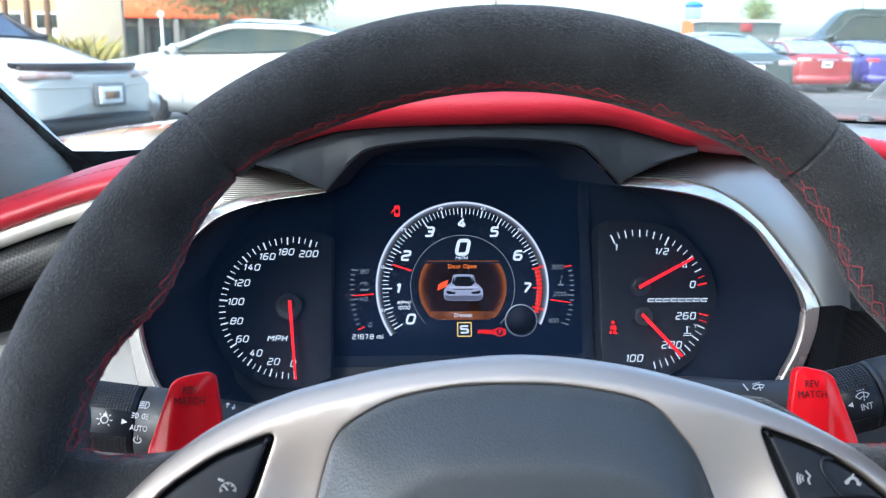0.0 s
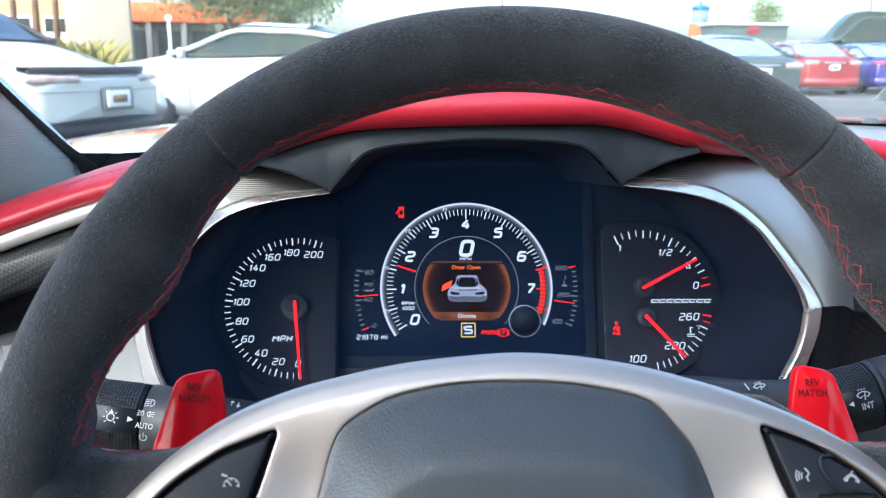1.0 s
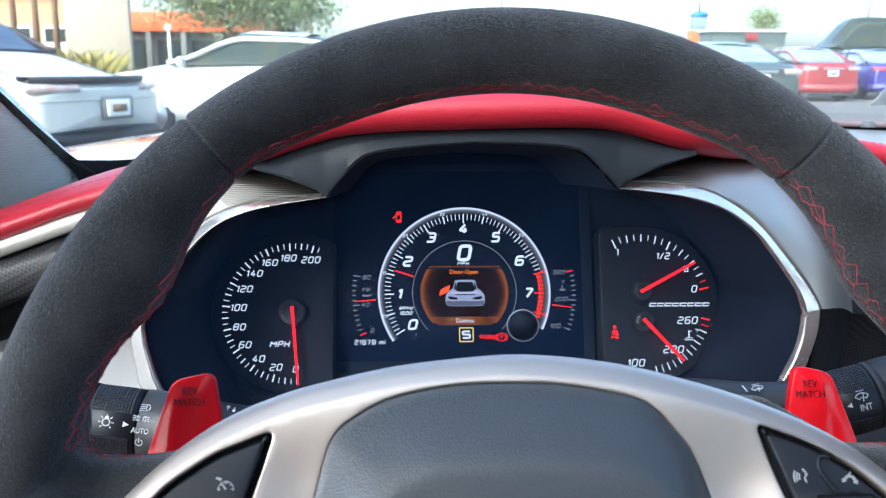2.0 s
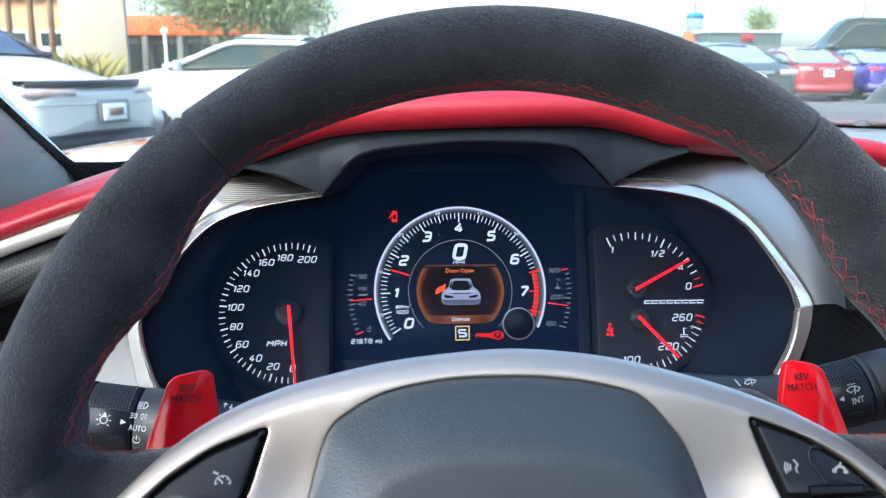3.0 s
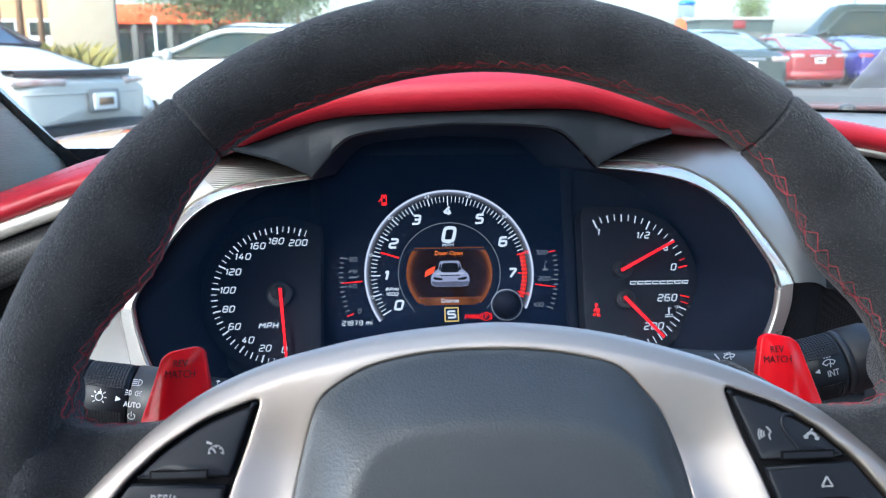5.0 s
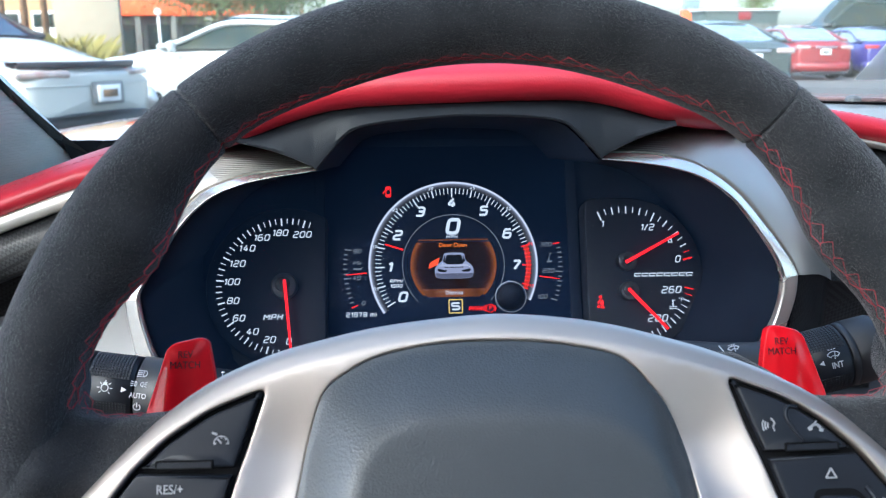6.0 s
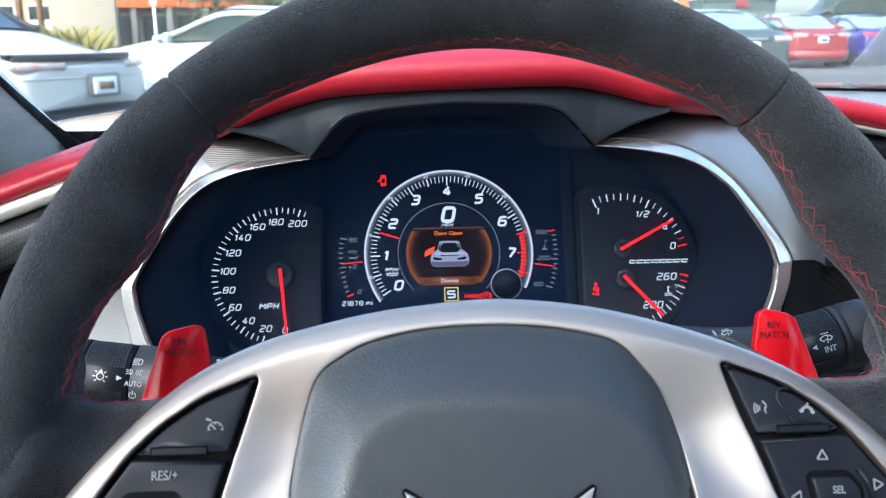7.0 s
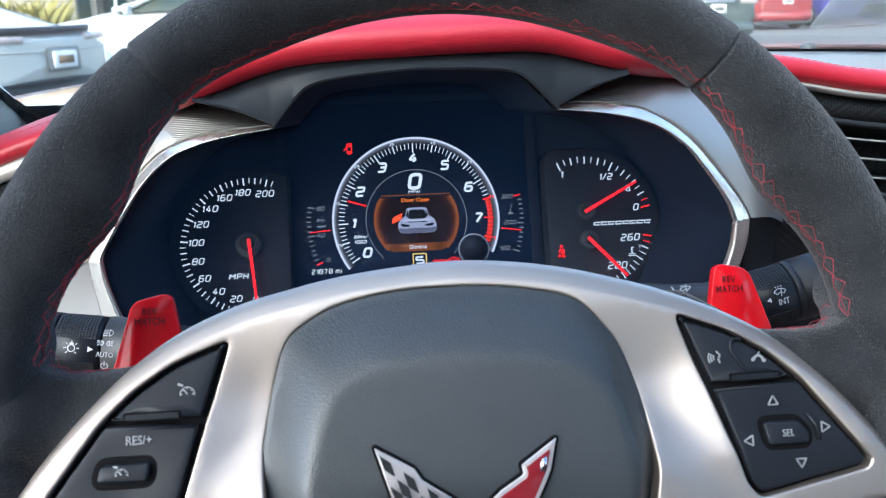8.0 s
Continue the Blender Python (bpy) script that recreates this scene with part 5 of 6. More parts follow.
FRIT = material("black_glass_edge", (0.004, 0.004, 0.005), 0.25)
HEADLINER = material("warm_headliner", (0.17, 0.115, 0.11), 0.9, tint=(0.19, 0.13, 0.125), bump=0.5, bump_scale=900)
BODY_RED = material("red_paint", (0.45, 0.03, 0.02), 0.12, tint=(0.40, 0.025, 0.018), mix_scale=4, coat=1.0)
# the film's strength paints a glare haze over the view outside
GLASS = pane_material("windscreen_glass", (0.94, 0.96, 0.92), haze=0.14, haze_tone=(0.74, 0.71, 0.63))
SHEET = pane_material("thin_white_sheet", (0.5, 0.5, 0.5))
n = SHEET.node_tree.nodes
white = n.new("ShaderNodeBsdfDiffuse")
white.inputs[0].default_value = (0.75, 0.77, 0.80, 1)
blend = n.new("ShaderNodeMixShader")
blend.inputs[0].default_value = 0.55
SHEET.node_tree.links.new(n["Mix Shader"].outputs[0], blend.inputs[1])
SHEET.node_tree.links.new(white.outputs[0], blend.inputs[2])
SHEET.node_tree.links.new(blend.outputs[0], n["Material Output"].inputs[0])

# visor between the dial opening and the leather hood
VISOR_OUT = [(0.0, 0.1036), (0.036, 0.1034), (0.0612, 0.1018), (0.072, 0.0990), (0.088, 0.0936), (0.106, 0.0876), (0.1215, 0.0844)]
VISOR_END = [(0.0800, 0.0690), (0.0905, 0.0742), (0.103, 0.0792), (0.1205, 0.0842)]
inner = even(line3(ARCH, 0, 0.002), 40) + even(line3(VISOR_END, 0, 0.002), 20)
outer = even(line3(VISOR_OUT, 0, 0.002), 60)
full = lambda a: [Vector((-p.x, p.y, 0)) for p in a[::-1]][:-1] + a
inner, outer = full(inner), full(outer)
for p in outer:
    p.y += (0.0060 if p.x > 0 else 0.0050) * smooth((abs(p.x) - 0.045) / 0.045)
rows = []
for f, n in ((0.0, 0.0020), (0.03, 0.0044), (0.12, 0.0048), (0.5, 0.0014), (0.88, -0.0030), (0.97, -0.0042), (1.0, -0.0060), (1.0, -0.016)):
    rows.append([Vector((*p.lerp(q, f).xy, n)) for p, q in zip(inner, outer)])
sharp(bezel_part("visor", loft(rows, closed=False), VISOR, "dark grey grained visor"), 40)

# ---- dashboard ----
dash = thing("dashboard", pose(0.37, 0.6, 0.9), "dashboard with red leather roll, dark grey top and carbon fascia", "dashboard")
EDGE = [(-0.45, 0.47, 0.893), (-0.37, 0.500, 0.9090), (-0.295, 0.520, 0.9350), (-0.241, 0.522, 0.954), (-0.195, 0.512, 0.966), (-0.150, 0.470, 0.981), (-0.120, 0.4345, 0.9935), (-0.088, 0.4345, 1.0050), (-0.0585, 0.434, 1.0115),
        (0.003, 0.434, 1.0142), (0.0645, 0.434, 1.0150), (0.091, 0.4345, 1.0105), (0.122, 0.4360, 1.0020), (0.160, 0.462, 0.9955), (0.205, 0.492, 0.9915), (0.260, 0.503, 0.9855), (0.321, 0.505, 0.9752), (0.45, 0.508, 0.963), (0.70, 0.510, 0.951), (1.0, 0.50, 0.936), (1.15, 0.48, 0.915)]


def curve3(points, step):
    """A smooth line through 3D points."""
    out, count = [], len(points)
    pick = lambda i: Vector(points[max(0, min(count - 1, i))])
    for i in range(count - 1):
        a, b, c, d = (pick(i + k) for k in (-1, 0, 1, 2))
        n = max(1, int((c - b).length / step))
        for k in range(n):
            s = k / n
            out.append(0.5 * (2 * b + (c - a) * s + (2 * a - 5 * b + 4 * c - d) * s * s + (3 * b - a - 3 * c + d) * s ** 3))
    return out + [pick(count - 1)]


edge = curve3(EDGE, 0.006)


def dash_part(name, bm, mat, label="", parent=None):
    ob = part(name, bm, mat, parent or dash, label)
    if parent is None:
        ob.matrix_basis = pose(-0.37, -0.6, -0.9)
    return ob


def swept(line, profile, bm=None):
    return loft([[p + Vector((0, dy, dz)) for p in line] for dy, dz in profile], closed=False, bm=bm)


ROLL = [(0.012, -0.004), (0.001, -0.002), (-0.003, 0.002), (-0.0045, 0.007), (-0.003, 0.0115), (0.001, 0.0145), (0.010, 0.0185), (0.024, 0.0215), (0.042, 0.0225), (0.060, 0.0205), (0.075, 0.012)]
FLAT_ROLL = [(0.012, -0.004), (0.001, -0.002), (-0.003, 0.002), (-0.004, 0.006), (-0.003, 0.0100), (0.000, 0.0124), (0.003, 0.0131), (0.016, 0.0136), (0.036, 0.0136), (0.060, 0.0125), (0.075, 0.006)]


def roll_at(p, k):
    """The leather is round over the dials and gets a flat top towards the passenger."""
    f = smooth((p.x - 0.12) / 0.10)
    low = 1 - 0.22 * smooth((-p.x - 0.15) / 0.06)
    return p + Vector((0, ROLL[k][0] * (1 - f) + FLAT_ROLL[k][0] * f, (ROLL[k][1] * (1 - f) + FLAT_ROLL[k][1] * f) * low))


dash_part("leather_roll", loft([[roll_at(p, k) for p in edge] for k in range(len(ROLL))], closed=False), RED_LEATHER, "red leather roll and cluster hood cover")
# double seam on the leather
for side in (-1, 1):
    bm = bmesh.new()
    for a, b in zip(edge, edge[1:]):
        if a.x * side > 0.15:
            tube([roll_at(a.lerp(b, s), 6) + Vector((0, 0, 0.0002)) for s in (0.1, 0.7)], 0.00016, 4, bm)
    dash_part("stitching", bm, THREAD, "dark red stitch line")
for keep, drop in ((lambda p: -0.305 < p.x < -0.17, 0.0125), (lambda p: p.x > 0.17, 0.006)):
    line = [p for p in edge if keep(p)]
    dash_part("trim_strip", swept(line, [(0.012, -0.001), (0.0015, -0.0015), (-0.001, -0.003), (-0.001, -drop + 0.002), (0.0015, -drop), (0.012, -drop - 0.001)]), STRIP, "pale champagne trim strip")
    line = [p for p in edge if p.x < -0.205] if drop > 0.01 else [p for p in line if p.x > 0.205]
    fall = [(0.012, -drop), (0.003, -drop - 0.003), (-0.001, -0.026), (-0.003, -0.040), (-0.001, -0.0435), (0.006, -0.045), (0.030, -0.048), (0.034, -0.15), (0.05, -0.30)]
    dash_part("fascia", swept(line, fall if drop > 0.01 else [(0.012, -drop), (0.006, -drop - 0.004), (0.004, -drop - 0.012), (0.010, -drop - 0.018), (0.034, -0.040), (0.036, -0.062), (0.016, -0.075), (0.012, -0.15), (0.03, -0.30)]), CARBON, "carbon fibre fascia")
# air vents
for x0, x1 in ((0.27, 0.50),):
    line = even([p for p in edge if x0 < p.x < x1], 24)
    frame_bm = bmesh.new()
    low = -0.024
    tube([p + Vector((0, 0.006, low)) for p in line], 0.0022, 8, frame_bm)
    tube([p + Vector((0, 0.006, -0.073)) for p in line], 0.0022, 8, frame_bm)
    vent = dash_part("air_vent", frame_bm, BLACK, "black air vent with slats")
    for k in range(3):
        slat = swept(line, [(0.008, low - 0.010 - k * 0.013), (0.006, low - 0.011 - k * 0.013), (0.024, low - 0.014 - k * 0.013), (0.025, low - 0.012 - k * 0.013), (0.008, low - 0.010 - k * 0.013)])
        part("slat", slat, BLACK, vent)
        part("slat_edge", tube([p + Vector((0, 0.0055, low - 0.0105 - k * 0.013)) for p in line], 0.0007, 6), STRIP, vent)

# broad top to the windscreen, rising gently, with a sensor
def screen_base(x):
    q = min(1.0, abs(x - 0.37) / 0.693)
    return Vector((x, 0.745 + 0.26 * (1 - q * q), 0.947 + 0.029 * (1 - q * q)))


top_rows = []
for f in (0.0, 0.15, 0.35, 0.6, 0.8, 1.0):
    row = []
    for k in range(90):
        x = -0.34 + 1.42 * k / 89
        near = min(edge, key=lambda p: abs(p.x - x))
        near = roll_at(near, 9) + Vector((0, 0, -0.003))
        near.x = x
        far = screen_base(x) + Vector((0, -0.012, -0.004 - 0.008 * smooth((-0.1 - x) / 0.12)))
        p = near.lerp(far, f)
        p.z = near.z + (far.z - near.z) * smooth(f * 1.3) - 0.002 - 0.012 * math.sin(math.pi * min(1.0, f)) * smooth((-0.12 - x) / 0.1)
        row.append(p)
    top_rows.append(row)
dash_part("dash_top", loft(top_rows, closed=False), DASH, "dark grey dash top")
dash_part("front_edge", tube([screen_base(-0.2 + 1.2 * k / 40) + Vector((0, -0.03, 0.0015)) for k in range(41)], 0.0028, 8), material("dusty_rose_strip", (0.20, 0.13, 0.13), 0.5), "thin reddish strip along the windscreen")
part("sensor", plate([Vector((0.009 * math.cos(2 * math.pi * k / 32), 0.009 * math.sin(2 * math.pi * k / 32))) for k in range(32)], (), lambda u, v, d: 0.005 * math.sqrt(max(0.0, 1 - ((u * u + v * v) / 0.000082))), 0.004, 0.0004, 0.002), SENSOR_GREY, dash, "small grey sensor dome").matrix_basis = pose(0.505 - 0.37, 0.935 - 0.6, 0.978 - 0.9)
dash_part("lower_panel", swept([Vector((-0.45 + 0.1 * k, 0.47, 0.80)) for k in range(17)], [(0.12, 0.10), (0.02, 0.0), (0.06, -0.2), (0.2, -0.5)]), BLACK)
# steering column from the wheel into the dash
column = thing("steering_column", WHEEL, "black steering column shroud between wheel and dash", "steering column")
part("shroud", loft([[Vector((w * math.cos(2 * math.pi * k / 32), w * 0.75 * math.sin(2 * math.pi * k / 32) - 0.008 + d, z)) for k in range(32)] for w, z, d in ((0.042, -0.03, 0), (0.052, -0.06, 0), (0.058, -0.12, -0.012), (0.060, -0.26, -0.03))], caps=True), BLACK, column)

# ---- cabin shell ----
def screen_top(x):
    q = min(1.0, abs(x - 0.37) / 0.693)
    return Vector((x, 0.176 + 0.05 * (1 - q * q), 1.263 + 0.025 * (1 - q * q)))


glass_rows = []
for j in range(13):
    f = j / 12
    row = []
    for k in range(49):
        x = -0.323 + 1.386 * k / 48
        row.append(screen_base(x).lerp(screen_top(x), f) + Vector((0, 0.02, 0.02)) * math.sin(math.pi * f) * (1 - ((x - 0.37) / 0.693) ** 2))
    glass_rows.append(row)
glass_bm = loft(glass_rows, closed=False)
if sum(f.normal.y for f in glass_bm.faces) > 0:
    bmesh.ops.reverse_faces(glass_bm, faces=glass_bm.faces)
pane = solid("windscreen", glass_bm, GLASS, "raked curved clear windscreen glass", "windscreen", "structure")
pane.visible_shadow = False
frit = bmesh.new()
side_line = [r[0] for r in glass_rows]
loft([[p + Vector((-0.02, -0.002, -0.002)) for p in side_line], [p + Vector((0.0025 + 0.012 * math.exp(-i / 0.9), -0.004, -0.002)) for i, p in enumerate(side_line)]], closed=False, bm=frit)
base = [r for r in glass_rows[0]]
up = [glass_rows[0][k].lerp(glass_rows[1][k], 0.12 + 0.50 * math.exp(-(k / 1.5))) for k in range(49)]
loft([[p + Vector((0, -0.003, -0.02)) for p in base], [p + Vector((0, -0.003, -0.001)) for p in up]], closed=False, bm=frit)
solid("windscreen_border", frit, FRIT, "black printed border of the windscreen", "windscreen border", "structure")

for side, name in ((-1, "pillar_left"), (1, "pillar_right")):
    rings = []
    for j in range(9):
        f = j / 8
        e = screen_base(-0.323 if side < 0 else 1.063).lerp(screen_top(-0.323 if side < 0 else 1.063), f)
        rings.append([e + Vector((side * a, b, c)) for a, b, c in ((0.003, -0.004, -0.006), (0.010, -0.018, -0.012), (0.036, -0.052, -0.020), (0.076, -0.088, -0.028), (0.105, -0.10, -0.030), (0.13, -0.09, -0.02), (0.12, 0.05, 0.02), (0.02, 0.03, 0.01))])
    rings.insert(0, [p + (rings[0][k] - rings[1][k]) * 1.6 for k, p in enumerate(rings[0])])
    solid(name, loft(rings, caps=True), FABRIC, "windscreen pillar covered in grey knitted fabric", "pillar", "structure")
# unseen roof: a dark frame round a tinted panel added for overhead light
def roof_point(x, f):
    return screen_top(x) + Vector((0, -1.32 * f, 0.004 + 0.022 * math.sin(math.pi * min(1.0, f * 1.1))))


def roof_patch(x0, x1, f0, f1, lift):
    return [[roof_point(x0 + (x1 - x0) * k / 16, f0 + (f1 - f0) * j / 8) + Vector((0, 0, lift)) for k in range(17)] for j in range(9)]


ceiling_bm = bmesh.new()
for x0, x1, f0, f1 in ((-0.47, 1.22, 0.0, 0.05), (-0.47, 1.22, 0.40, 1.0), (-0.47, -0.26, 0.05, 0.40), (1.0, 1.22, 0.05, 0.40)):
    for lift in (0.0, 0.03):
        loft(roof_patch(x0, x1, f0, f1, lift), closed=False, bm=ceiling_bm)
solid("ceiling", ceiling_bm, HEADLINER, "unseen warm grey cloth headliner added round a clear roof panel", "ceiling", "structure")
panel_bm = loft(roof_patch(-0.26, 1.0, 0.05, 0.40, 0.015), closed=False)
if sum(f.normal.z for f in panel_bm.faces) > 0:
    bmesh.ops.reverse_faces(panel_bm, faces=panel_bm.faces)
solid("roof_light_panel", panel_bm, pane_material("roof_light_filter", (0.39, 0.395, 0.39)), "unseen tinted roof panel added to let in overhead light", "roof panel", "structure")


# red of the added rear wall, set for its reflection in the silver spokes
RED_REFLECTOR = material("dull_red_reflector", (0.34, 0.13, 0.12), 0.7, tint=(0.30, 0.11, 0.10), mix_scale=6, bump=0.3, bump_scale=700, kind="cells")


def wall_with_opening(name, origin, ux, uy, size, hole, label, mat=None):
    """An unseen wall slab with an opening that lets light in; ux, uy span it."""
    w, h = size
    hx0, hy0, hx1, hy1 = hole
    bm = plate(polygon([(0, 0), (w, 0), (w, h), (0, h)], 0.05, 0.03), [polygon([(hx0, hy0), (hx1, hy0), (hx1, hy1), (hx0, hy1)], 0.03, 0.05)], None, 0.05, 0.008, 0.08)
    ux, uy = Vector(ux), Vector(uy)
    uz = ux.cross(uy)
    m = Matrix((ux.to_4d(), uy.to_4d(), uz.to_4d(), Vector((0, 0, 0, 1)))).transposed()
    m[3][0] = m[3][1] = m[3][2] = 0
    m.translation = Vector(origin)
    return solid(name, bm, mat or HEADLINER, label, "wall", "structure", m)


# unseen cabin walls; the openings are sized to shape the light
wall_with_opening("wall_left", (-0.46, 0.62, 0.30), (0, -1, 0), (0, 0, 1), (1.65, 1.00), (0.14, 0.36, 1.02, 0.94), "unseen dark body side, its opening standing for the open door's light")
wall_with_opening("wall_right", (1.20, -1.03, 0.30), (0, 1, 0), (0, 0, 1), (1.65, 1.00), (0.60, 0.64, 1.50, 0.88), "unseen dark door trim with an opening added for light")
wall_with_opening("wall_rear", (1.22, -0.98, 0.30), (-1, 0, 0), (0, 0, 1), (1.70, 1.00), (0.35, 0.74, 0.95, 0.88), "unseen dull red rear wall added to reflect in the spokes, with opening", RED_REFLECTOR)
solid("floor", box((1.8, 2.3, 0.03), (0.37, 0.12, 0.285), 0.004), HEADLINER, "dark carpeted cabin floor", "floor", "structure")
solid("wall_front", box((1.7, 0.03, 0.56), (0.37, 1.08, 0.57), 0.004), BLACK, "black firewall under the windscreen", "wall", "structure")

# thin pale half-clear sheet behind the windscreen
SHEET_AT = (0.511, 0.949, 0.999)
along, rise = Vector((1.0, -0.02, -0.01)).normalized(), Vector((-0.03, -0.105, 0.059)).normalized()
facing = along.cross(rise).normalized()
m = Matrix((along.to_4d(), rise.to_4d(), facing.to_4d(), Vector((0, 0, 0, 1)))).transposed()
m[3][0] = m[3][1] = m[3][2] = 0
m.translation = Vector(SHEET_AT)
sheet = thing("pale_sheet", m, "thin pale half-clear sheet inside the windscreen", "paper")
paper = part("sheet", plate(polygon([(0, 0), (0.30, 0), (0.30, 0.125), (0.0, 0.125)], 0.02, 0.004), (), None, 0.0004, 0.0001, 0.05), SHEET, sheet)
part("pale_block", plate(polygon([(0.045, 0.025), (0.085, 0.025), (0.085, 0.055), (0.045, 0.055)], 0.01, 0.003), (), lambda u, v, d: 0.0008, 0.0004, 0.0001, 0.03), PRINT, paper)

# ---- own bonnet ----
rows = []
for j in range(15):
    f = j / 14
    y = 1.02 + 1.35 * f
    row = []
    for k in range(41):
        x = -0.58 + 1.90 * k / 40
        q = (x - 0.37) / 0.95
        crest = 0.078 * math.exp(-((abs(q) - 0.86) / 0.28) ** 2) * (1 - 0.05 * f)
        bulge = 0.035 * math.exp(-(q / 0.35) ** 2)
        fall = -0.12 * smooth((abs(q) - 0.94) / 0.10)
        row.append(Vector((x, y - 0.25 * q * q * (1 - f * 0.4) + 0.02, 0.862 + crest + bulge + fall - 0.020 * f - 0.05 * f * f)))
    rows.append(row)
solid("bonnet", loft(rows, closed=False), BODY_RED, "glossy red painted bonnet with raised wing crests", "bonnet", "structure")
# ---- outside ----
ASPHALT = material("asphalt", (0.085, 0.083, 0.079), 0.9, tint=(0.105, 0.102, 0.096), mix_scale=0.6, bump=0.4, bump_scale=60)
SILVER_PAINT = material("silver_paint", (0.45, 0.455, 0.425), 0.40, metal=0.1, tint=(0.42, 0.425, 0.395), mix_scale=2, coat=0.2)
WHITE_PAINT = material("white_paint", (0.50, 0.51, 0.49), 0.35, tint=(0.47, 0.48, 0.46), mix_scale=2, coat=0.25)
GREY_PAINT = material("grey_green_paint", (0.045, 0.062, 0.058), 0.3, tint=(0.04, 0.054, 0.05), mix_scale=2, coat=0.8)
CRIMSON_PAINT = material("crimson_paint", (0.23, 0.022, 0.024), 0.35, tint=(0.20, 0.018, 0.02), mix_scale=2, coat=0.5)
BLUE_PAINT = material("blue_paint", (0.035, 0.03, 0.20), 0.3, tint=(0.03, 0.026, 0.17), mix_scale=2, coat=0.8)
CAR_GLASS = material("dark_car_glass", (0.015, 0.032, 0.036), 0.15, tint=(0.045, 0.05, 0.035), mix_scale=2.2, spec=0.05)
BLUE_GLASS = material("blue_car_glass", (0.045, 0.075, 0.115), 0.12, tint=(0.07, 0.10, 0.14), mix_scale=2, spec=0.12)
# pale base colour stands in for sky reflected in the sedans' windows
SKY_GLASS = material("sky_toned_car_glass", (0.16, 0.20, 0.20), 0.08, tint=(0.24, 0.28, 0.28), mix_scale=2, spec=0.9, coat=0.6)
TYRE = material("tyre_rubber", (0.02, 0.02, 0.021), 0.85, bump=0.3, bump_scale=80)
ALLOY = material("alloy", (0.5, 0.5, 0.52), 0.3, metal=0.9)
TAIL = material("tail_lamp", (0.45, 0.02, 0.02), 0.15, tint=(0.40, 0.03, 0.02), mix_scale=15, coat=1.0)
PALE_LAMP = material("clear_lamp", (0.36, 0.31, 0.29), 0.25, tint=(0.32, 0.25, 0.23), mix_scale=15, coat=1.0)
# grey that paints the shade of the plate recess
RECESS_SHADE = material("recess_shade_grey", (0.19, 0.20, 0.195), 0.5)
ROSE_LENS = material("rose_lens", (0.36, 0.20, 0.17), 0.2, tint=(0.42, 0.36, 0.33), mix_scale=9, coat=0.6)
PLATE_WHITE = material("plate_white", (0.75, 0.75, 0.74), 0.4)
STUCCO = material("cream_stucco", (0.30, 0.265, 0.20), 0.9, tint=(0.28, 0.245, 0.185), mix_scale=1.5, bump=0.3, bump_scale=60)
ORANGE_WALL = material("orange_stucco", (0.48, 0.29, 0.155), 0.9, tint=(0.44, 0.265, 0.14), mix_scale=1.5, bump=0.3, bump_scale=60)
ORANGE_BAND = material("orange_cladding", (0.75, 0.10, 0.015), 0.6, tint=(0.68, 0.09, 0.014), mix_scale=2)
BARK = material("palm_bark", (0.22, 0.14, 0.08), 0.95, tint=(0.16, 0.10, 0.06), mix_scale=5, bump=0.8, bump_scale=25)
LEAF = material("leaves", (0.17, 0.21, 0.075), 0.6, tint=(0.11, 0.15, 0.055), mix_scale=3)
PALE_LEAF = material("pale_leaves", (0.15, 0.20, 0.05), 0.6, tint=(0.10, 0.14, 0.04), mix_scale=3)
DRY_LEAF = material("yellow_green_leaves", (0.26, 0.22, 0.05), 0.7, tint=(0.20, 0.18, 0.05), mix_scale=4)
DARK_WALL = material("shaded_shop", (0.10, 0.10, 0.09), 0.8, tint=(0.14, 0.14, 0.12), mix_scale=0.8)
POLE = material("painted_pole", (0.62, 0.62, 0.60), 0.5)
SIGN_BLUE = material("blue_sign", (0.02, 0.16, 0.55), 0.4)

ground_bm = plate(polygon([(-400, -120), (400, -120), (400, 900), (-400, 900)], 60), (), None, 0.1, 0.01, 60)
solid("ground", ground_bm, ASPHALT, "grey asphalt of a car park", "ground", "structure")


def car_ring(w, z0, z1, y):
    """A cross-section with a crowned top, a shoulder and sides that tuck in below."""
    h = z1 - z0
    half = [(0.0, z1), (0.45, z1 - 0.006), (0.74, z1 - 0.025), (0.88, z1 - 0.06), (0.955, z1 - 0.12 * h - 0.03), (0.985, z1 - 0.30 * h), (1.0, z0 + 0.48 * h), (0.985, z0 + 0.22 * h), (0.93, z0 + 0.05 * h), (0.80, z0)]
    return [Vector((x * w, y, z)) for x, z in half] + [Vector((-x * w, y, z)) for x, z in half[::-1] if x > 0]


def super_ring(w, z0, z1, y, power=0.42, count=28):
    zc, h = (z0 + z1) / 2, (z1 - z0) / 2
    pts = []
    for k in range(count):
        a = 2 * math.pi * k / count
        c, s = math.cos(a), math.sin(a)
        pts.append(Vector((w * math.copysign(abs(c) ** power, c), y, zc + h * math.copysign(abs(s) ** 0.6, s))))
    return pts


def interp(table, s):
    for (a, p), (b, q) in zip(table, table[1:]):
        if s <= b:
            f = (s - a) / (b - a)
            return p + (q - p) * smooth(f)
    return table[-1][1]


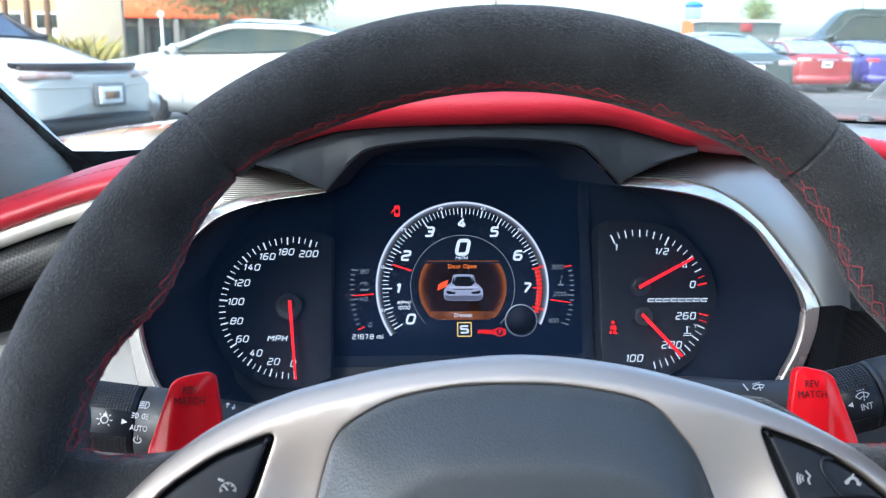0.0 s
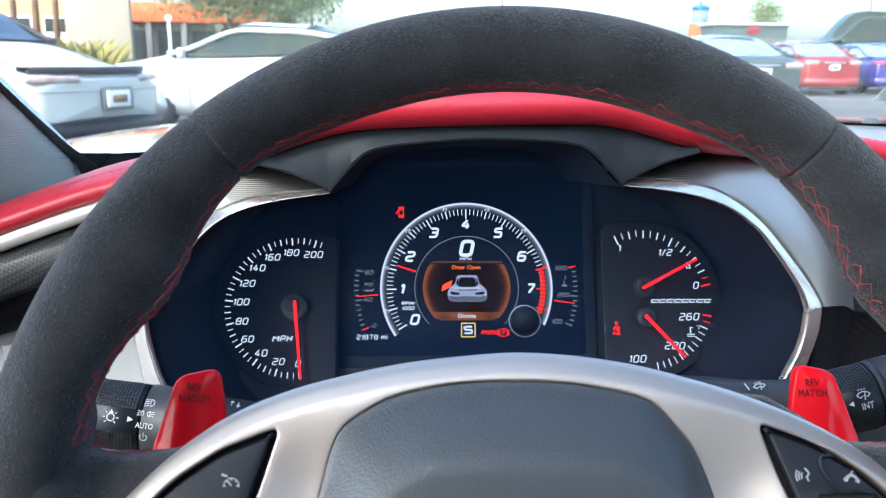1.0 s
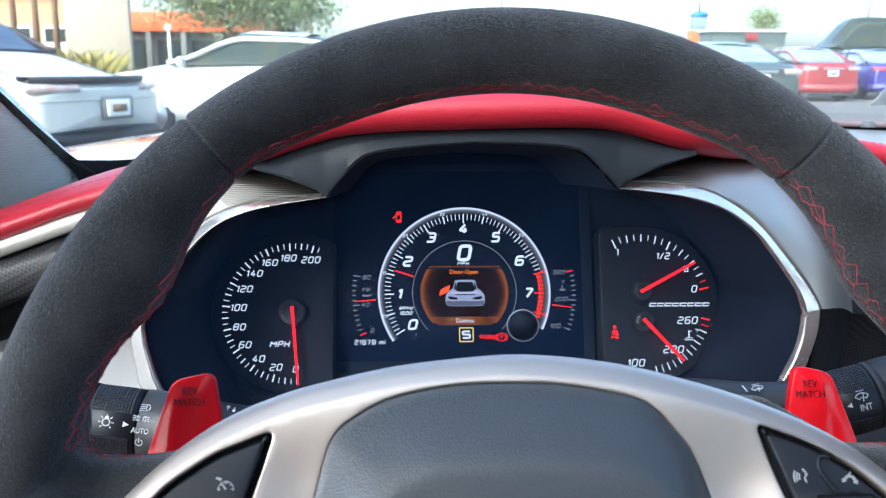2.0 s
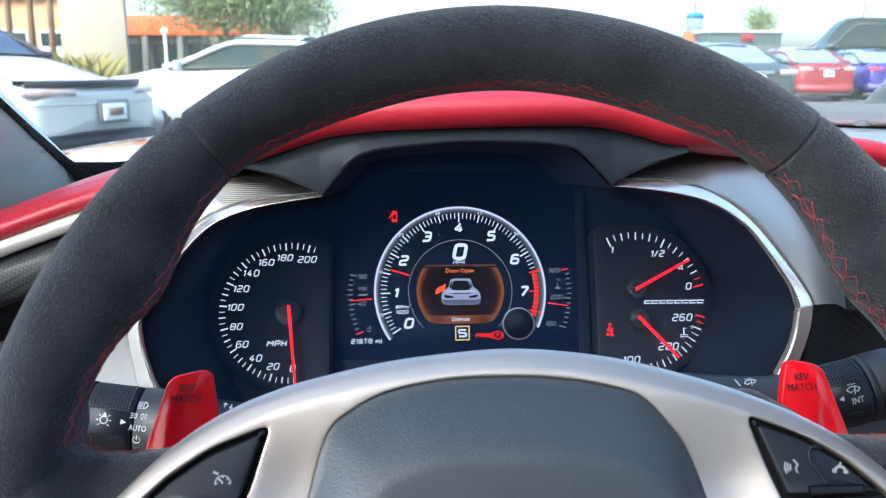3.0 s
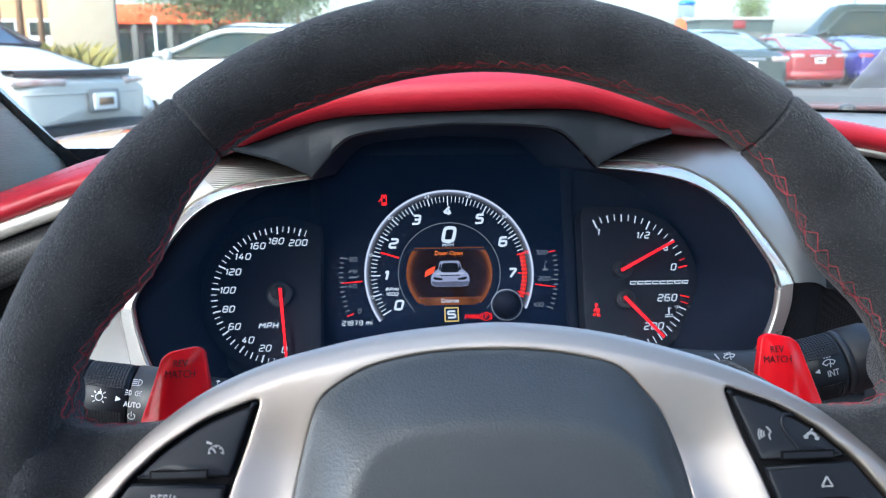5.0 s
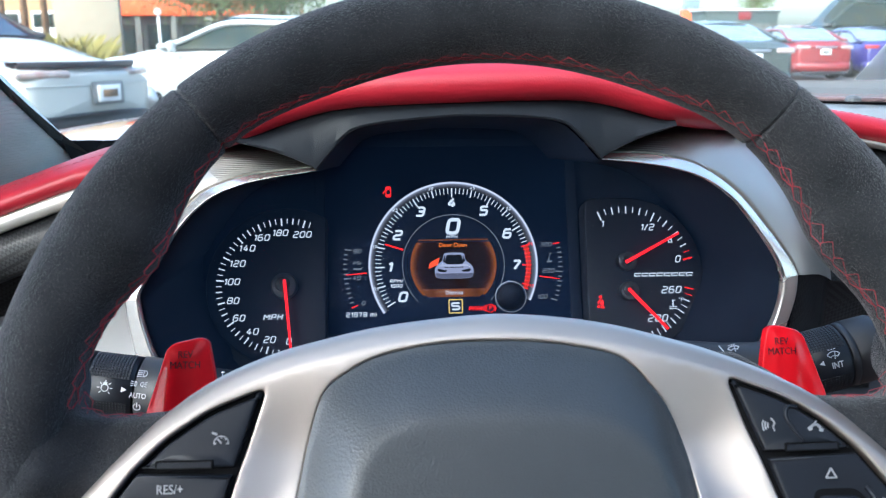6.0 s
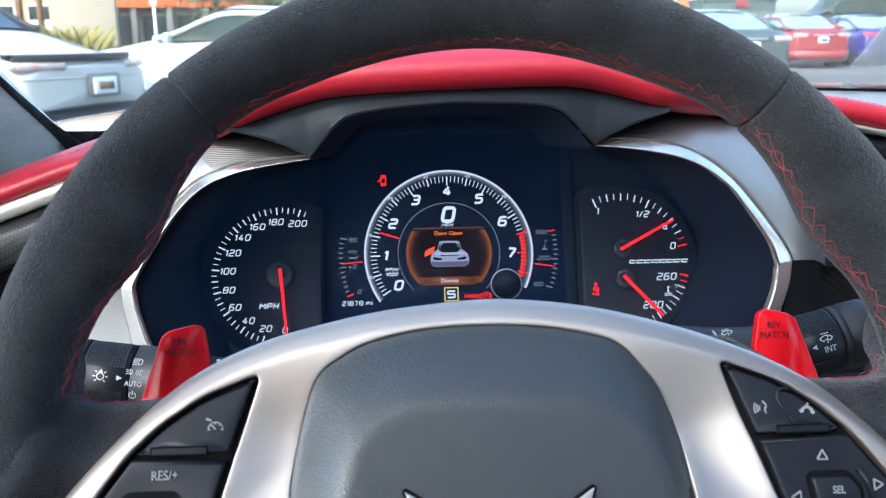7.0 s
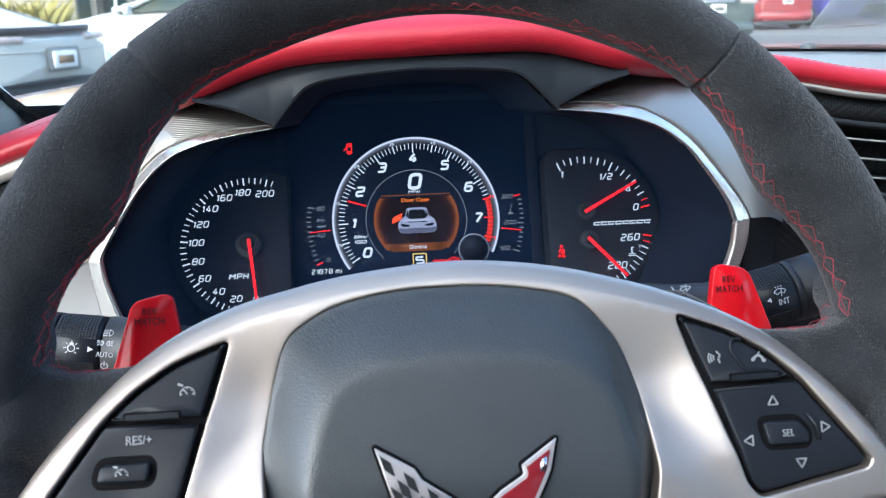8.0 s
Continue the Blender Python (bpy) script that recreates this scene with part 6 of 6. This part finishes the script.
def parked_car(name, label, at, paint, length, width, height, deck, bonnet_z, roof, lamp=TAIL, spoiler=False, suv=False, group="parked cars", fastback=0.0, post=True, wrapped=False, glass=None, roof_paint=None, rise=0.0, bow=0.08):
    """A car with its tail at local y = 0 and its nose at y = length. roof: where the glasshouse starts, tops out, begins to fall and ends, as shares of the length."""
    car = thing(name, at, label, "car", group)
    w = width / 2
    tops = [(0.0, deck - 0.10), (0.03, deck), (roof[0], deck + 0.01 + rise), (roof[3], bonnet_z + 0.02), (0.93, bonnet_z - 0.10), (1.0, bonnet_z - 0.28)]
    lows = [(0.0, 0.34), (0.08, 0.20), (0.9, 0.20), (1.0, 0.26)]
    wide = [(0.0, w * 0.86), (0.06, w * 0.97), (0.2, w), (0.8, w), (0.95, w * 0.92), (1.0, w * 0.72)]
    rings = [car_ring(interp(wide, s), interp(lows, s), interp(tops, s), s * length) for s in [0, 0.004, 0.01, 0.02, 0.03, 0.045, *[k / 40 for k in range(3, 39)], 0.965, 0.98, 0.99, 1.0]]
    glass, roof_paint = glass or CAR_GLASS, roof_paint or paint
    rear = rings[0]
    mid_z = sum(p.z for p in rear) / len(rear)
    rings = [[Vector((p.x * f, p.y, mid_z + (p.z - mid_z) * f)) for p in rear] for f in (0.06, 0.35, 0.65, 0.88)] + rings

    def bowed(bm):
        """Rounds the tail in plan."""
        for v in bm.verts:
            v.co.y -= bow * max(0.0, 1 - (v.co.x / w) ** 2) * max(0.0, 1 - max(0.0, v.co.y) / (0.14 * length))
        return bm

    part("body", bowed(loft(rings, caps=True)), paint, car)
    # glasshouse
    house, top = [], []
    for k in range(25):
        s = roof[0] + (roof[3] - roof[0]) * k / 24
        z0 = interp(tops, s) - 0.03
        crown = interp([(roof[0], deck + 0.02 + rise), (roof[1], height - 0.02), (roof[2], height), (roof[3], bonnet_z + 0.02)], s)
        f = max(0.0, (crown - z0) / (height - z0))
        wr = w * (0.90 - 0.20 * f)
        house.append([Vector((x, s * length, z)) for x, z in ((-w * 0.90, z0), (-wr - 0.02, z0 + (crown - z0) * 0.75), (-wr * 0.88, crown - 0.02), (0, crown), (wr * 0.88, crown - 0.02), (wr + 0.02, z0 + (crown - z0) * 0.75), (w * 0.90, z0))])
        if roof[1] - 0.05 <= s <= roof[2] + 0.04:
            corner = z0 + (crown - z0) * 0.75
            top.append([Vector((x * (wr + 0.02), s * length, corner + 0.03 + (crown - corner) * (1 - abs(x) ** 2.5))) for x in (-1, -0.9, -0.75, -0.5, 0, 0.5, 0.75, 0.9, 1)])
    part("glasshouse", loft(house, closed=False), glass, car, "tinted windows")
    part("roof", loft(top, closed=False), roof_paint, car)
    if fastback > 0:
        part("rear_deck", loft([[p + Vector((0, 0, 0.015)) for p in r[1:6]] for k, r in enumerate(house) if roof[0] + (roof[3] - roof[0]) * k / 24 <= roof[0] + fastback * (roof[1] - roof[0])], closed=False), paint, car, "sloping painted rear deck")
    for side in (-1, 1):
        column = 1 if side < 0 else 5
        for pick in (lambda s: s <= roof[1] + 0.02, lambda s: s >= roof[2] - 0.02):
            line = [house[k][column] + Vector((side * 0.012, 0, 0.012)) for k in range(25) if pick(roof[0] + (roof[3] - roof[0]) * k / 24)]
            if len(line) > 1:
                part("roof_pillar", tube(line, 0.034, 8), roof_paint, car)
        part("roof_rail", tube([r[column] + Vector((side * 0.012, 0, 0.012)) for k, r in enumerate(house) if roof[1] - 0.03 <= roof[0] + (roof[3] - roof[0]) * k / 24 <= roof[2] + 0.03], 0.034, 8), roof_paint, car)
        mid = (roof[1] + roof[2]) / 2
        if post:
            part("door_post", tube([(side * w * 0.90, mid * length, interp(tops, mid)), (side * w * 0.71, mid * length, height - 0.03)], 0.03, 6), BLACK, car)
        m = part("mirror", box((0.15, 0.09, 0.14), (side * (w + 0.07), (roof[3] - 0.05) * length, bonnet_z + 0.03), 0.035), paint, car)
        lamp_at, lamp_turn = ((side * w * 0.66, 0.045 - bow * 0.56, deck - 0.105), side * 22) if wrapped else ((side * w * 0.70, 0.035 - bow * 0.5, deck - 0.17), side * 8)
        lamp_s = part("tail_lamp", box((width * (0.27 if wrapped else 0.22), 0.09, 0.075 if wrapped else 0.11 if not suv else 0.2), lamp_at, 0.03, turn=pose(0, 0, 0, 0, 0, lamp_turn)), lamp, car, "rear lamp")
        part("lamp_lens", box((width * (0.17 if wrapped else 0.12), 0.03, 0.055 if wrapped else 0.05), (lamp_at[0] + side * 0.05, lamp_at[1] - (0.024 if wrapped else 0.022), lamp_at[2]), 0.012, turn=pose(0, 0, 0, 0, 0, lamp_turn)), ROSE_LENS if wrapped else TAIL, lamp_s)
        part("head_lamp", box((width * 0.18, 0.25, 0.12), (side * w * 0.66, length * 0.965, bonnet_z - 0.26), 0.04), PALE_LAMP, car)
        for s in (0.19, 0.81):
            c = Vector((side * (w - 0.12), s * length, 0.33))
            tyre = part("wheel", turned_at([(-0.11, 0.27), (-0.10, 0.325), (0.10, 0.325), (0.11, 0.27)], c), TYRE, car)
            part("rim", turned_at([(-0.113, 0.05), (-0.115, 0.23), (0.115, 0.23), (0.113, 0.05)], c), ALLOY, tyre)
    low, high = (0.20, 0.37) if spoiler else (0.25, 0.51)
    part("bumper", bowed(loft([super_ring(w * 0.84, low, high, -0.03), super_ring(w * 0.90, low - 0.02, high + 0.02, 0.04), super_ring(w * 0.93, low - 0.02, high + 0.02, 0.16)], caps=True)), BLACK if spoiler else paint, car, "rear bumper")
    pl = part("number_plate", box((0.30, 0.03, 0.16), (0.0, (-0.045 if spoiler else -0.02) - bow, deck - 0.30), 0.008), PLATE_WHITE, car, "white number plate")
    part("plate_bar", box((0.20, 0.006, 0.075), (0.0, (-0.062 if spoiler else -0.037) - bow, deck - 0.30), 0), BARK if spoiler else DARK_WALL, pl)
    if not spoiler:
        for x in (-0.58, 0.58):
            part("boot_seam", tube([(x * w, -0.004 + 0.02 * k, deck - 0.06 - 0.09 * (4 - k)) for k in range(4)] + [(x * w, 0.02 * length, deck + 0.004)], 0.006, 5), BLACK, car)
        part("boot_trim", box((width * 0.34, 0.03, 0.05), (0, -0.012 - bow, deck - 0.17), 0.012), ALLOY, car, "bright strip over the plate")
        part("lower_valance", box((width * 0.74, 0.08, 0.10), (0, -0.03 - bow * 0.6, 0.20), 0.03), BLACK, car)
    for side in (-1, 1):
        for f in (roof[1] - 0.02, roof[3] - 0.06):
            part("door_seam", tube([(side * w * 1.0, f * length, 0.34), (side * w * 1.004, f * length, 0.30 + 0.35 * deck), (side * w * 0.985, f * length, deck - 0.20)], 0.003, 5), BLACK, car)
    if spoiler:
        part("spoiler_strip", bowed(loft([[Vector((x * w * 0.80, 0.03 + a + 0.10 * x ** 4, deck + c)) for x in [k / 10 - 1 for k in range(21)]] for a, c in ((0.0, -0.055), (-0.02, -0.01), (0.0, 0.012), (0.12, 0.006), (0.12, -0.03), (0.0, -0.055))], closed=False)), BLACK, car, "black spoiler strip")
        part("bumper_crease", bowed(tube([(x * w * 0.86, 0.0, deck - 0.215) for x in [k / 8 - 1 for k in range(17)]], 0.010, 5)), SILVER_PAINT, car)
        for side in (-1, 1):
            part("hatch_seam", tube([(side * w * 0.66, f * length, interp(tops, f) - 0.014) for f in [0.05 + 0.03 * k for k in range(9)]], 0.008, 5), BLACK, car)
        part("window_seal", tube([house[0][j] + Vector((0, -0.01, 0.012)) for j in range(1, 6)], 0.016, 6), BLACK, car, "black rear window surround")
        # raised block; its grey stands for shade in the recess
        part("plate_recess_shade", box((0.42, 0.04, 0.23), (0.02, -0.012 - bow, deck - 0.30), 0.03), RECESS_SHADE, car, "grey block standing for the shaded plate recess")
    return car


def turned_at(profile, c):
    bm = turned(profile, 28)
    bmesh.ops.translate(bm, vec=c, verts=bm.verts)
    return bm


parked_car("silver_coupe", "silver sports coupe with black spoiler strip, parked tail first", pose(-3.15, 8.6, 0, 0, 0, 66), SILVER_PAINT, 4.5, 1.92, 1.50, 0.87, 0.96, (0.31, 0.44, 0.62, 0.92), PALE_LAMP, True, post=False, wrapped=True, glass=BLUE_GLASS, roof_paint=BLACK, rise=0.24, bow=0.24)
parked_car("white_coupe", "white low coupe seen side on with dark windows", pose(0.72, 11.4, 0, 0, 0, 82), WHITE_PAINT, 4.9, 1.92, 1.40, 1.06, 0.98, (0.10, 0.45, 0.56, 0.76), post=False)
parked_car("grey_sedan", "dark grey green sedan parked in a row", pose(6.70, 15.5, 0, 0, 0, 3), GREY_PAINT, 4.7, 1.80, 1.46, 1.06, 0.98, (0.08, 0.34, 0.52, 0.72), PALE_LAMP, glass=SKY_GLASS)
parked_car("red_sedan", "crimson red sedan with white number plate, parked tail first", pose(12.0, 23.0, 0, 0, 0, 0), CRIMSON_PAINT, 4.6, 1.78, 1.52, 1.08, 0.98, (0.08, 0.34, 0.52, 0.72), PALE_LAMP, glass=SKY_GLASS)
parked_car("blue_sedan", "deep blue sedan with red tail lamp band, parked tail first", pose(14.6, 24.0, 0, 0, 0, -3), BLUE_PAINT, 4.6, 1.80, 1.50, 1.08, 0.98, (0.08, 0.34, 0.52, 0.72), glass=SKY_GLASS)


# ---- buildings, planting and street furniture ----
def slab(x0, x1, y0, y1, z0, z1, bevel=0.03, bm=None):
    return box((x1 - x0, y1 - y0, z1 - z0), ((x0 + x1) / 2, (y0 + y1) / 2, (z0 + z1) / 2), bevel, bm)


shop = thing("shop_building", pose(-20, 48, 0), "low stucco shop in faded orange and cream with white windows", "building")
here = lambda bm: (bmesh.ops.translate(bm, vec=(20, -48, 0), verts=bm.verts), bm)[1]
part("wall", here(slab(-34, -17.7, 46.5, 51, 0, 4.45)), ORANGE_WALL, shop, "faded orange stucco wall")
part("wall_end", here(slab(-18.1, -14.65, 46.2, 46.62, 0, 4.55, 0.06)), STUCCO, shop, "cream stucco end wall")
part("parapet", here(slab(-34, -17.8, 46.2, 46.6, 4.3, 4.62)), STUCCO, shop)
for k in range(7):
    x = -31.6 + k * 2.05
    win = part("window", here(slab(x, x + 1.45, 46.38, 46.5, 1.2, 2.75)), PLATE_WHITE, shop, "white framed window")
    for j in range(2):
        part("pane", here(slab(x + 0.08 + j * 0.66, x + 0.70 + j * 0.66, 46.35, 46.40, 1.9, 2.62, 0.01)), CAR_GLASS, win)
market = thing("market_building", pose(-14, 64, 0), "market hall with bright orange fascia over a shaded front", "building")
here2 = lambda bm: (bmesh.ops.translate(bm, vec=(14, -64, 0), verts=bm.verts), bm)[1]
part("front", here2(slab(-24, -10.2, 62.5, 72, 0, 3.1)), DARK_WALL, market)
part("fascia", here2(slab(-24.3, -10.0, 61.6, 72, 3.0, 4.35)), ORANGE_BAND, market, "bright orange fascia")
for k in range(6):
    part("pillar", here2(slab(-23.5 + k * 2.5, -23.1 + k * 2.5, 61.7, 62.1, 0, 3.0)), DARK_WALL, market)
    part("display_window", here2(slab(-22.9 + k * 2.5, -21.3 + k * 2.5, 62.4, 62.5, 0.4, 2.4)), CAR_GLASS, market)


def leaf_cloud(spread, count, size, seed, lump=0.6):
    """Many small bent leaves in uneven clumps inside an ellipsoid."""
    r = random.Random(seed)
    verts, faces = [], []
    clumps = [Vector((r.gauss(0, 0.5) * spread[0], r.gauss(0, 0.5) * spread[1], r.gauss(0, 0.45) * spread[2])) for _ in range(max(4, count // 60))]
    for _ in range(count):
        c = r.choice(clumps) + Vector((r.gauss(0, 1), r.gauss(0, 1), r.gauss(0, 1))) * lump
        turn = Euler((r.uniform(0, 6.3), r.uniform(0, 6.3), r.uniform(0, 6.3))).to_matrix()
        s = size * r.uniform(0.6, 1.4)
        n = len(verts)
        verts += [c + turn @ Vector(p) * s for p in ((-0.5, 0, 0), (0, -0.22, 0.06), (0.5, 0, -0.05), (0, 0.22, 0.06))]
        faces += [(n, n + 1, n + 2), (n, n + 2, n + 3)]
    bm = bmesh.new()
    made = [bm.verts.new(v) for v in verts]
    for f in faces:
        bm.faces.new([made[i] for i in f])
    return bm


def broad_tree(at, height, spread, count, seed, label, leaf=LEAF):
    tree = thing("tree", pose(*at), label, "tree")
    r = random.Random(seed)
    trunk = tube([(0, 0, 0), (0.05, 0.02, height * 0.3), (-0.05, 0.05, height * 0.55)], lambda s: 0.16 - 0.06 * s, 10)
    for k in range(6):
        a = k * 1.05 + r.uniform(-0.3, 0.3)
        tube([(0, 0, height * 0.45), (math.cos(a) * spread[0] * 0.35, math.sin(a) * spread[1] * 0.35, height * 0.68), (math.cos(a) * spread[0] * 0.8, math.sin(a) * spread[1] * 0.8, height * 0.85)], lambda s: 0.07 - 0.05 * s, 6, trunk)
    part("trunk", trunk, BARK, tree)
    bm = leaf_cloud(spread, count, 0.17, seed, 0.55)
    bmesh.ops.translate(bm, vec=(0, 0, height * 0.8), verts=bm.verts)
    part("crown", bm, leaf, tree, smooth=False)
    return tree


broad_tree((-7.3, 36, 0), 4.9, (2.6, 1.8, 1.0), 17000, 5, "broad green street tree with airy crown")
broad_tree((-5.6, 41, 0), 4.6, (2.0, 1.5, 0.85), 9000, 8, "smaller green street tree with airy crown")


def palm(at, height, reach, thick, seed, fronds, label):
    tree = thing("palm_tree", pose(*at), label, "palm")
    r = random.Random(seed)
    part("trunk", tube([(0, 0, 0), (0.06, 0, height * 0.5), (0, 0.03, height)], lambda s: thick * (1 - 0.25 * s), 10), BARK, tree)
    for k in range(fronds):
        a, lift = 2 * math.pi * k / fronds + r.uniform(-0.2, 0.2), r.uniform(0.1, 1.3)
        d = Vector((math.cos(a), math.sin(a), 0))
        spine = [Vector((0, 0, height)) + d * reach * s + Vector((0, 0, reach * (lift * s - 0.9 * s * s))) for s in [j / 9 for j in range(10)]]
        bm = tube(spine, lambda s: 0.025 * (1 - 0.7 * s), 4)
        side = Vector((-d.y, d.x, 0))
        for j in range(1, 10):
            for e in (-1, 1):
                p = spine[j]
                tip = p + side * e * reach * 0.28 * (1.1 - j / 11) + d * reach * 0.1 + Vector((0, 0, -reach * 0.12))
                q = p + d * reach * 0.07
                bm.faces.new([bm.verts.new(v) for v in (p, tip, q)])
        part("frond", bm, LEAF, tree, smooth=False)
    return tree


for x, h, s in ((-13.5, 7.5, 1), (-12.75, 7.8, 2), (-12.08, 7.2, 3)):
    palm((x, 30, 0), h, 1.6, 0.115, s, 11, "tall palm with bare brown trunk")
palm((-6.5, 60, 0), 4.6, 1.3, 0.12, 7, 12, "small distant palm with ragged crown")
broad_tree((25.9, 60, 0), 5.1, (0.50, 0.5, 0.58), 2200, 12, "small distant tree with pale bushy crown", PALE_LEAF)
shrub = thing("shrub", pose(-11.2, 28, 0), "yellow green spiky shrubs in a bed", "shrub")
bm = bmesh.new()
r = random.Random(21)
for k in range(420):
    c = Vector((r.uniform(-1.6, 1.6), r.uniform(-0.6, 0.6), 0))
    a, l = r.uniform(0, 6.3), r.uniform(0.9, 1.75)
    d = Vector((math.cos(a) * 0.5, math.sin(a) * 0.5, 1)).normalized() * l
    s = Vector((-math.sin(a), math.cos(a), 0)) * 0.035
    bm.faces.new([bm.verts.new(v) for v in (c - s, c + s, c + d * 0.6 + Vector((0, 0, 0.05)), c + d + Vector((math.cos(a), math.sin(a), -0.5)) * 0.25)])
part("blades", bm, DRY_LEAF, shrub, smooth=False)

post = thing("parking_post", pose(-3.85, 14, 0), "white post with round head between parked cars", "post")
part("pole", tube([(0, 0, 0), (0, 0, 1.50)], 0.024, 12), POLE, post)
part("head", disc((0, 0, 0), 0.055, 0.03, 24, 0.005), POLE, post).matrix_basis = pose(0, -0.04, 1.55, 90, 0, 0)

for x, y, h in ((4.6, 40, 9.0), (25.2, 45, 9.0)):
    lamp = thing("street_lamp", pose(x, y, 0), "slim grey car park lamp post", "street lamp", "lamp posts")
    part("pole", tube([(0, 0, 0), (0, 0, h)], lambda s: 0.06 - 0.02 * s, 10), DARK_WALL, lamp)
    part("arm", tube([(0, 0, h), (0.5, 0, h + 0.08), (0.9, 0, h + 0.06)], 0.03, 8), DARK_WALL, lamp)
    part("lantern", box((0.5, 0.2, 0.1), (1.1, 0, h + 0.05), 0.03), DARK_WALL, lamp)

PALE_SIGN = material("pale_sign_panel", (0.22, 0.29, 0.34), 0.5)
pylon = thing("sign_pylon", pose(24.7, 70, 0), "white sign pylon with blue cap", "sign")
part("column", box((0.5, 0.4, 4.0), (0, 0, 2.0), 0.03), POLE, pylon)
part("panel", box((1.25, 0.5, 1.0), (0, 0, 4.3), 0.05), PALE_SIGN, pylon)
part("cap", loft([[Vector((x * s, y * s, z)) for x, y in ((-0.68, -0.3), (0.68, -0.3), (0.68, 0.3), (-0.68, 0.3))] for s, z in ((1.0, 4.8), (1.0, 5.0), (0.55, 5.2))], caps=True), SIGN_BLUE, pylon)
part("mast", tube([(0, 0, 5.1), (0, 0, 9.0)], 0.07, 8), BLACK, pylon)
low_wall = solid("low_wall", slab(20.6, 23.4, 60, 60.6, 0, 3.30), ORANGE_BAND, "low orange rendered wall", "wall", "structure")
TEAL_STEEL = material("dull_green_steel", (0.06, 0.085, 0.08), 0.7, tint=(0.05, 0.07, 0.065), mix_scale=3)
depot = thing("depot_building", pose(20.8, 50, 0), "long low grey green depot with pale roof edge and red panel", "building")
part("wall", box((4.5, 2.4, 2.75), (0, 1.2, 1.375), 0.05), TEAL_STEEL, depot)
part("roof_edge", box((4.7, 2.6, 0.12), (0, 1.2, 2.95), 0.03), POLE, depot, "pale roof edge")
part("fascia", box((4.6, 2.5, 0.16), (0, 1.2, 2.82), 0.02), TEAL_STEEL, depot)
part("red_panel", box((0.75, 0.05, 0.46), (0.15, -0.04, 2.60), 0.01), CRIMSON_PAINT, depot)
for k in range(9):
    part("shutter", box((0.42, 0.04, 1.9), (-1.95 + k * 0.49, -0.01, 1.2), 0.012), DARK_WALL, depot)
parked_car("dark_van", "tall dark grey van with a raked windscreen, parked side on", pose(20.7, 30.4, 0, 0, 0, 86), GREY_PAINT, 5.4, 2.1, 2.72, 1.66, 1.62, (0.02, 0.10, 0.74, 0.96), TAIL, suv=True)
